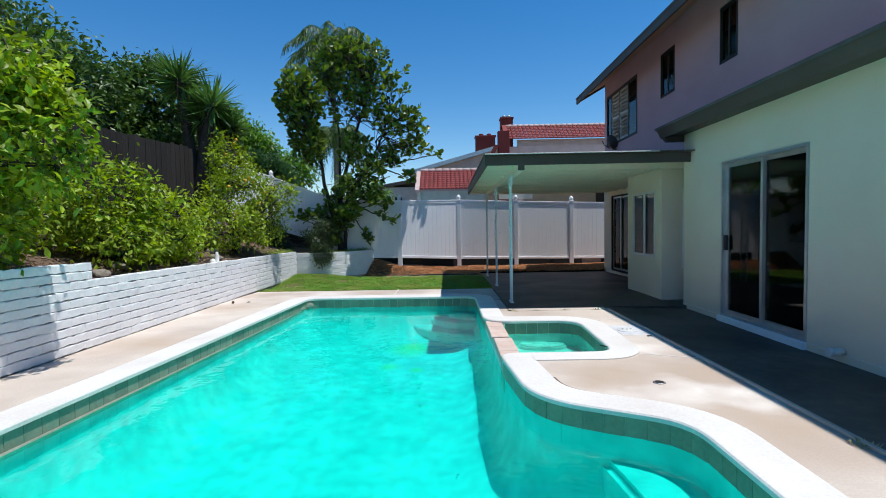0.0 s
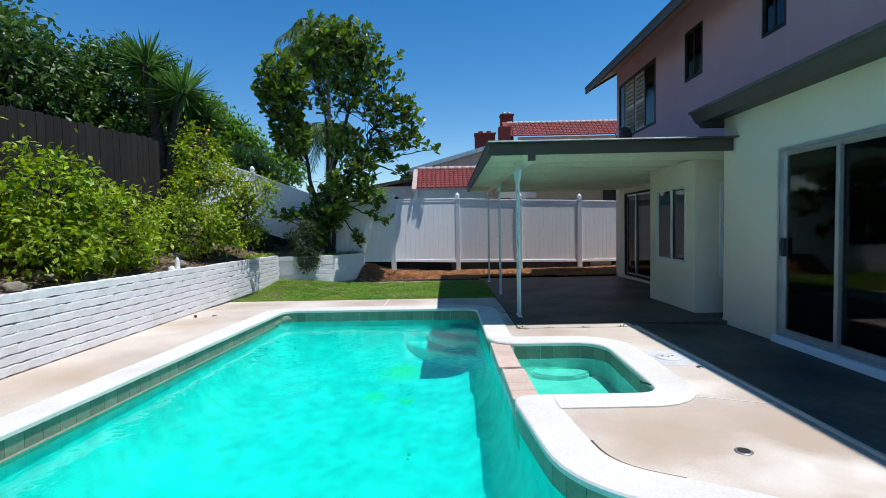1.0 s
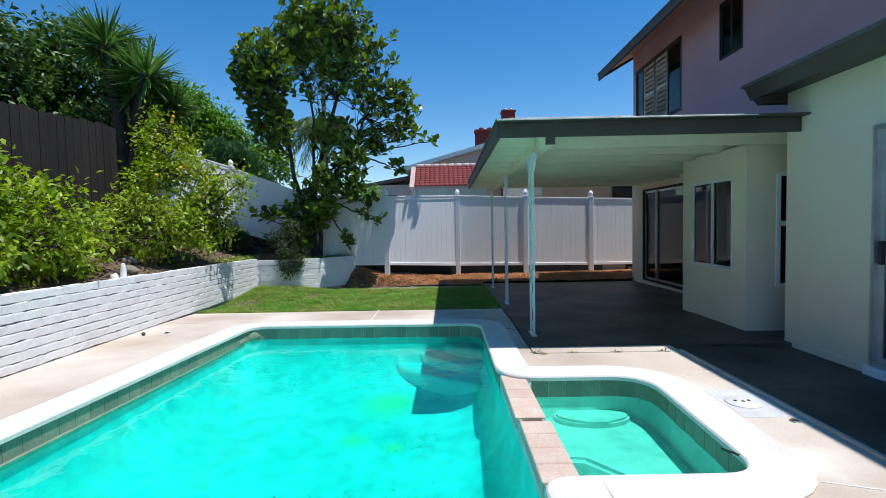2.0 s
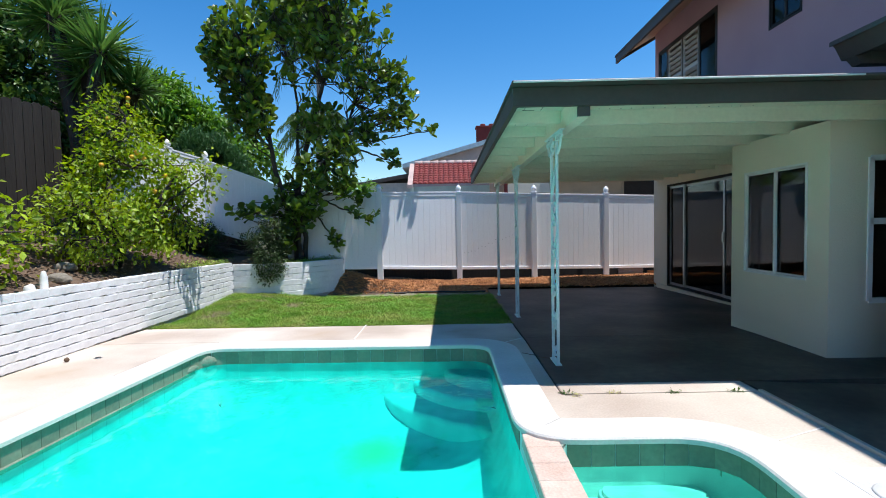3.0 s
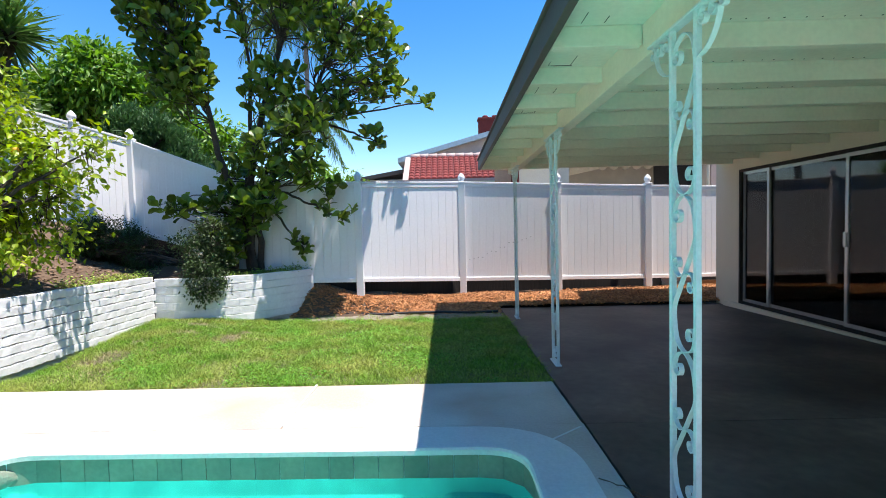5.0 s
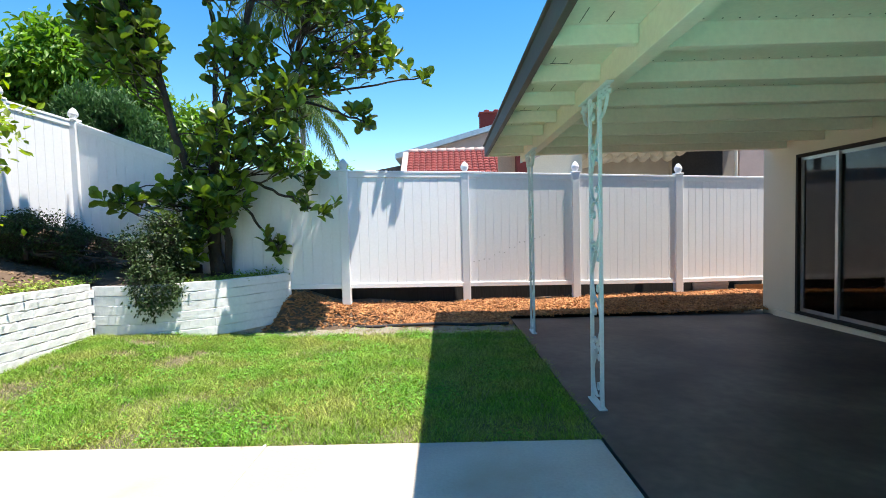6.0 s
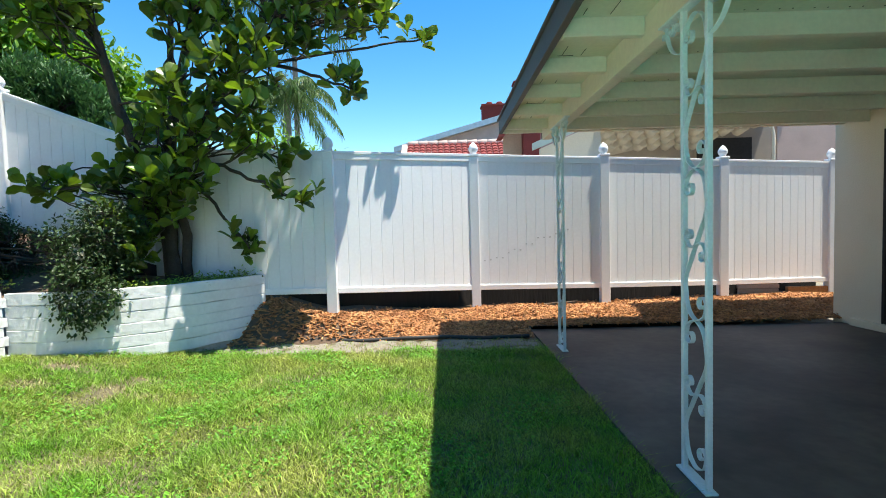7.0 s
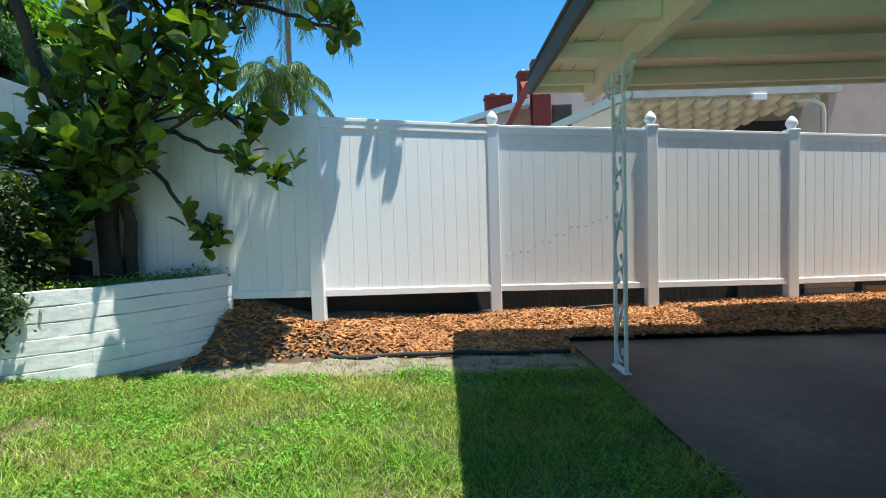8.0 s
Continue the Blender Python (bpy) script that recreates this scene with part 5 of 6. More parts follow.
def paddle_mesh(name, at, axis, normal, length, width):
    """Fiddle-shaped leaves: narrow at the stalk, broad and blunt at the end, a little wavy."""
    at, axis, normal = (np.asarray(a, float) for a in (at, axis, normal))
    k = len(at)
    axis /= np.linalg.norm(axis, axis=1, keepdims=True)
    side = np.cross(axis, normal)
    side /= np.linalg.norm(side, axis=1, keepdims=True) + 1e-9
    up = np.cross(side, axis)
    L, W = np.broadcast_to(length, k)[:, None], np.broadcast_to(width, k)[:, None]
    rows = [at]
    for u, w, sag in ((0.30, 0.26, 0.02), (0.64, 0.50, 0.07), (0.90, 0.36, 0.15)):
        m = at + axis * L * u - up * L * sag
        rows += [m + side * W * w + up * W * 0.14, m, m - side * W * w + up * W * 0.14]
    rows.append(at + axis * L - up * L * 0.21)
    v = np.stack(rows, 1).reshape(-1, 3)
    f = [(0, 1, 2), (0, 2, 3), (1, 4, 5), (1, 5, 2), (2, 5, 6), (2, 6, 3), (4, 7, 8), (4, 8, 5), (5, 8, 9), (5, 9, 6), (7, 10, 8), (8, 10, 9)]
    faces = (np.arange(k)[:, None, None] * 11 + np.array(f)[None]).reshape(-1, 3)
    me = bpy.data.meshes.new(name)
    me.from_pydata(v.tolist(), [], faces.tolist())
    return me


def rng_dirs(r, k):
    d = r.normal(size=(k, 3))
    return d / np.linalg.norm(d, axis=1, keepdims=True)


def lobe_points(r, lobes, k, shell=0.55):
    """Places in rounded crown lobes (centre, radii, weight), thicker towards the outside, with gaps."""
    w = np.array([l[2] for l in lobes], float)
    pick = r.choice(len(lobes), k, p=w / w.sum())
    d = rng_dirs(r, k)
    rad = shell + (1 - shell) * r.random(k) ** 0.7
    c = np.array([l[0] for l in lobes])[pick]
    s = np.array([l[1] for l in lobes])[pick]
    p = c + d * s * rad[:, None]
    keep = np.array([noise.noise(Vector(q) * 1.7) for q in p]) > -0.18
    return p[keep], d[keep]


def limbs(bm, start, ends, r, r0, bend=0.3, seg=6, sides=6):
    """Boughs from a start to each end, tapering and a little crooked."""
    for e in ends:
        a, b = Vector(start), Vector(e)
        mid = (a + b) / 2 + Vector((r.normal() * bend, r.normal() * bend, abs(r.normal()) * bend)) * (b - a).length * 0.3
        pts = []
        for i in range(seg + 1):
            u = i / seg
            q = a * (1 - u) ** 2 + mid * 2 * u * (1 - u) + b * u ** 2
            pts.append(q + Vector((r.normal(), r.normal(), r.normal())) * 0.012 * (0 < i < seg))
        tube(bm, pts, [r0 * (1 - 0.8 * i / seg) + 0.003 for i in range(seg + 1)], sides)
    return bm


def bushy(name, label, base, stems, lobes, n_tips, per_tip, leaf, material, seed, category="tree", spread=0.10, droop=0.3, bark="bark", twig_r=0.006, trunk_r=0.05):
    """A tree: stems from the base, boughs into the lobes, twigs, and a spray of leaves at every twig."""
    r = np.random.default_rng(seed)
    t = thing(name, base, label, category)
    tips, dirs = lobe_points(r, lobes, n_tips)
    trunk = bmesh.new()
    hubs = []
    for s in stems:
        pts = [Vector(base)] + [Vector(q) for q in s]
        tube(trunk, pts, [trunk_r * (1 - 0.6 * i / len(pts)) for i in range(len(pts))], 8)
        hubs.append(pts[-1])
        hubs.append(pts[len(pts) // 2])
    boughs = []
    for c, s, w in lobes:
        for j in range(5):
            e = np.array(c) + rng_dirs(r, 1)[0] * np.array(s) * 0.55
            h = min(hubs, key=lambda q: (q - Vector(e)).length)
            limbs(trunk, h, [e], r, trunk_r * 0.45, 0.25)
            boughs.append(Vector(e))
            boughs.append((Vector(e) + h) / 2)
    part("trunk", trunk, bark, t)
    twigs = bmesh.new()
    B = np.array([tuple(b) for b in boughs])
    for p in tips[::2]:
        b = B[np.argmin(((B - p) ** 2).sum(1))]
        tube(twigs, [b, (b + p) / 2 + r.normal(size=3) * 0.04, p], [twig_r * 1.6, twig_r, twig_r * 0.5], 3, False)
    tagged(part("branchwork", twigs, bark, t), kind="stuff")
    k = len(tips) * per_tip
    at = np.repeat(tips, per_tip, 0) + r.normal(size=(k, 3)) * spread
    ax = np.repeat(dirs, per_tip, 0) * 0.7 + r.normal(size=(k, 3)) * 0.8 - np.array((0, 0, droop))
    nn = r.normal(size=(k, 3)) * 0.5 + np.array((0, 0, 1.0))
    L = leaf[0] * (0.65 + 0.6 * r.random(k))
    me = leaf_mesh("crown", at, ax, nn, L, L * leaf[1])
    part_mesh("crown", me, material, t)
    return t


def oranges(places, seed):
    for x, y, z in places:
        bm = bmesh.new()
        bmesh.ops.create_icosphere(bm, subdivisions=2, radius=0.036, matrix=Matrix.Translation((x, y, z)))
        for f in bm.faces:
            f.smooth = True
        o = part("orange", bm, "orange")
        tagged(o, "ripe orange hanging in a citrus tree", "orange", "oranges on the citrus trees")


bushy("citrus_tree", "bushy bright green citrus tree over the block wall", (-4.6, 5.2, 0.95), [[(-4.6, 5.2, 1.4), (-4.5, 5.1, 1.9)], [(-4.4, 5.0, 1.5), (-4.2, 4.9, 2.0)]],
      [((-4.35, 5.05, 2.35), (0.85, 0.95, 0.95), 3), ((-4.0, 4.75, 1.55), (0.55, 0.75, 0.65), 2), ((-4.6, 5.5, 1.55), (0.7, 0.7, 0.6), 1.5), ((-5.2, 4.6, 2.2), (0.9, 1.0, 1.0), 2), ((-4.25, 5.35, 2.95), (0.55, 0.55, 0.6), 1.4), ((-3.5, 4.2, 2.2), (0.5, 0.65, 0.75), 1.6), ((-3.3, 4.6, 2.85), (0.36, 0.45, 0.4), 0.9), ((-3.08, 4.75, 2.25), (0.32, 0.40, 0.50), 1.3)],
      1480, 11, (0.105, 0.52), "citrus", 11)
bushy("citrus_tree", "bushy yellow-green citrus shrub behind the block wall", (-4.5, 8.0, 0.95), [[(-4.45, 8.0, 1.2), (-4.4, 7.9, 1.5)], [(-4.6, 8.2, 1.2), (-4.8, 8.4, 1.6)]],
      [((-4.55, 7.7, 1.75), (0.75, 0.8, 0.7), 3), ((-4.15, 8.5, 1.45), (0.6, 0.75, 0.62), 2.5), ((-5.0, 7.4, 1.65), (0.7, 0.7, 0.5), 1.5), ((-4.1, 7.3, 1.25), (0.45, 0.6, 0.4), 1), ((-4.0, 9.1, 1.25), (0.45, 0.5, 0.45), 1)],
      1000, 11, (0.10, 0.52), "citrus", 12)
bushy("citrus_tree", "open yellow-green citrus tree with ripe oranges", (-4.2, 11.3, 0.85), [[(-4.2, 11.3, 1.2), (-4.3, 11.3, 1.8), (-4.4, 11.5, 2.4)], [(-4.0, 11.2, 1.2), (-3.7, 11.3, 1.6)]],
      [((-4.1, 11.5, 2.0), (1.0, 0.8, 0.75), 3), ((-3.35, 11.9, 2.25), (0.35, 0.4, 0.5), 0.7), ((-4.5, 11.9, 2.85), (0.5, 0.5, 0.75), 1.4), ((-3.65, 11.6, 1.55), (0.6, 0.65, 0.5), 2), ((-4.3, 10.8, 1.5), (0.75, 0.6, 0.6), 2)],
      1050, 12, (0.085, 0.55), "citrus", 13)
oranges([(-4.5, 12.17, 3.45), (-4.35, 11.95, 3.5), (-3.85, 11.2, 2.45), (-3.75, 11.15, 2.5), (-3.68, 11.2, 2.42), (-3.6, 11.3, 1.95), (-4.1, 10.9, 2.3), (-4.0, 11.0, 1.7), (-3.55, 11.5, 2.2), (-4.45, 11.6, 3.1)], 5)


def fig_tree():
    """The large-leaved tree in the planter: bare crooked limbs, with a rosette of big leaves at each branch end."""
    r = np.random.default_rng(31)
    base = Vector((-2.53, 14.75, 0.5))
    t = thing("fig_tree", base, "tall tree with crooked limbs and very large glossy fiddle-shaped leaves", "tree")
    wood = bmesh.new()
    stems = [
        ([base, (-2.62, 14.76, 1.3), (-2.78, 14.72, 1.9), (-2.9, 14.5, 2.6), (-2.9, 14.25, 3.25), (-3.15, 14.0, 4.1), (-3.25, 13.85, 5.1)], 0.078),
        ([base, (-2.52, 14.75, 1.4), (-2.48, 14.75, 2.4), (-2.15, 14.75, 3.6), (-1.75, 14.8, 4.9), (-1.6, 14.9, 6.0)], 0.085),
        ([base + Vector((0.12, 0.05, 0)), (-2.42, 14.8, 1.5), (-2.3, 14.82, 2.3), (-1.9, 15.0, 2.9), (-1.4, 15.0, 3.7), (-1.0, 14.9, 4.8)], 0.06),
        ([base + Vector((0.0, 0.08, 0)), (-2.58, 14.83, 1.8), (-2.55, 14.9, 2.9), (-2.52, 15.0, 4.1), (-2.8, 15.0, 5.4)], 0.06),
    ]
    nodes = []
    for pts, thick in stems:
        pts = [Vector(p) for p in pts]
        fine = []
        for a, b in zip(pts, pts[1:]):
            for k in range(3):
                fine.append(a.lerp(b, k / 3) + Vector((r.normal(), r.normal(), 0)) * 0.018)
        fine.append(pts[-1])
        tube(wood, fine, [thick * (1 - 0.75 * i / len(fine)) for i in range(len(fine))], 8)
        nodes += fine[4:]
    # long arms, each with the share of its length from which leaves grow and how thickly
    arms = [([(-2.2, 14.8, 2.75), (-1.7, 14.9, 3.05), (-1.1, 15.1, 3.27), (-0.3, 15.3, 3.42), (0.43, 15.45, 3.57)], 0.93, 1.0),
            ([(-2.1, 14.9, 2.65), (-1.5, 14.85, 3.2), (-0.85, 15.0, 3.6), (-0.15, 15.2, 3.95)], 0.4, 0.95),
            ([(-1.7, 15.0, 3.2), (-1.1, 14.8, 3.05), (-0.65, 14.7, 2.85), (-0.35, 14.65, 2.72)], 0.6, 0.6),
            ([(-2.35, 14.8, 2.1), (-1.9, 14.75, 1.95), (-1.5, 14.65, 1.75), (-1.2, 14.55, 1.62), (-0.95, 14.5, 1.52)], 0.6, 0.75),
            ([(-2.45, 14.75, 1.95), (-2.1, 14.75, 1.6), (-1.85, 14.8, 1.25), (-1.68, 14.85, 0.98)], 0.75, 0.8),
            ([(-2.3, 14.8, 2.3), (-1.8, 14.7, 2.25), (-1.45, 14.6, 2.05), (-1.2, 14.6, 2.0)], 0.65, 0.7),
            ([(-2.75, 14.8, 1.6), (-3.05, 14.4, 1.7), (-3.4, 14.0, 1.68)], 0.5, 0.9),
            ([(-1.5, 15.0, 3.9), (-0.9, 14.7, 4.4), (-0.35, 14.3, 4.65)], 0.5, 0.9)]
    tufts = []
    for line_pts, share, thickly in arms:
        a = [Vector(p) for p in line_pts]
        fine = [a[i].lerp(a[i + 1], k / 4) + Vector((r.normal(), r.normal(), r.normal())) * 0.014 for i in range(len(a) - 1) for k in range(4)] + [a[-1]]
        tube(wood, fine, [0.022 * (1 - 0.75 * i / len(fine)) + 0.004 for i in range(len(fine))], 6)
        tufts += [(fine[-1], (a[-1] - a[-2]).normalized())] * 2
        for i, q in enumerate(fine):
            if i / len(fine) > share and r.random() < thickly:
                d = Vector((r.normal(), r.normal(), 0.6)).normalized()
                e = q + d * (0.10 + 0.18 * r.random())
                tube(wood, [q, q.lerp(e, 0.5) + Vector((0, 0, 0.02)), e], [0.009, 0.007, 0.005], 4, False)
                tufts.append((e, d))
    # where the branch ends stand: centre, radii and how many
    lobes = [((-3.35, 13.85, 4.85), (0.68, 0.52, 0.95), 165), ((-3.2, 13.95, 3.75), (0.48, 0.38, 0.60), 62), ((-2.7, 14.4, 5.85), (0.60, 0.45, 0.55), 52),
             ((-2.6, 14.4, 6.45), (0.60, 0.45, 0.45), 34), ((-1.75, 14.45, 6.2), (0.80, 0.45, 0.60), 64), ((-2.45, 14.8, 4.7), (0.50, 0.45, 0.75), 14),
             ((-1.6, 14.5, 5.0), (0.55, 0.30, 0.65), 40), ((-1.95, 14.5, 3.6), (0.50, 0.28, 0.55), 34), ((-1.0, 14.42, 4.5), (0.50, 0.28, 0.60), 32),
             ((-0.9, 14.45, 5.5), (0.65, 0.35, 0.55), 24), ((-2.15, 14.4, 5.2), (0.45, 0.30, 0.55), 26), ((-0.3, 14.55, 4.30), (0.48, 0.25, 0.50), 24), ((-0.35, 15.1, 3.75), (0.42, 0.25, 0.35), 18),
             ((-0.95, 14.6, 3.4), (0.50, 0.22, 0.35), 20), ((-1.45, 14.25, 2.9), (0.46, 0.25, 0.35), 20), ((-1.5, 14.3, 2.35), (0.38, 0.25, 0.32), 16),
             ((-2.1, 14.3, 2.5), (0.42, 0.30, 0.45), 26), ((-2.7, 14.5, 2.3), (0.30, 0.30, 0.30), 8), ((-2.75, 14.5, 1.75), (0.42, 0.30, 0.38), 22),
             ((-3.45, 14.3, 1.70), (0.38, 0.25, 0.20), 9), ((-2.75, 14.35, 1.2), (0.42, 0.28, 0.40), 24), ((-2.2, 14.3, 1.75), (0.34, 0.28, 0.42), 22)]
    ends = []
    for c, size, count in lobes:
        placed, tries = 0, 0
        while placed < count and tries < 40 * count:
            tries += 1
            d = rng_dirs(r, 1)[0]
            p = Vector(np.array(c) + d * np.array(size) * r.random() ** 0.4)
            if all((p - q).length > 0.15 for q, _ in ends):
                ends.append((p, Vector(d)))
                placed += 1
    N = np.array([tuple(n) for n in nodes])
    for p, d in ends:
        below = ((N - np.array(p)) ** 2).sum(1) + 1.5 * np.maximum(0.0, N[:, 2] - p.z + 0.15)
        b = Vector(N[np.argsort(below)[r.integers(0, 3)]])
        mid = b.lerp(p, 0.5) + Vector((r.normal(), r.normal(), r.normal() - 0.5)) * 0.10 * (p - b).length
        tube(wood, [b, b.lerp(mid, 0.5) + Vector((0, 0, 0.02)), mid, mid.lerp(p, 0.6) - Vector((0, 0, 0.03)), p], [0.014, 0.012, 0.010, 0.008, 0.006], 4, False)
    part("trunk", wood, "bark", t, "grey-brown crooked trunk and limbs")
    at, ax, nn, L = [], [], [], []
    for p, d in ends + tufts:
        d = (d * 0.45 + Vector((r.normal() * 0.35, r.normal() * 0.35, 0.75))).normalized()
        s = d.orthogonal().normalized()
        q = d.cross(s)
        k = int(r.integers(4, 8))
        for j in range(k):
            a = 2.4 * j + r.normal() * 0.3
            tilt = 0.30 + 0.17 * j + r.normal() * 0.20
            v = d * math.cos(tilt) + (s * math.cos(a) + q * math.sin(a)) * math.sin(tilt)
            at.append(np.array(p) - np.array(d) * 0.026 * j)
            ax.append(np.array(v))
            nn.append(np.array(d) + r.normal(size=3) * 0.35)
            L.append(0.12 + 0.11 * r.random())
    L = np.array(L)
    part_mesh("crown", paddle_mesh("crown", at, ax, nn, L, L * 0.66), "bigleaf", t, "large glossy green leaves")
    return t


fig_tree()


def yucca(base, trunks, seed):
    r = np.random.default_rng(seed)
    t = thing("yucca", base, "tall yucca with spiky rosettes of long stiff leaves", "yucca")
    at, ax, nn, L = [], [], [], []
    for pts, size in trunks:
        part("trunk", tube(bmesh.new(), [base] + list(pts), [0.16] + [0.13] * len(pts), 9), "bark", t)
        c = np.array(pts[-1], float)
        d0 = np.array((0, 0, 1.0))
        for j in range(190):
            d = rng_dirs(r, 1)[0]
            d[2] = d[2] * 0.75 + 0.25
            if d[2] < -0.55:
                continue
            at.append(c + d * 0.06 + d0 * (r.random() * 0.22 - 0.18))
            ax.append(d)
            nn.append(d0 + r.normal(size=3) * 0.2)
            L.append(size * (0.9 + 0.25 * r.random()))
    L = np.array(L)
    part_mesh("foliage", leaf_mesh("foliage", at, ax, nn, L, 0.062, 0.08, 0.4), "yucca", t, "long pointed green leaves")


yucca((-5.9, 12.9, 1.4), [([(-5.9, 12.9, 3.0), (-6.0, 12.6, 5.15)], 0.78), ([(-5.6, 12.8, 3.0), (-5.15, 12.5, 4.5)], 0.78), ([(-5.6, 13.0, 2.8), (-5.6, 12.8, 4.25)], 0.7),
                           ([(-5.6, 13.2, 2.6), (-4.95, 13.1, 4.05)], 0.55)], 41)

# dense trees behind the wooden fence
bushy("shade_tree", "tall dense dark green tree behind the wooden fence", (-10.0, 12.0, 1.5), [[(-10.0, 12.0, 3.0), (-9.8, 12.0, 4.5)]],
      [((-10.4, 12.2, 5.2), (2.3, 1.9, 1.9), 4), ((-8.4, 11.6, 4.4), (1.5, 1.5, 1.5), 2.5), ((-11.8, 11.0, 5.7), (1.8, 1.6, 1.7), 2), ((-9.0, 10.5, 3.4), (1.6, 1.4, 1.2), 2)],
      3900, 8, (0.16, 0.5), "darkleaf", 51, spread=0.16, trunk_r=0.2, twig_r=0.012)
bushy("shade_tree", "rounded dark green tree behind the wooden fence", (-7.4, 14.6, 1.5), [[(-7.4, 14.6, 3.0), (-7.4, 14.5, 4.2)]],
      [((-7.7, 14.4, 4.9), (1.5, 1.3, 1.35), 4), ((-7.0, 14.8, 3.2), (0.9, 0.9, 0.8), 1.6), ((-8.5, 13.6, 4.2), (1.3, 1.2, 1.4), 2), ((-6.8, 13.6, 3.2), (1.2, 0.9, 1.0), 2)],
      3000, 8, (0.15, 0.5), "darkleaf", 52, spread=0.14, trunk_r=0.16, twig_r=0.012)
bushy("umbrella_tree", "leafy bright green tree behind the white side fence", (-7.8, 20.0, 1.2), [[(-7.8, 20.0, 3.0), (-7.7, 20.0, 4.2)]],
      [((-8.6, 20.0, 5.3), (1.15, 1.0, 1.1), 4), ((-7.4, 20.2, 4.6), (1.05, 0.8, 0.95), 2.6), ((-9.8, 19.6, 4.6), (1.1, 1.0, 1.1), 2.5), ((-5.9, 20.4, 3.6), (1.0, 0.6, 0.8), 1.5)],
      3000, 9, (0.22, 0.36), "citrus_dark", 53, spread=0.16, trunk_r=0.12, twig_r=0.01, droop=0.7)
bushy("umbrella_tree", "leafy bright green tree far behind the back fence", (-3.0, 19.5, 0.0), [[(-3.0, 19.5, 1.5), (-3.0, 19.5, 2.2)]],
      [((-3.0, 19.6, 2.6), (0.9, 0.7, 0.7), 3), ((-2.0, 20.2, 2.2), (0.7, 0.6, 0.6), 1.5)],
      330, 9, (0.17, 0.36), "citrus_dark", 54, spread=0.12, trunk_r=0.08, twig_r=0.01, droop=0.6)
bushy("juniper", "dense dark green juniper behind the white side fence", (-5.4, 16.7, 1.2), [[(-5.4, 16.7, 2.0), (-5.4, 16.7, 3.0)]],
      [((-5.75, 16.75, 3.0), (0.50, 0.5, 0.95), 3), ((-5.25, 16.8, 2.9), (0.45, 0.5, 0.95), 3), ((-4.85, 17.0, 2.6), (0.42, 0.45, 0.9), 2.5), ((-4.5, 17.3, 2.2), (0.4, 0.4, 0.7), 1.5)],
      5200, 8, (0.12, 0.24), "juniper", 55, spread=0.045, trunk_r=0.08, droop=-0.9)
bushy("hedge_shrub", "low dark clipped shrub by the white side fence", (-4.5, 13.9, 1.0), [[(-4.5, 13.9, 1.1), (-4.5, 13.9, 1.2)]],
      [((-4.65, 14.3, 1.28), (0.5, 0.55, 0.36), 3), ((-4.05, 14.4, 1.02), (0.45, 0.4, 0.32), 2), ((-3.5, 14.55, 0.9), (0.4, 0.3, 0.25), 1.2)],
      4200, 8, (0.034, 0.55), "hedge", 56, "shrub", spread=0.035, trunk_r=0.03)
rose = bushy("rose_bush", "trailing rose bush with cream blooms over the planter edge", (-3.1, 14.3, 0.62), [[(-3.1, 14.3, 0.9), (-3.0, 14.2, 1.1)], [(-3.0, 14.2, 0.8), (-2.9, 14.0, 0.85)]],
             [((-3.05, 14.1, 0.9), (0.5, 0.35, 0.32), 3), ((-2.95, 13.78, 0.60), (0.40, 0.16, 0.30), 3), ((-3.3, 14.0, 1.0), (0.3, 0.3, 0.3), 1), ((-2.85, 14.15, 1.25), (0.4, 0.25, 0.3), 1.5)],
             1500, 7, (0.045, 0.55), "hedge", 57, "shrub", spread=0.05, trunk_r=0.015, twig_r=0.003)
for (x, y, z) in ((-3.05, 13.95, 1.08), (-2.98, 13.92, 1.0), (-2.92, 13.9, 0.86), (-3.12, 13.96, 1.0), (-2.85, 13.86, 0.84)):
    r = np.random.default_rng(int(1000 + x * 100))
    k = 26
    d = rng_dirs(r, k)
    part_mesh("bloom", leaf_mesh("bloom", np.tile((x, y, z), (k, 1)) + d * 0.008, d, rng_dirs(r, k), 0.05, 0.045, 0.4), "petal", rose, "cream rose bloom")


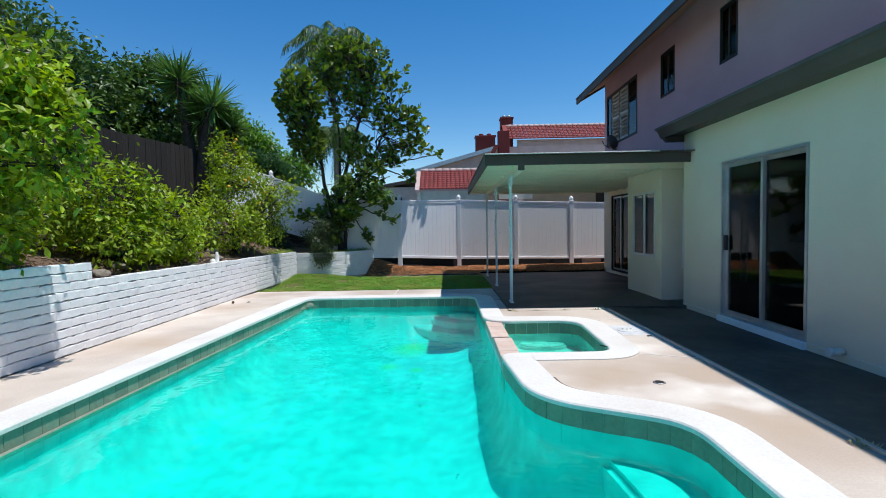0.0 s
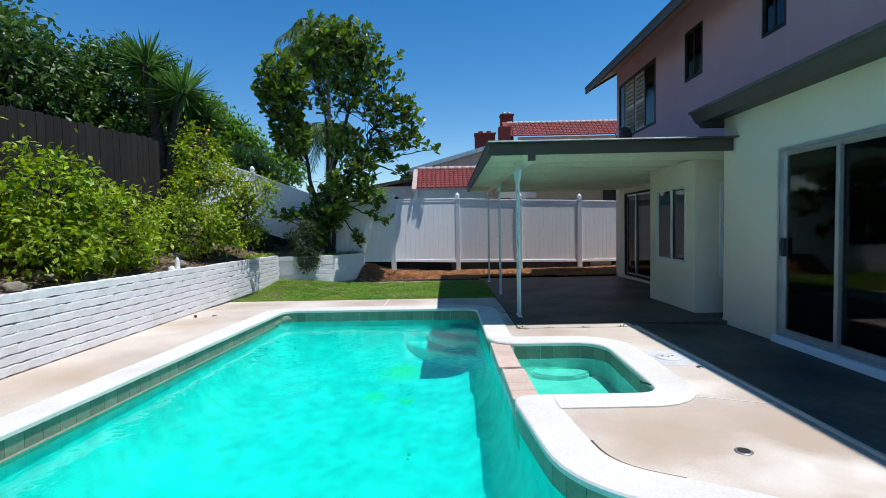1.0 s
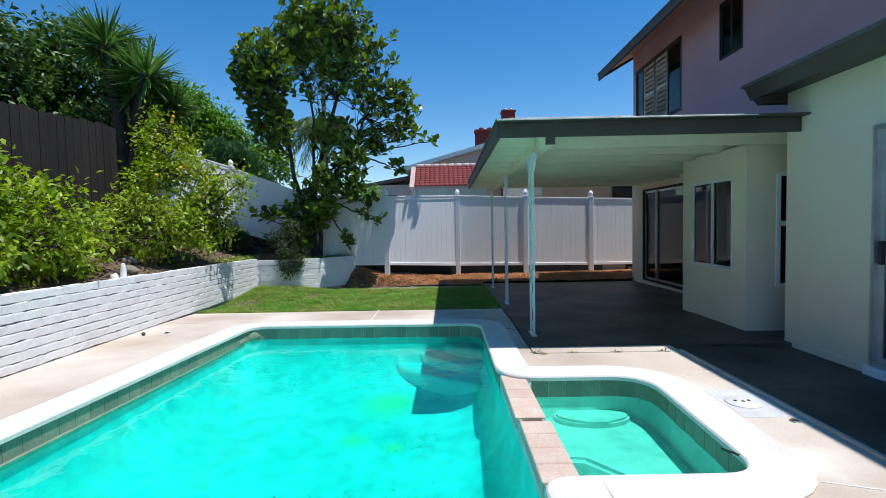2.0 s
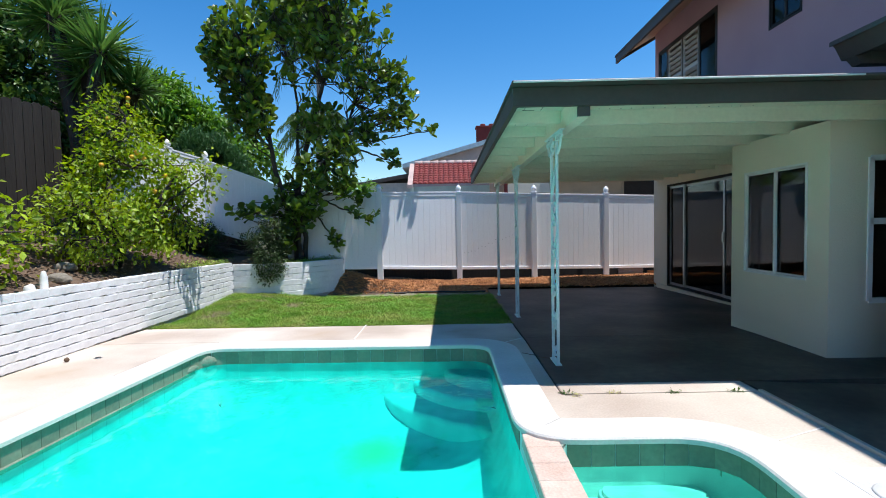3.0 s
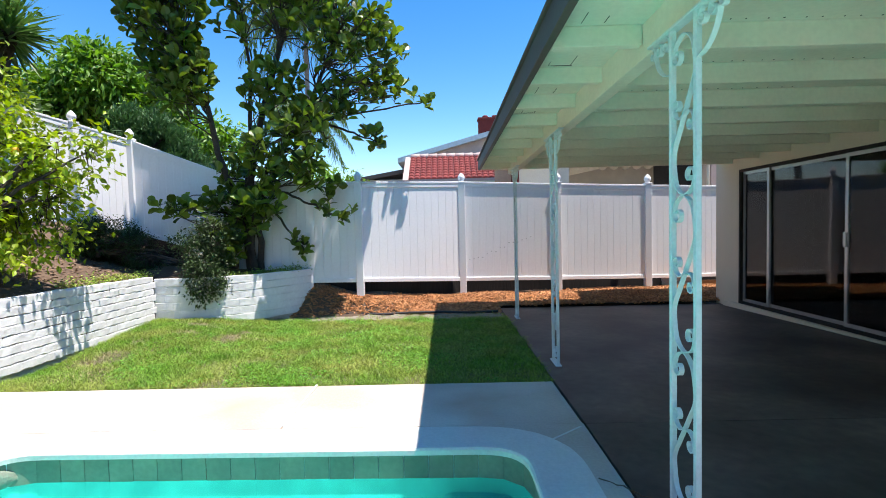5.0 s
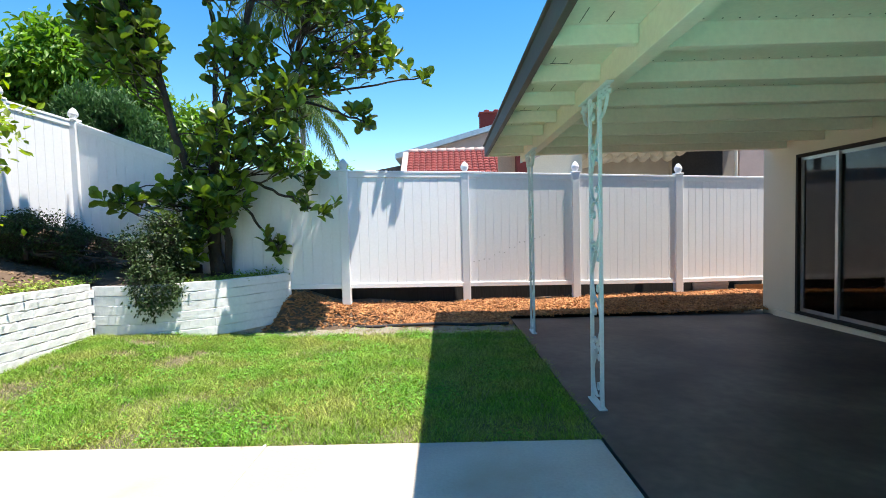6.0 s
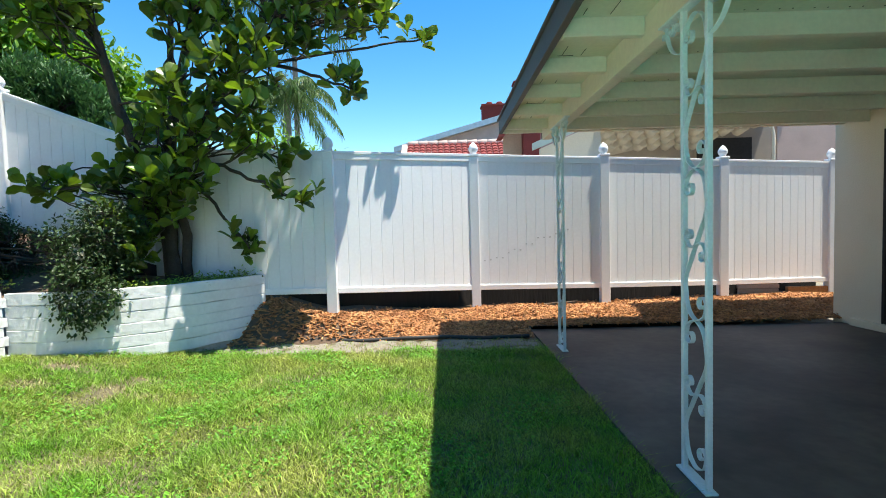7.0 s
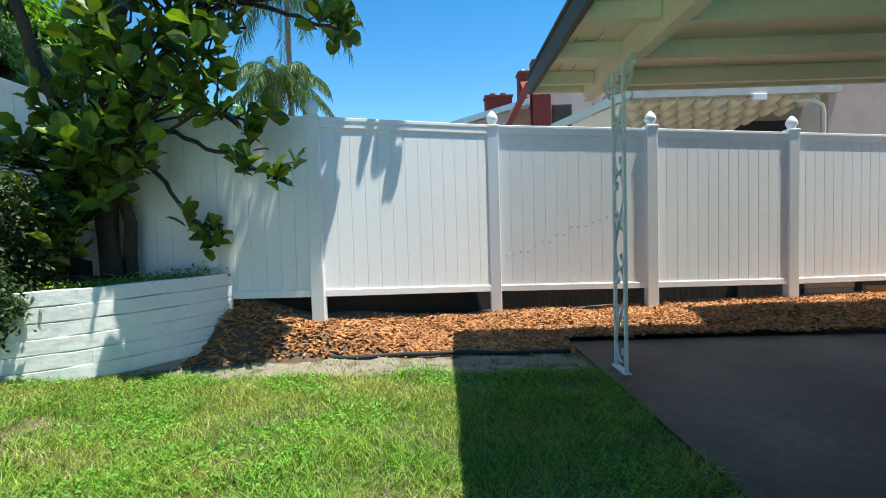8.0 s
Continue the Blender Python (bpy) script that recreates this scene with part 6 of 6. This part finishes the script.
def palm(base, top, fronds, length, seed, label):
    r = np.random.default_rng(seed)
    t = thing("palm_tree", base, label, "palm tree")
    b, c = Vector(base), Vector(top)
    wood = bmesh.new()
    n = 14
    tube(wood, [b.lerp(c, i / n) for i in range(n + 1)], [0.17 - 0.05 * i / n + 0.012 * (i % 2) for i in range(n + 1)], 10)
    part("trunk", wood, "palmbark", t)
    for f in range(fronds):
        a = f * 2.39996
        lift = 1.35 - 2.15 * (f / fronds)
        spine, at, ax, nn, L = [], [], [], [], []
        for i in range(13):
            u = i / 12
            reach = length * (u * math.cos(lift * 0.7) - 0.12 * u * u)
            h = length * (u * math.sin(lift) * 0.7 - 0.55 * u ** 2.2)
            spine.append(c + Vector((math.cos(a) * reach, math.sin(a) * reach, h + 0.15)))
        fr = bmesh.new()
        tube(fr, spine, [0.022 * (1 - 0.85 * i / 12) for i in range(13)], 4, False)
        fo = part("frond", fr, "yucca", t)
        for i in range(2, 13):
            d = (spine[i] - spine[i - 1]).normalized()
            s = d.cross(Vector((0, 0, 1))).normalized()
            for k in range(5):
                for sg in (-1, 1):
                    at.append(tuple(spine[i - 1].lerp(spine[i], k / 5)))
                    v = d * 0.55 + s * sg * 0.7 + Vector((0, 0, -0.55 + r.normal() * 0.2))
                    ax.append(tuple(v))
                    nn.append((r.normal() * 0.3, r.normal() * 0.3, 1))
                    L.append(length * 0.26 * (1.1 - 0.5 * abs(i / 12 - 0.45)))
        part_mesh("frond_blade", leaf_mesh("frond_blade", at, ax, nn, np.array(L), 0.012 * length, 0.35, 0.4), "darkleaf", fo)
    return t


palm((-7.7, 37.2, 0.0), (-7.7, 37.2, 14.9), 32, 4.4, 61, "tall queen palm far behind the fence")
palm((-5.8, 29.5, 0.0), (-5.8, 29.5, 6.7), 30, 2.5, 62, "short palm with drooping fronds behind the back fence")

# trees that close the far distance
far_r = np.random.default_rng(77)
for i in range(9):
    x = -46 + i * 7.5 + far_r.normal() * 1.5
    y = 62 + far_r.normal() * 4
    if -6 < x < 2:
        y += 12
    hgt = 4.2 + far_r.random() * 1.5
    bushy("far_tree", "hazy green tree in the far distance", (x, y, -0.4), [[(x, y, 1.5), (x, y, 2.5)]], [((x, y, hgt * 0.6), (3.2, 2.5, hgt * 0.42), 3), ((x + 2, y, hgt * 0.5), (2.5, 2, hgt * 0.35), 2)],
          230, 8, (0.5, 0.6), "darkleaf", 80 + i, spread=0.4, trunk_r=0.2, twig_r=0.03)

# ---- block walls ----


def block_meshes(count, length, height, depth, seed, rough=0.006, soft=0.010):
    """A few slightly irregular painted blocks, shared by all the block walls: length in y, height in z, face towards +x."""
    out = []
    r = np.random.default_rng(seed)
    for c in range(count):
        bm = bmesh.new()
        ny = 7
        front, back = [], []
        for k, (inz, inx) in enumerate(((0.0, soft), (0.12, 0.001), (0.90, 0.0), (1.0, soft * 0.4))):
            row = []
            for j in range(ny + 1):
                y = length * (j / ny - 0.5) + (-0.001 if j == 0 else 0.001 if j == ny else 0)
                edge = 0.003 if j in (0, ny) else 0
                z = height * inz + (0.010 if k == 0 else -0.001 if k == 3 else 0) + r.normal() * 0.0045
                row.append(bm.verts.new((-inx - edge + r.normal() * rough * 0.25, y, z)))
            front.append(row)
        for k in (0, 3):
            back.append([bm.verts.new((-depth, front[k][j].co.y, front[k][j].co.z)) for j in (0, ny)])
        for a, b in zip(front, front[1:]):
            for j in range(ny):
                bm.faces.new((a[j], a[j + 1], b[j + 1], b[j]))
        bm.faces.new(front[0][::-1] + [back[0][0], back[0][1]])
        bm.faces.new(front[3] + [back[1][1], back[1][0]])
        bm.faces.new([front[k][0] for k in range(4)] + [back[1][0], back[0][0]])
        bm.faces.new([front[k][ny] for k in (3, 2, 1, 0)] + [back[0][1], back[1][1]])
        bmesh.ops.recalc_face_normals(bm, faces=bm.faces[:])
        me = bpy.data.meshes.new("block")
        bm.to_mesh(me)
        bm.free()
        me.materials.append(M["block"])
        out.append(me)
    return out


WALL_X = -3.52


def wall_top(y):
    return 0.80 - 0.0105 * (y - 5.9)


core = bmesh.new()
hexa(core, [(-3.72, -3.6, -0.2), (-3.565, -3.6, -0.2), (-3.565, 13.68, -0.2), (-3.72, 13.68, -0.2), (-3.72, -3.6, 0.70), (-3.565, -3.6, 0.70), (-3.565, 13.68, wall_top(13.68) - 0.03), (-3.72, 13.68, wall_top(13.68) - 0.03)])
box(core, -3.72, -3.566, -3.6, 5.86, 0.6, wall_top(5.9) + 0.16)
block_wall = structure("wall_garden", core, "mortar", "white painted slump-block retaining wall", "garden wall")
LEN, ROWS_N = 0.405, 8
blocks = block_meshes(9, LEN, 0.10, 0.10, 5)
blk_r = np.random.default_rng(9)


def lay(me, x, y, z, h, parent, rz=0.0, ly=1.0):
    ob = new("block", me)
    ob.location = (x, y, z)
    ob.scale = (1, ly, h / 0.10)
    ob.rotation_euler = (0, 0, rz)
    ob.parent = parent
    return ob


for row in range(ROWS_N + 2):
    y = 2.9
    y += (row % 2) * LEN / 2
    stop = 13.68 if row < ROWS_N else 5.88
    while y < stop - 0.05:
        length = min(LEN, stop - y)
        mid_y = y + length / 2
        course = wall_top(mid_y) / ROWS_N if row < ROWS_N else 0.10
        z = course * row if row < ROWS_N else wall_top(mid_y) + 0.10 * (row - ROWS_N)
        lay(blocks[blk_r.integers(0, 9)], WALL_X + 0.003 * noise.noise((mid_y * 0.9, row * 3.1, 0)) + blk_r.normal() * 0.001, mid_y, z, course, block_wall, blk_r.normal() * 0.002, length / LEN)
        y += LEN

# curved planter
curve = [(-3.55, 13.69), (-3.2, 13.66), (-2.8, 13.78), (-2.42, 13.98), (-2.1, 14.28), (-1.87, 14.6), (-1.70, 14.88), (-1.60, 15.06)]


line = resample([tuple(p) for p in spline(curve, 8)], 0.1, False)
back_edge = [(p.x - 0.10, p.y + 0.16) for p in line]
core = bmesh.new()
lo = -0.25
for a, b, c, d in zip(line, line[1:], back_edge[1:], back_edge):
    hexa(core, [(a.x - 0.03, a.y + 0.045, lo), (b.x - 0.03, b.y + 0.045, lo), (*c, lo), (*d, lo), (a.x - 0.03, a.y + 0.045, 0.65), (b.x - 0.03, b.y + 0.045, 0.65), (*c, 0.65), (*d, 0.65)])
bmesh.ops.remove_doubles(core, verts=core.verts[:], dist=0.001)
planter = structure("wall_planter", core, "mortar", "curved white painted block planter wall", "planter")
soil = bmesh.new()
soil.faces.new([soil.verts.new((x + 0.02, y, 0.60)) for x, y in back_edge] + [soil.verts.new(p) for p in ((-2.7, 15.0, 0.56), (-4.55, 15.05, 1.05), (-4.2, 14.4, 0.85), (-3.66, 13.9, 0.62))])
structure("planter_soil", soil, "soil", "dark soil in the curved planter", "soil")
def curved_block(ia, ib, z0, z1, push):
    """One planter block that follows the curve."""
    bm = bmesh.new()
    rows = []
    for i in range(ia, ib + 1):
        p = line[i]
        d = (line[min(i + 1, len(line) - 1)] - line[max(i - 1, 0)]).normalized()
        n = Vector((d.y, -d.x))
        w = 0.006 * noise.noise((p.x * 4.3, p.y * 4.3, round(z0 * 9)))
        rows.append([bm.verts.new((p.x + n.x * o, p.y + n.y * o, z)) for o, z in ((-0.06, z0 + w), (push - 0.002, z0 + 0.002 + w), (push + w, z0 + 0.009 + w), (push, z1 - 0.006 + w), (push - 0.003, z1 - 0.001 + w), (-0.06, z1 - 0.001 + w))])
    for a, b in zip(rows, rows[1:]):
        for j in range(6):
            bm.faces.new((a[j], b[j], b[(j + 1) % 6], a[(j + 1) % 6]))
    bm.faces.new(rows[0])
    bm.faces.new(rows[-1][::-1])
    bmesh.ops.recalc_face_normals(bm, faces=bm.faces[:])
    return bm


for row in range(6):
    cuts = [0] + list(range(2 if row % 2 else 4, len(line) - 2, 4)) + [len(line) - 1]
    for a, b in zip(cuts, cuts[1:]):
        part("block", curved_block(a, b, -0.03 + row * 0.117, 0.087 + row * 0.117, blk_r.normal() * 0.0013), "block", planter)

# ---- spill bricks of the spa ----
for y0, y1, xc, n in ((6.17, 7.17, 1.315, 5), (5.27, 6.10, 1.335, 4)):
    for i in range(n):
        a, b = y0 + (y1 - y0) * i / n, y0 + (y1 - y0) * (i + 1) / n
        part("brick", boxed(xc - 0.11, xc + 0.11, a + 0.002, b - 0.002, -0.105, -0.020 + 0.002 * (i % 2), 0.006), "brick", spa)

# ---- pool tiles ----


def tile_ring(outline, parent, top, height, pitch, inside, skip=None):
    pts = resample(outline, pitch)
    k = len(pts)
    me = bpy.data.meshes.new("tile")
    bm = box(bmesh.new(), -0.008, 0.0, -pitch / 2 + 0.0018, pitch / 2 - 0.0018, -height, 0, 0.001)
    bm.to_mesh(me)
    bm.free()
    me.materials.append(M["tile"])
    made = 0
    for i in range(k):
        a, b = pts[i], pts[(i + 1) % k]
        m = (a + b) / 2
        if m.y < 2.2 or (skip and skip(m.x, m.y)):
            continue
        d = b - a
        ob = new("tile", me)
        ob.location = (m.x - parent.location.x + d.normalized().y * -inside, m.y - parent.location.y + d.normalized().x * inside, top - parent.location.z + blk_r.normal() * 0.001)
        ob.rotation_euler = (0, 0, math.atan2(d.y, d.x) - math.pi / 2)
        ob.parent = parent
        made += 1


tile_ring(POOL, pool, -0.036, 0.148, 0.152, -0.001, lambda x, y: x > 1.0 and 5.2 < y < 7.22)
tile_ring(SPA, spa, -0.036, 0.15, 0.152, -0.001, lambda x, y: x < 1.46)

# ---- grass and mulch ----


def grass_patch(name, n, x0, x1, y0, y1, height, width, material, seed, keep, zf):
    r = np.random.default_rng(seed)
    x = x0 + (x1 - x0) * r.random(n)
    y = y0 + (y1 - y0) * r.random(n)
    ok = np.array([keep(a, b, c) for a, b, c in zip(x, y, r.random(n))])
    x, y = x[ok], y[ok]
    k = len(x)
    z = np.array([zf(a, b) for a, b in zip(x, y)])
    a = r.random(k) * 2 * np.pi
    lean = r.normal(size=(k, 2)) * 0.8
    clump = np.array([noise.noise((a * 2.6, b * 2.6, 3.0)) for a, b in zip(x, y)])
    h = height * (0.5 + 0.8 * r.random(k)) * (1.0 + 0.75 * clump)
    w = width * (0.7 + 0.6 * r.random(k))
    b = np.stack([x, y, z - 0.005], 1)
    s = np.stack([np.cos(a), np.sin(a), np.zeros(k)], 1) * w[:, None] / 2
    mid = b + np.stack([lean[:, 0] * h * 0.35, lean[:, 1] * h * 0.35, h * 0.6], 1)
    tip = b + np.stack([lean[:, 0] * h, lean[:, 1] * h, h], 1)
    v = np.stack([b - s, b + s, mid + s * 0.8, mid - s * 0.8, tip], 1).reshape(-1, 3)
    f = (np.arange(k)[:, None, None] * 5 + np.array([(0, 1, 2), (0, 2, 3), (3, 2, 4)])[None]).reshape(-1, 3)
    me = bpy.data.meshes.new(name)
    me.from_pydata(v.tolist(), [], f.tolist())
    me.materials.append(M[material])
    return new(name, me)


def bare(x, y):
    """Thin, dry places of the lawn, mostly towards the wall and the far edge."""
    v = noise.noise((x * 1.1, y * 1.1, 4.0)) + 0.35 * noise.noise((x * 3.1, y * 3.1, 7.0))
    for cx, cy, rx, ry in ((-2.5, 13.35, 0.35, 0.16), (-2.1, 13.0, 0.22, 0.3), (-2.65, 12.5, 0.4, 0.16), (-3.1, 12.0, 0.25, 0.4), (-2.84, 13.38, 0.25, 0.15), (-1.8, 12.12, 0.3, 0.12), (-1.65, 12.85, 0.25, 0.16), (-2.66, 12.92, 0.2, 0.14)):
        v += 0.85 * max(0.0, 1 - math.hypot((x - cx) / rx, (y - cy) / ry) * (0.8 + 0.5 * noise.noise((x * 5, y * 5, 1))))
    v -= 0.8 * max(0.0, min(1.0, x + 0.2))
    return v + 0.10 * max(0.0, -1.2 - x) + 0.55 * max(0.0, y - 14.0) - 0.30


def green_here(x, y, u):
    edge = 14.25 + 0.12 * noise.noise((x * 2, 0, 0))
    if y > edge and u > 0.05:
        return False
    return u > 1.7 * bare(x, y) - 0.06


g = grass_patch("grass", 190000, -3.5, 1.645, 10.82, 14.7, 0.046, 0.005, "grass", 91, green_here, lawn_z)
tagged(g, "green mown lawn grass with dry patches", "grass", kind="stuff")
g = grass_patch("dry_grass", 60000, -3.5, 1.645, 10.82, 14.6, 0.032, 0.006, "dry", 92, lambda x, y, u: u < 0.16 + 1.5 * max(0, bare(x, y) + 0.06), lawn_z)
tagged(g, "straw-coloured dry grass in the lawn", "grass", kind="stuff")


def clover(name, n, seed):
    """Low broad leaves in patches of the lawn."""
    r = np.random.default_rng(seed)
    x, y = -3.45 + 4.95 * r.random(n), 10.85 + 3.5 * r.random(n)
    v = np.array([noise.noise((a * 1.4, b * 1.4, 9.0)) + 0.5 * noise.noise((a * 4, b * 4, 2.0)) - 0.12 * max(0.0, a + 0.5) for a, b in zip(x, y)])
    keep = (v + 0.25 * (r.random(n) - 0.5) > 0.06) & np.array([bare(a, b) < 0.1 for a, b in zip(x, y)])
    x, y = x[keep], y[keep]
    k = len(x)
    z = np.array([lawn_z(a, b) for a, b in zip(x, y)]) + 0.012 + 0.035 * r.random(k)
    d = rng_dirs(r, k) * np.array((1, 1, 0.35))
    me = leaf_mesh(name, np.stack([x, y, z], 1), d, rng_dirs(r, k) * 0.45 + np.array((0, 0, 1.0)), 0.014 + 0.018 * r.random(k), 0.015)
    me.materials.append(M["clover"])
    return tagged(new(name, me), "patches of low broad-leaved clover in the lawn", "clover", kind="stuff")


clover("clover", 40000, 96)


def chips(name, n, seed):
    r = np.random.default_rng(seed)
    x = -2.2 + 8.8 * r.random(n)
    y = 14.62 + 2.06 * r.random(n) ** 0.85
    keep = (x < 1.6) | (y > 15.215)
    keep &= y > 14.78 - 0.16 * np.clip((-1.0 - x) / 0.6, 0, 1)
    keep &= y < np.array([fence_y(a) for a in x]) + 0.12
    x, y = x[keep], y[keep]
    k = len(x)
    z = np.array([mulch_z(a, b) for a, b in zip(x, y)]) + r.random(k) * 0.022
    l, w, t = 0.018 + 0.03 * r.random(k), 0.007 + 0.012 * r.random(k), 0.003 + 0.004 * r.random(k)
    d = rng_dirs(r, k) * np.array((1, 1, 0.35))
    d /= np.linalg.norm(d, axis=1, keepdims=True)
    up = rng_dirs(r, k) * 0.5 + np.array((0, 0, 1.0))
    s = np.cross(d, up)
    s /= np.linalg.norm(s, axis=1, keepdims=True)
    u = np.cross(s, d)
    c = np.stack([x, y, z], 1)
    vs = []
    for a, b, e in ((-1, -1, -1), (1, -0.7, -1), (1, 0.7, -1), (-1, 1, -1), (-0.9, -0.8, 1), (1, -0.5, 1), (0.9, 0.7, 1), (-1, 0.8, 1)):
        vs.append(c + d * (a * l)[:, None] + s * (b * w)[:, None] + u * (e * t)[:, None])
    v = np.stack(vs, 1).reshape(-1, 3)
    f = np.array([(4, 5, 6, 7), (0, 1, 5, 4), (1, 2, 6, 5), (2, 3, 7, 6), (3, 0, 4, 7)])
    faces = (np.arange(k)[:, None, None] * 8 + f[None]).reshape(-1, 4)
    me = bpy.data.meshes.new(name)
    me.from_pydata(v.tolist(), [], faces.tolist())
    me.materials.append(M["chip"])
    return tagged(new(name, me), "orange-brown bark chips of the mulch bed", "mulch", kind="stuff")


chips("bark_mulch", 34000, 93)


def litter(name, n, seed):
    """Dry leaves and crumbs on the raised bed."""
    r = np.random.default_rng(seed)
    x = -5.6 + 1.95 * r.random(n)
    y = -1.0 + 15.0 * r.random(n)
    z = np.array([bed_z(a, b) for a, b in zip(x, y)]) + 0.012
    ax = rng_dirs(r, n) * np.array((1, 1, 0.3))
    me = leaf_mesh(name, np.stack([x, y, z], 1), ax, rng_dirs(r, n) * 0.4 + np.array((0, 0, 1.0)), 0.03 + 0.05 * r.random(n), 0.03)
    me.materials.append(M["litter"])
    return tagged(new(name, me), "dry brown leaf litter on the soil", "leaf litter", kind="stuff")


litter("leaf_litter", 9000, 94)


# ---- cracks, fallen leaves and ground cover ----


def dashes(outline, d, width, z, chance, seed):
    """A broken dark joint line along an outline."""
    r = np.random.default_rng(seed)
    pts = [(p.x, p.y) for p in resample(outline, 0.05)]
    a, b = offset(pts, d), offset(pts, d + width)
    bm = bmesh.new()
    k = len(pts)
    for i in range(k):
        j = (i + 1) % k
        if noise.noise((pts[i][0] * 1.6, pts[i][1] * 1.6, seed)) > chance or pts[i][1] < 1 or pts[i][0] > -0.5 and not (pts[i][0] > 1.1 and 3.55 < pts[i][1] < 5.1):
            continue
        hexa(bm, [(*a[i], z - 0.01), (*a[j], z - 0.01), (*b[j], z - 0.01), (*b[i], z - 0.01), (*a[i], z), (*a[j], z), (*b[j], z), (*b[i], z)])
    return bm


crack = structure("joint_crack", dashes(UNION, 0.283, 0.022, 0.004, -0.06, 3), "soil", "dark broken joint along the pool coping", "crack")
patch = structure("pavement_patch", boxed(2.78, 3.14, 6.05, 6.62, -0.05, 0.003, 0.002), "mortar", "grey cement patch round the skimmer lid", "concrete patch")
for i, (x, y, z, s) in enumerate(((-0.95, 2.75, -1.10, 0.05), (-0.9, 2.45, -1.12, 0.05), (0.75, 4.6, -0.97, 0.04), (-0.2, 5.2, -0.94, 0.04), (-0.7, 6.6, -0.83, 0.035), (0.3, 6.1, -0.86, 0.05), (1.12, 8.55, -0.375, 0.05))):
    me = leaf_mesh("sunken_leaf", [(x, y, z + 0.012)], [(math.cos(i), math.sin(i), 0.05)], [(0.1, 0, 1)], s * 0.9, s * 0.6)
    me.materials.append(M["litter"])
    o = tagged(new("sunken_leaf", me), "small brown leaf lying on the pool floor", "leaf", "leaves in the pool")
for i, (x, y) in enumerate(((1.66, 7.86), (1.72, 7.83), (2.05, 7.86), (2.5, 7.85), (3.17, 3.02), (3.15, 3.08), (3.0, 7.85))):
    r = np.random.default_rng(500 + i)
    k = 22
    d = rng_dirs(r, k) * np.array((1, 1, 0.6)) + np.array((0, 0, 0.35))
    me = leaf_mesh("weed", np.tile((x, y, 0.004), (k, 1)) + r.normal(size=(k, 3)) * np.array((0.03, 0.012, 0.0)), d, rng_dirs(r, k) * 0.3 + np.array((0, 0, 1)), 0.035, 0.012)
    me.materials.append(M["dry"] if i % 3 else M["darkleaf"])
    tagged(new("weed", me), "dry tuft of weeds in a paving joint", "weed", "weeds in the paving joints")


def cover_leaves(name, n, line_pts, seed, material, label):
    r = np.random.default_rng(seed)
    at, ax = [], []
    for i in range(n):
        p = line_pts[r.integers(0, len(line_pts))]
        at.append((p[0] + r.normal() * 0.09, p[1] + abs(r.normal()) * 0.14 + 0.02, p[2] + abs(r.normal()) * 0.045))
        ax.append(rng_dirs(r, 1)[0] * np.array((1, 1, 0.5)) + np.array((0, 0, 0.3)))
    me = leaf_mesh(name, at, ax, rng_dirs(r, n) * 0.4 + np.array((0, 0, 1)), 0.03 + 0.03 * r.random(n), 0.02)
    me.materials.append(M[material])
    return tagged(new(name, me), label, "ground cover", kind="stuff")


edge_line = [(p.x - 0.08, p.y + 0.12, 0.62) for p in line[6:]]
cover_leaves("ground_cover", 2600, edge_line, 601, "grass", "low green ground cover in the planter")
cover_leaves("ground_cover", 1200, [(-3.75 - 0.3 * (i % 4) / 4, 12.2 + 0.05 * i, bed_z(-3.8, 12.2 + 0.05 * i) + 0.01) for i in range(34)], 602, "grass", "thin green ground cover at the end of the bed")


def debris(name, n, seed):
    """Specks of leaf and algae lying on the pool floor."""
    r = np.random.default_rng(seed)
    x = np.concatenate([-0.1 + 0.4 * r.normal(size=n // 2), 0.35 + 0.12 * r.normal(size=n - n // 2)])
    y = np.concatenate([6.9 + 0.8 * r.normal(size=n // 2), 7.5 + 0.15 * r.normal(size=n - n // 2)])
    keep = (x < 0.9) & (y < 8.2)
    x, y = x[keep], y[keep]
    z = -1.12 + 0.075 * (y - 3) + 0.012
    k = len(x)
    me = leaf_mesh(name, np.stack([x, y, z], 1), rng_dirs(r, k) * np.array((1, 1, 0.1)), np.tile((0.0, 0.05, 1.0), (k, 1)), 0.012 + 0.02 * r.random(k), 0.012)
    me.materials.append(M["grass"])
    return tagged(new(name, me), "green specks of algae and leaf on the pool floor", "debris", kind="stuff")


debris("pool_debris", 90, 95)
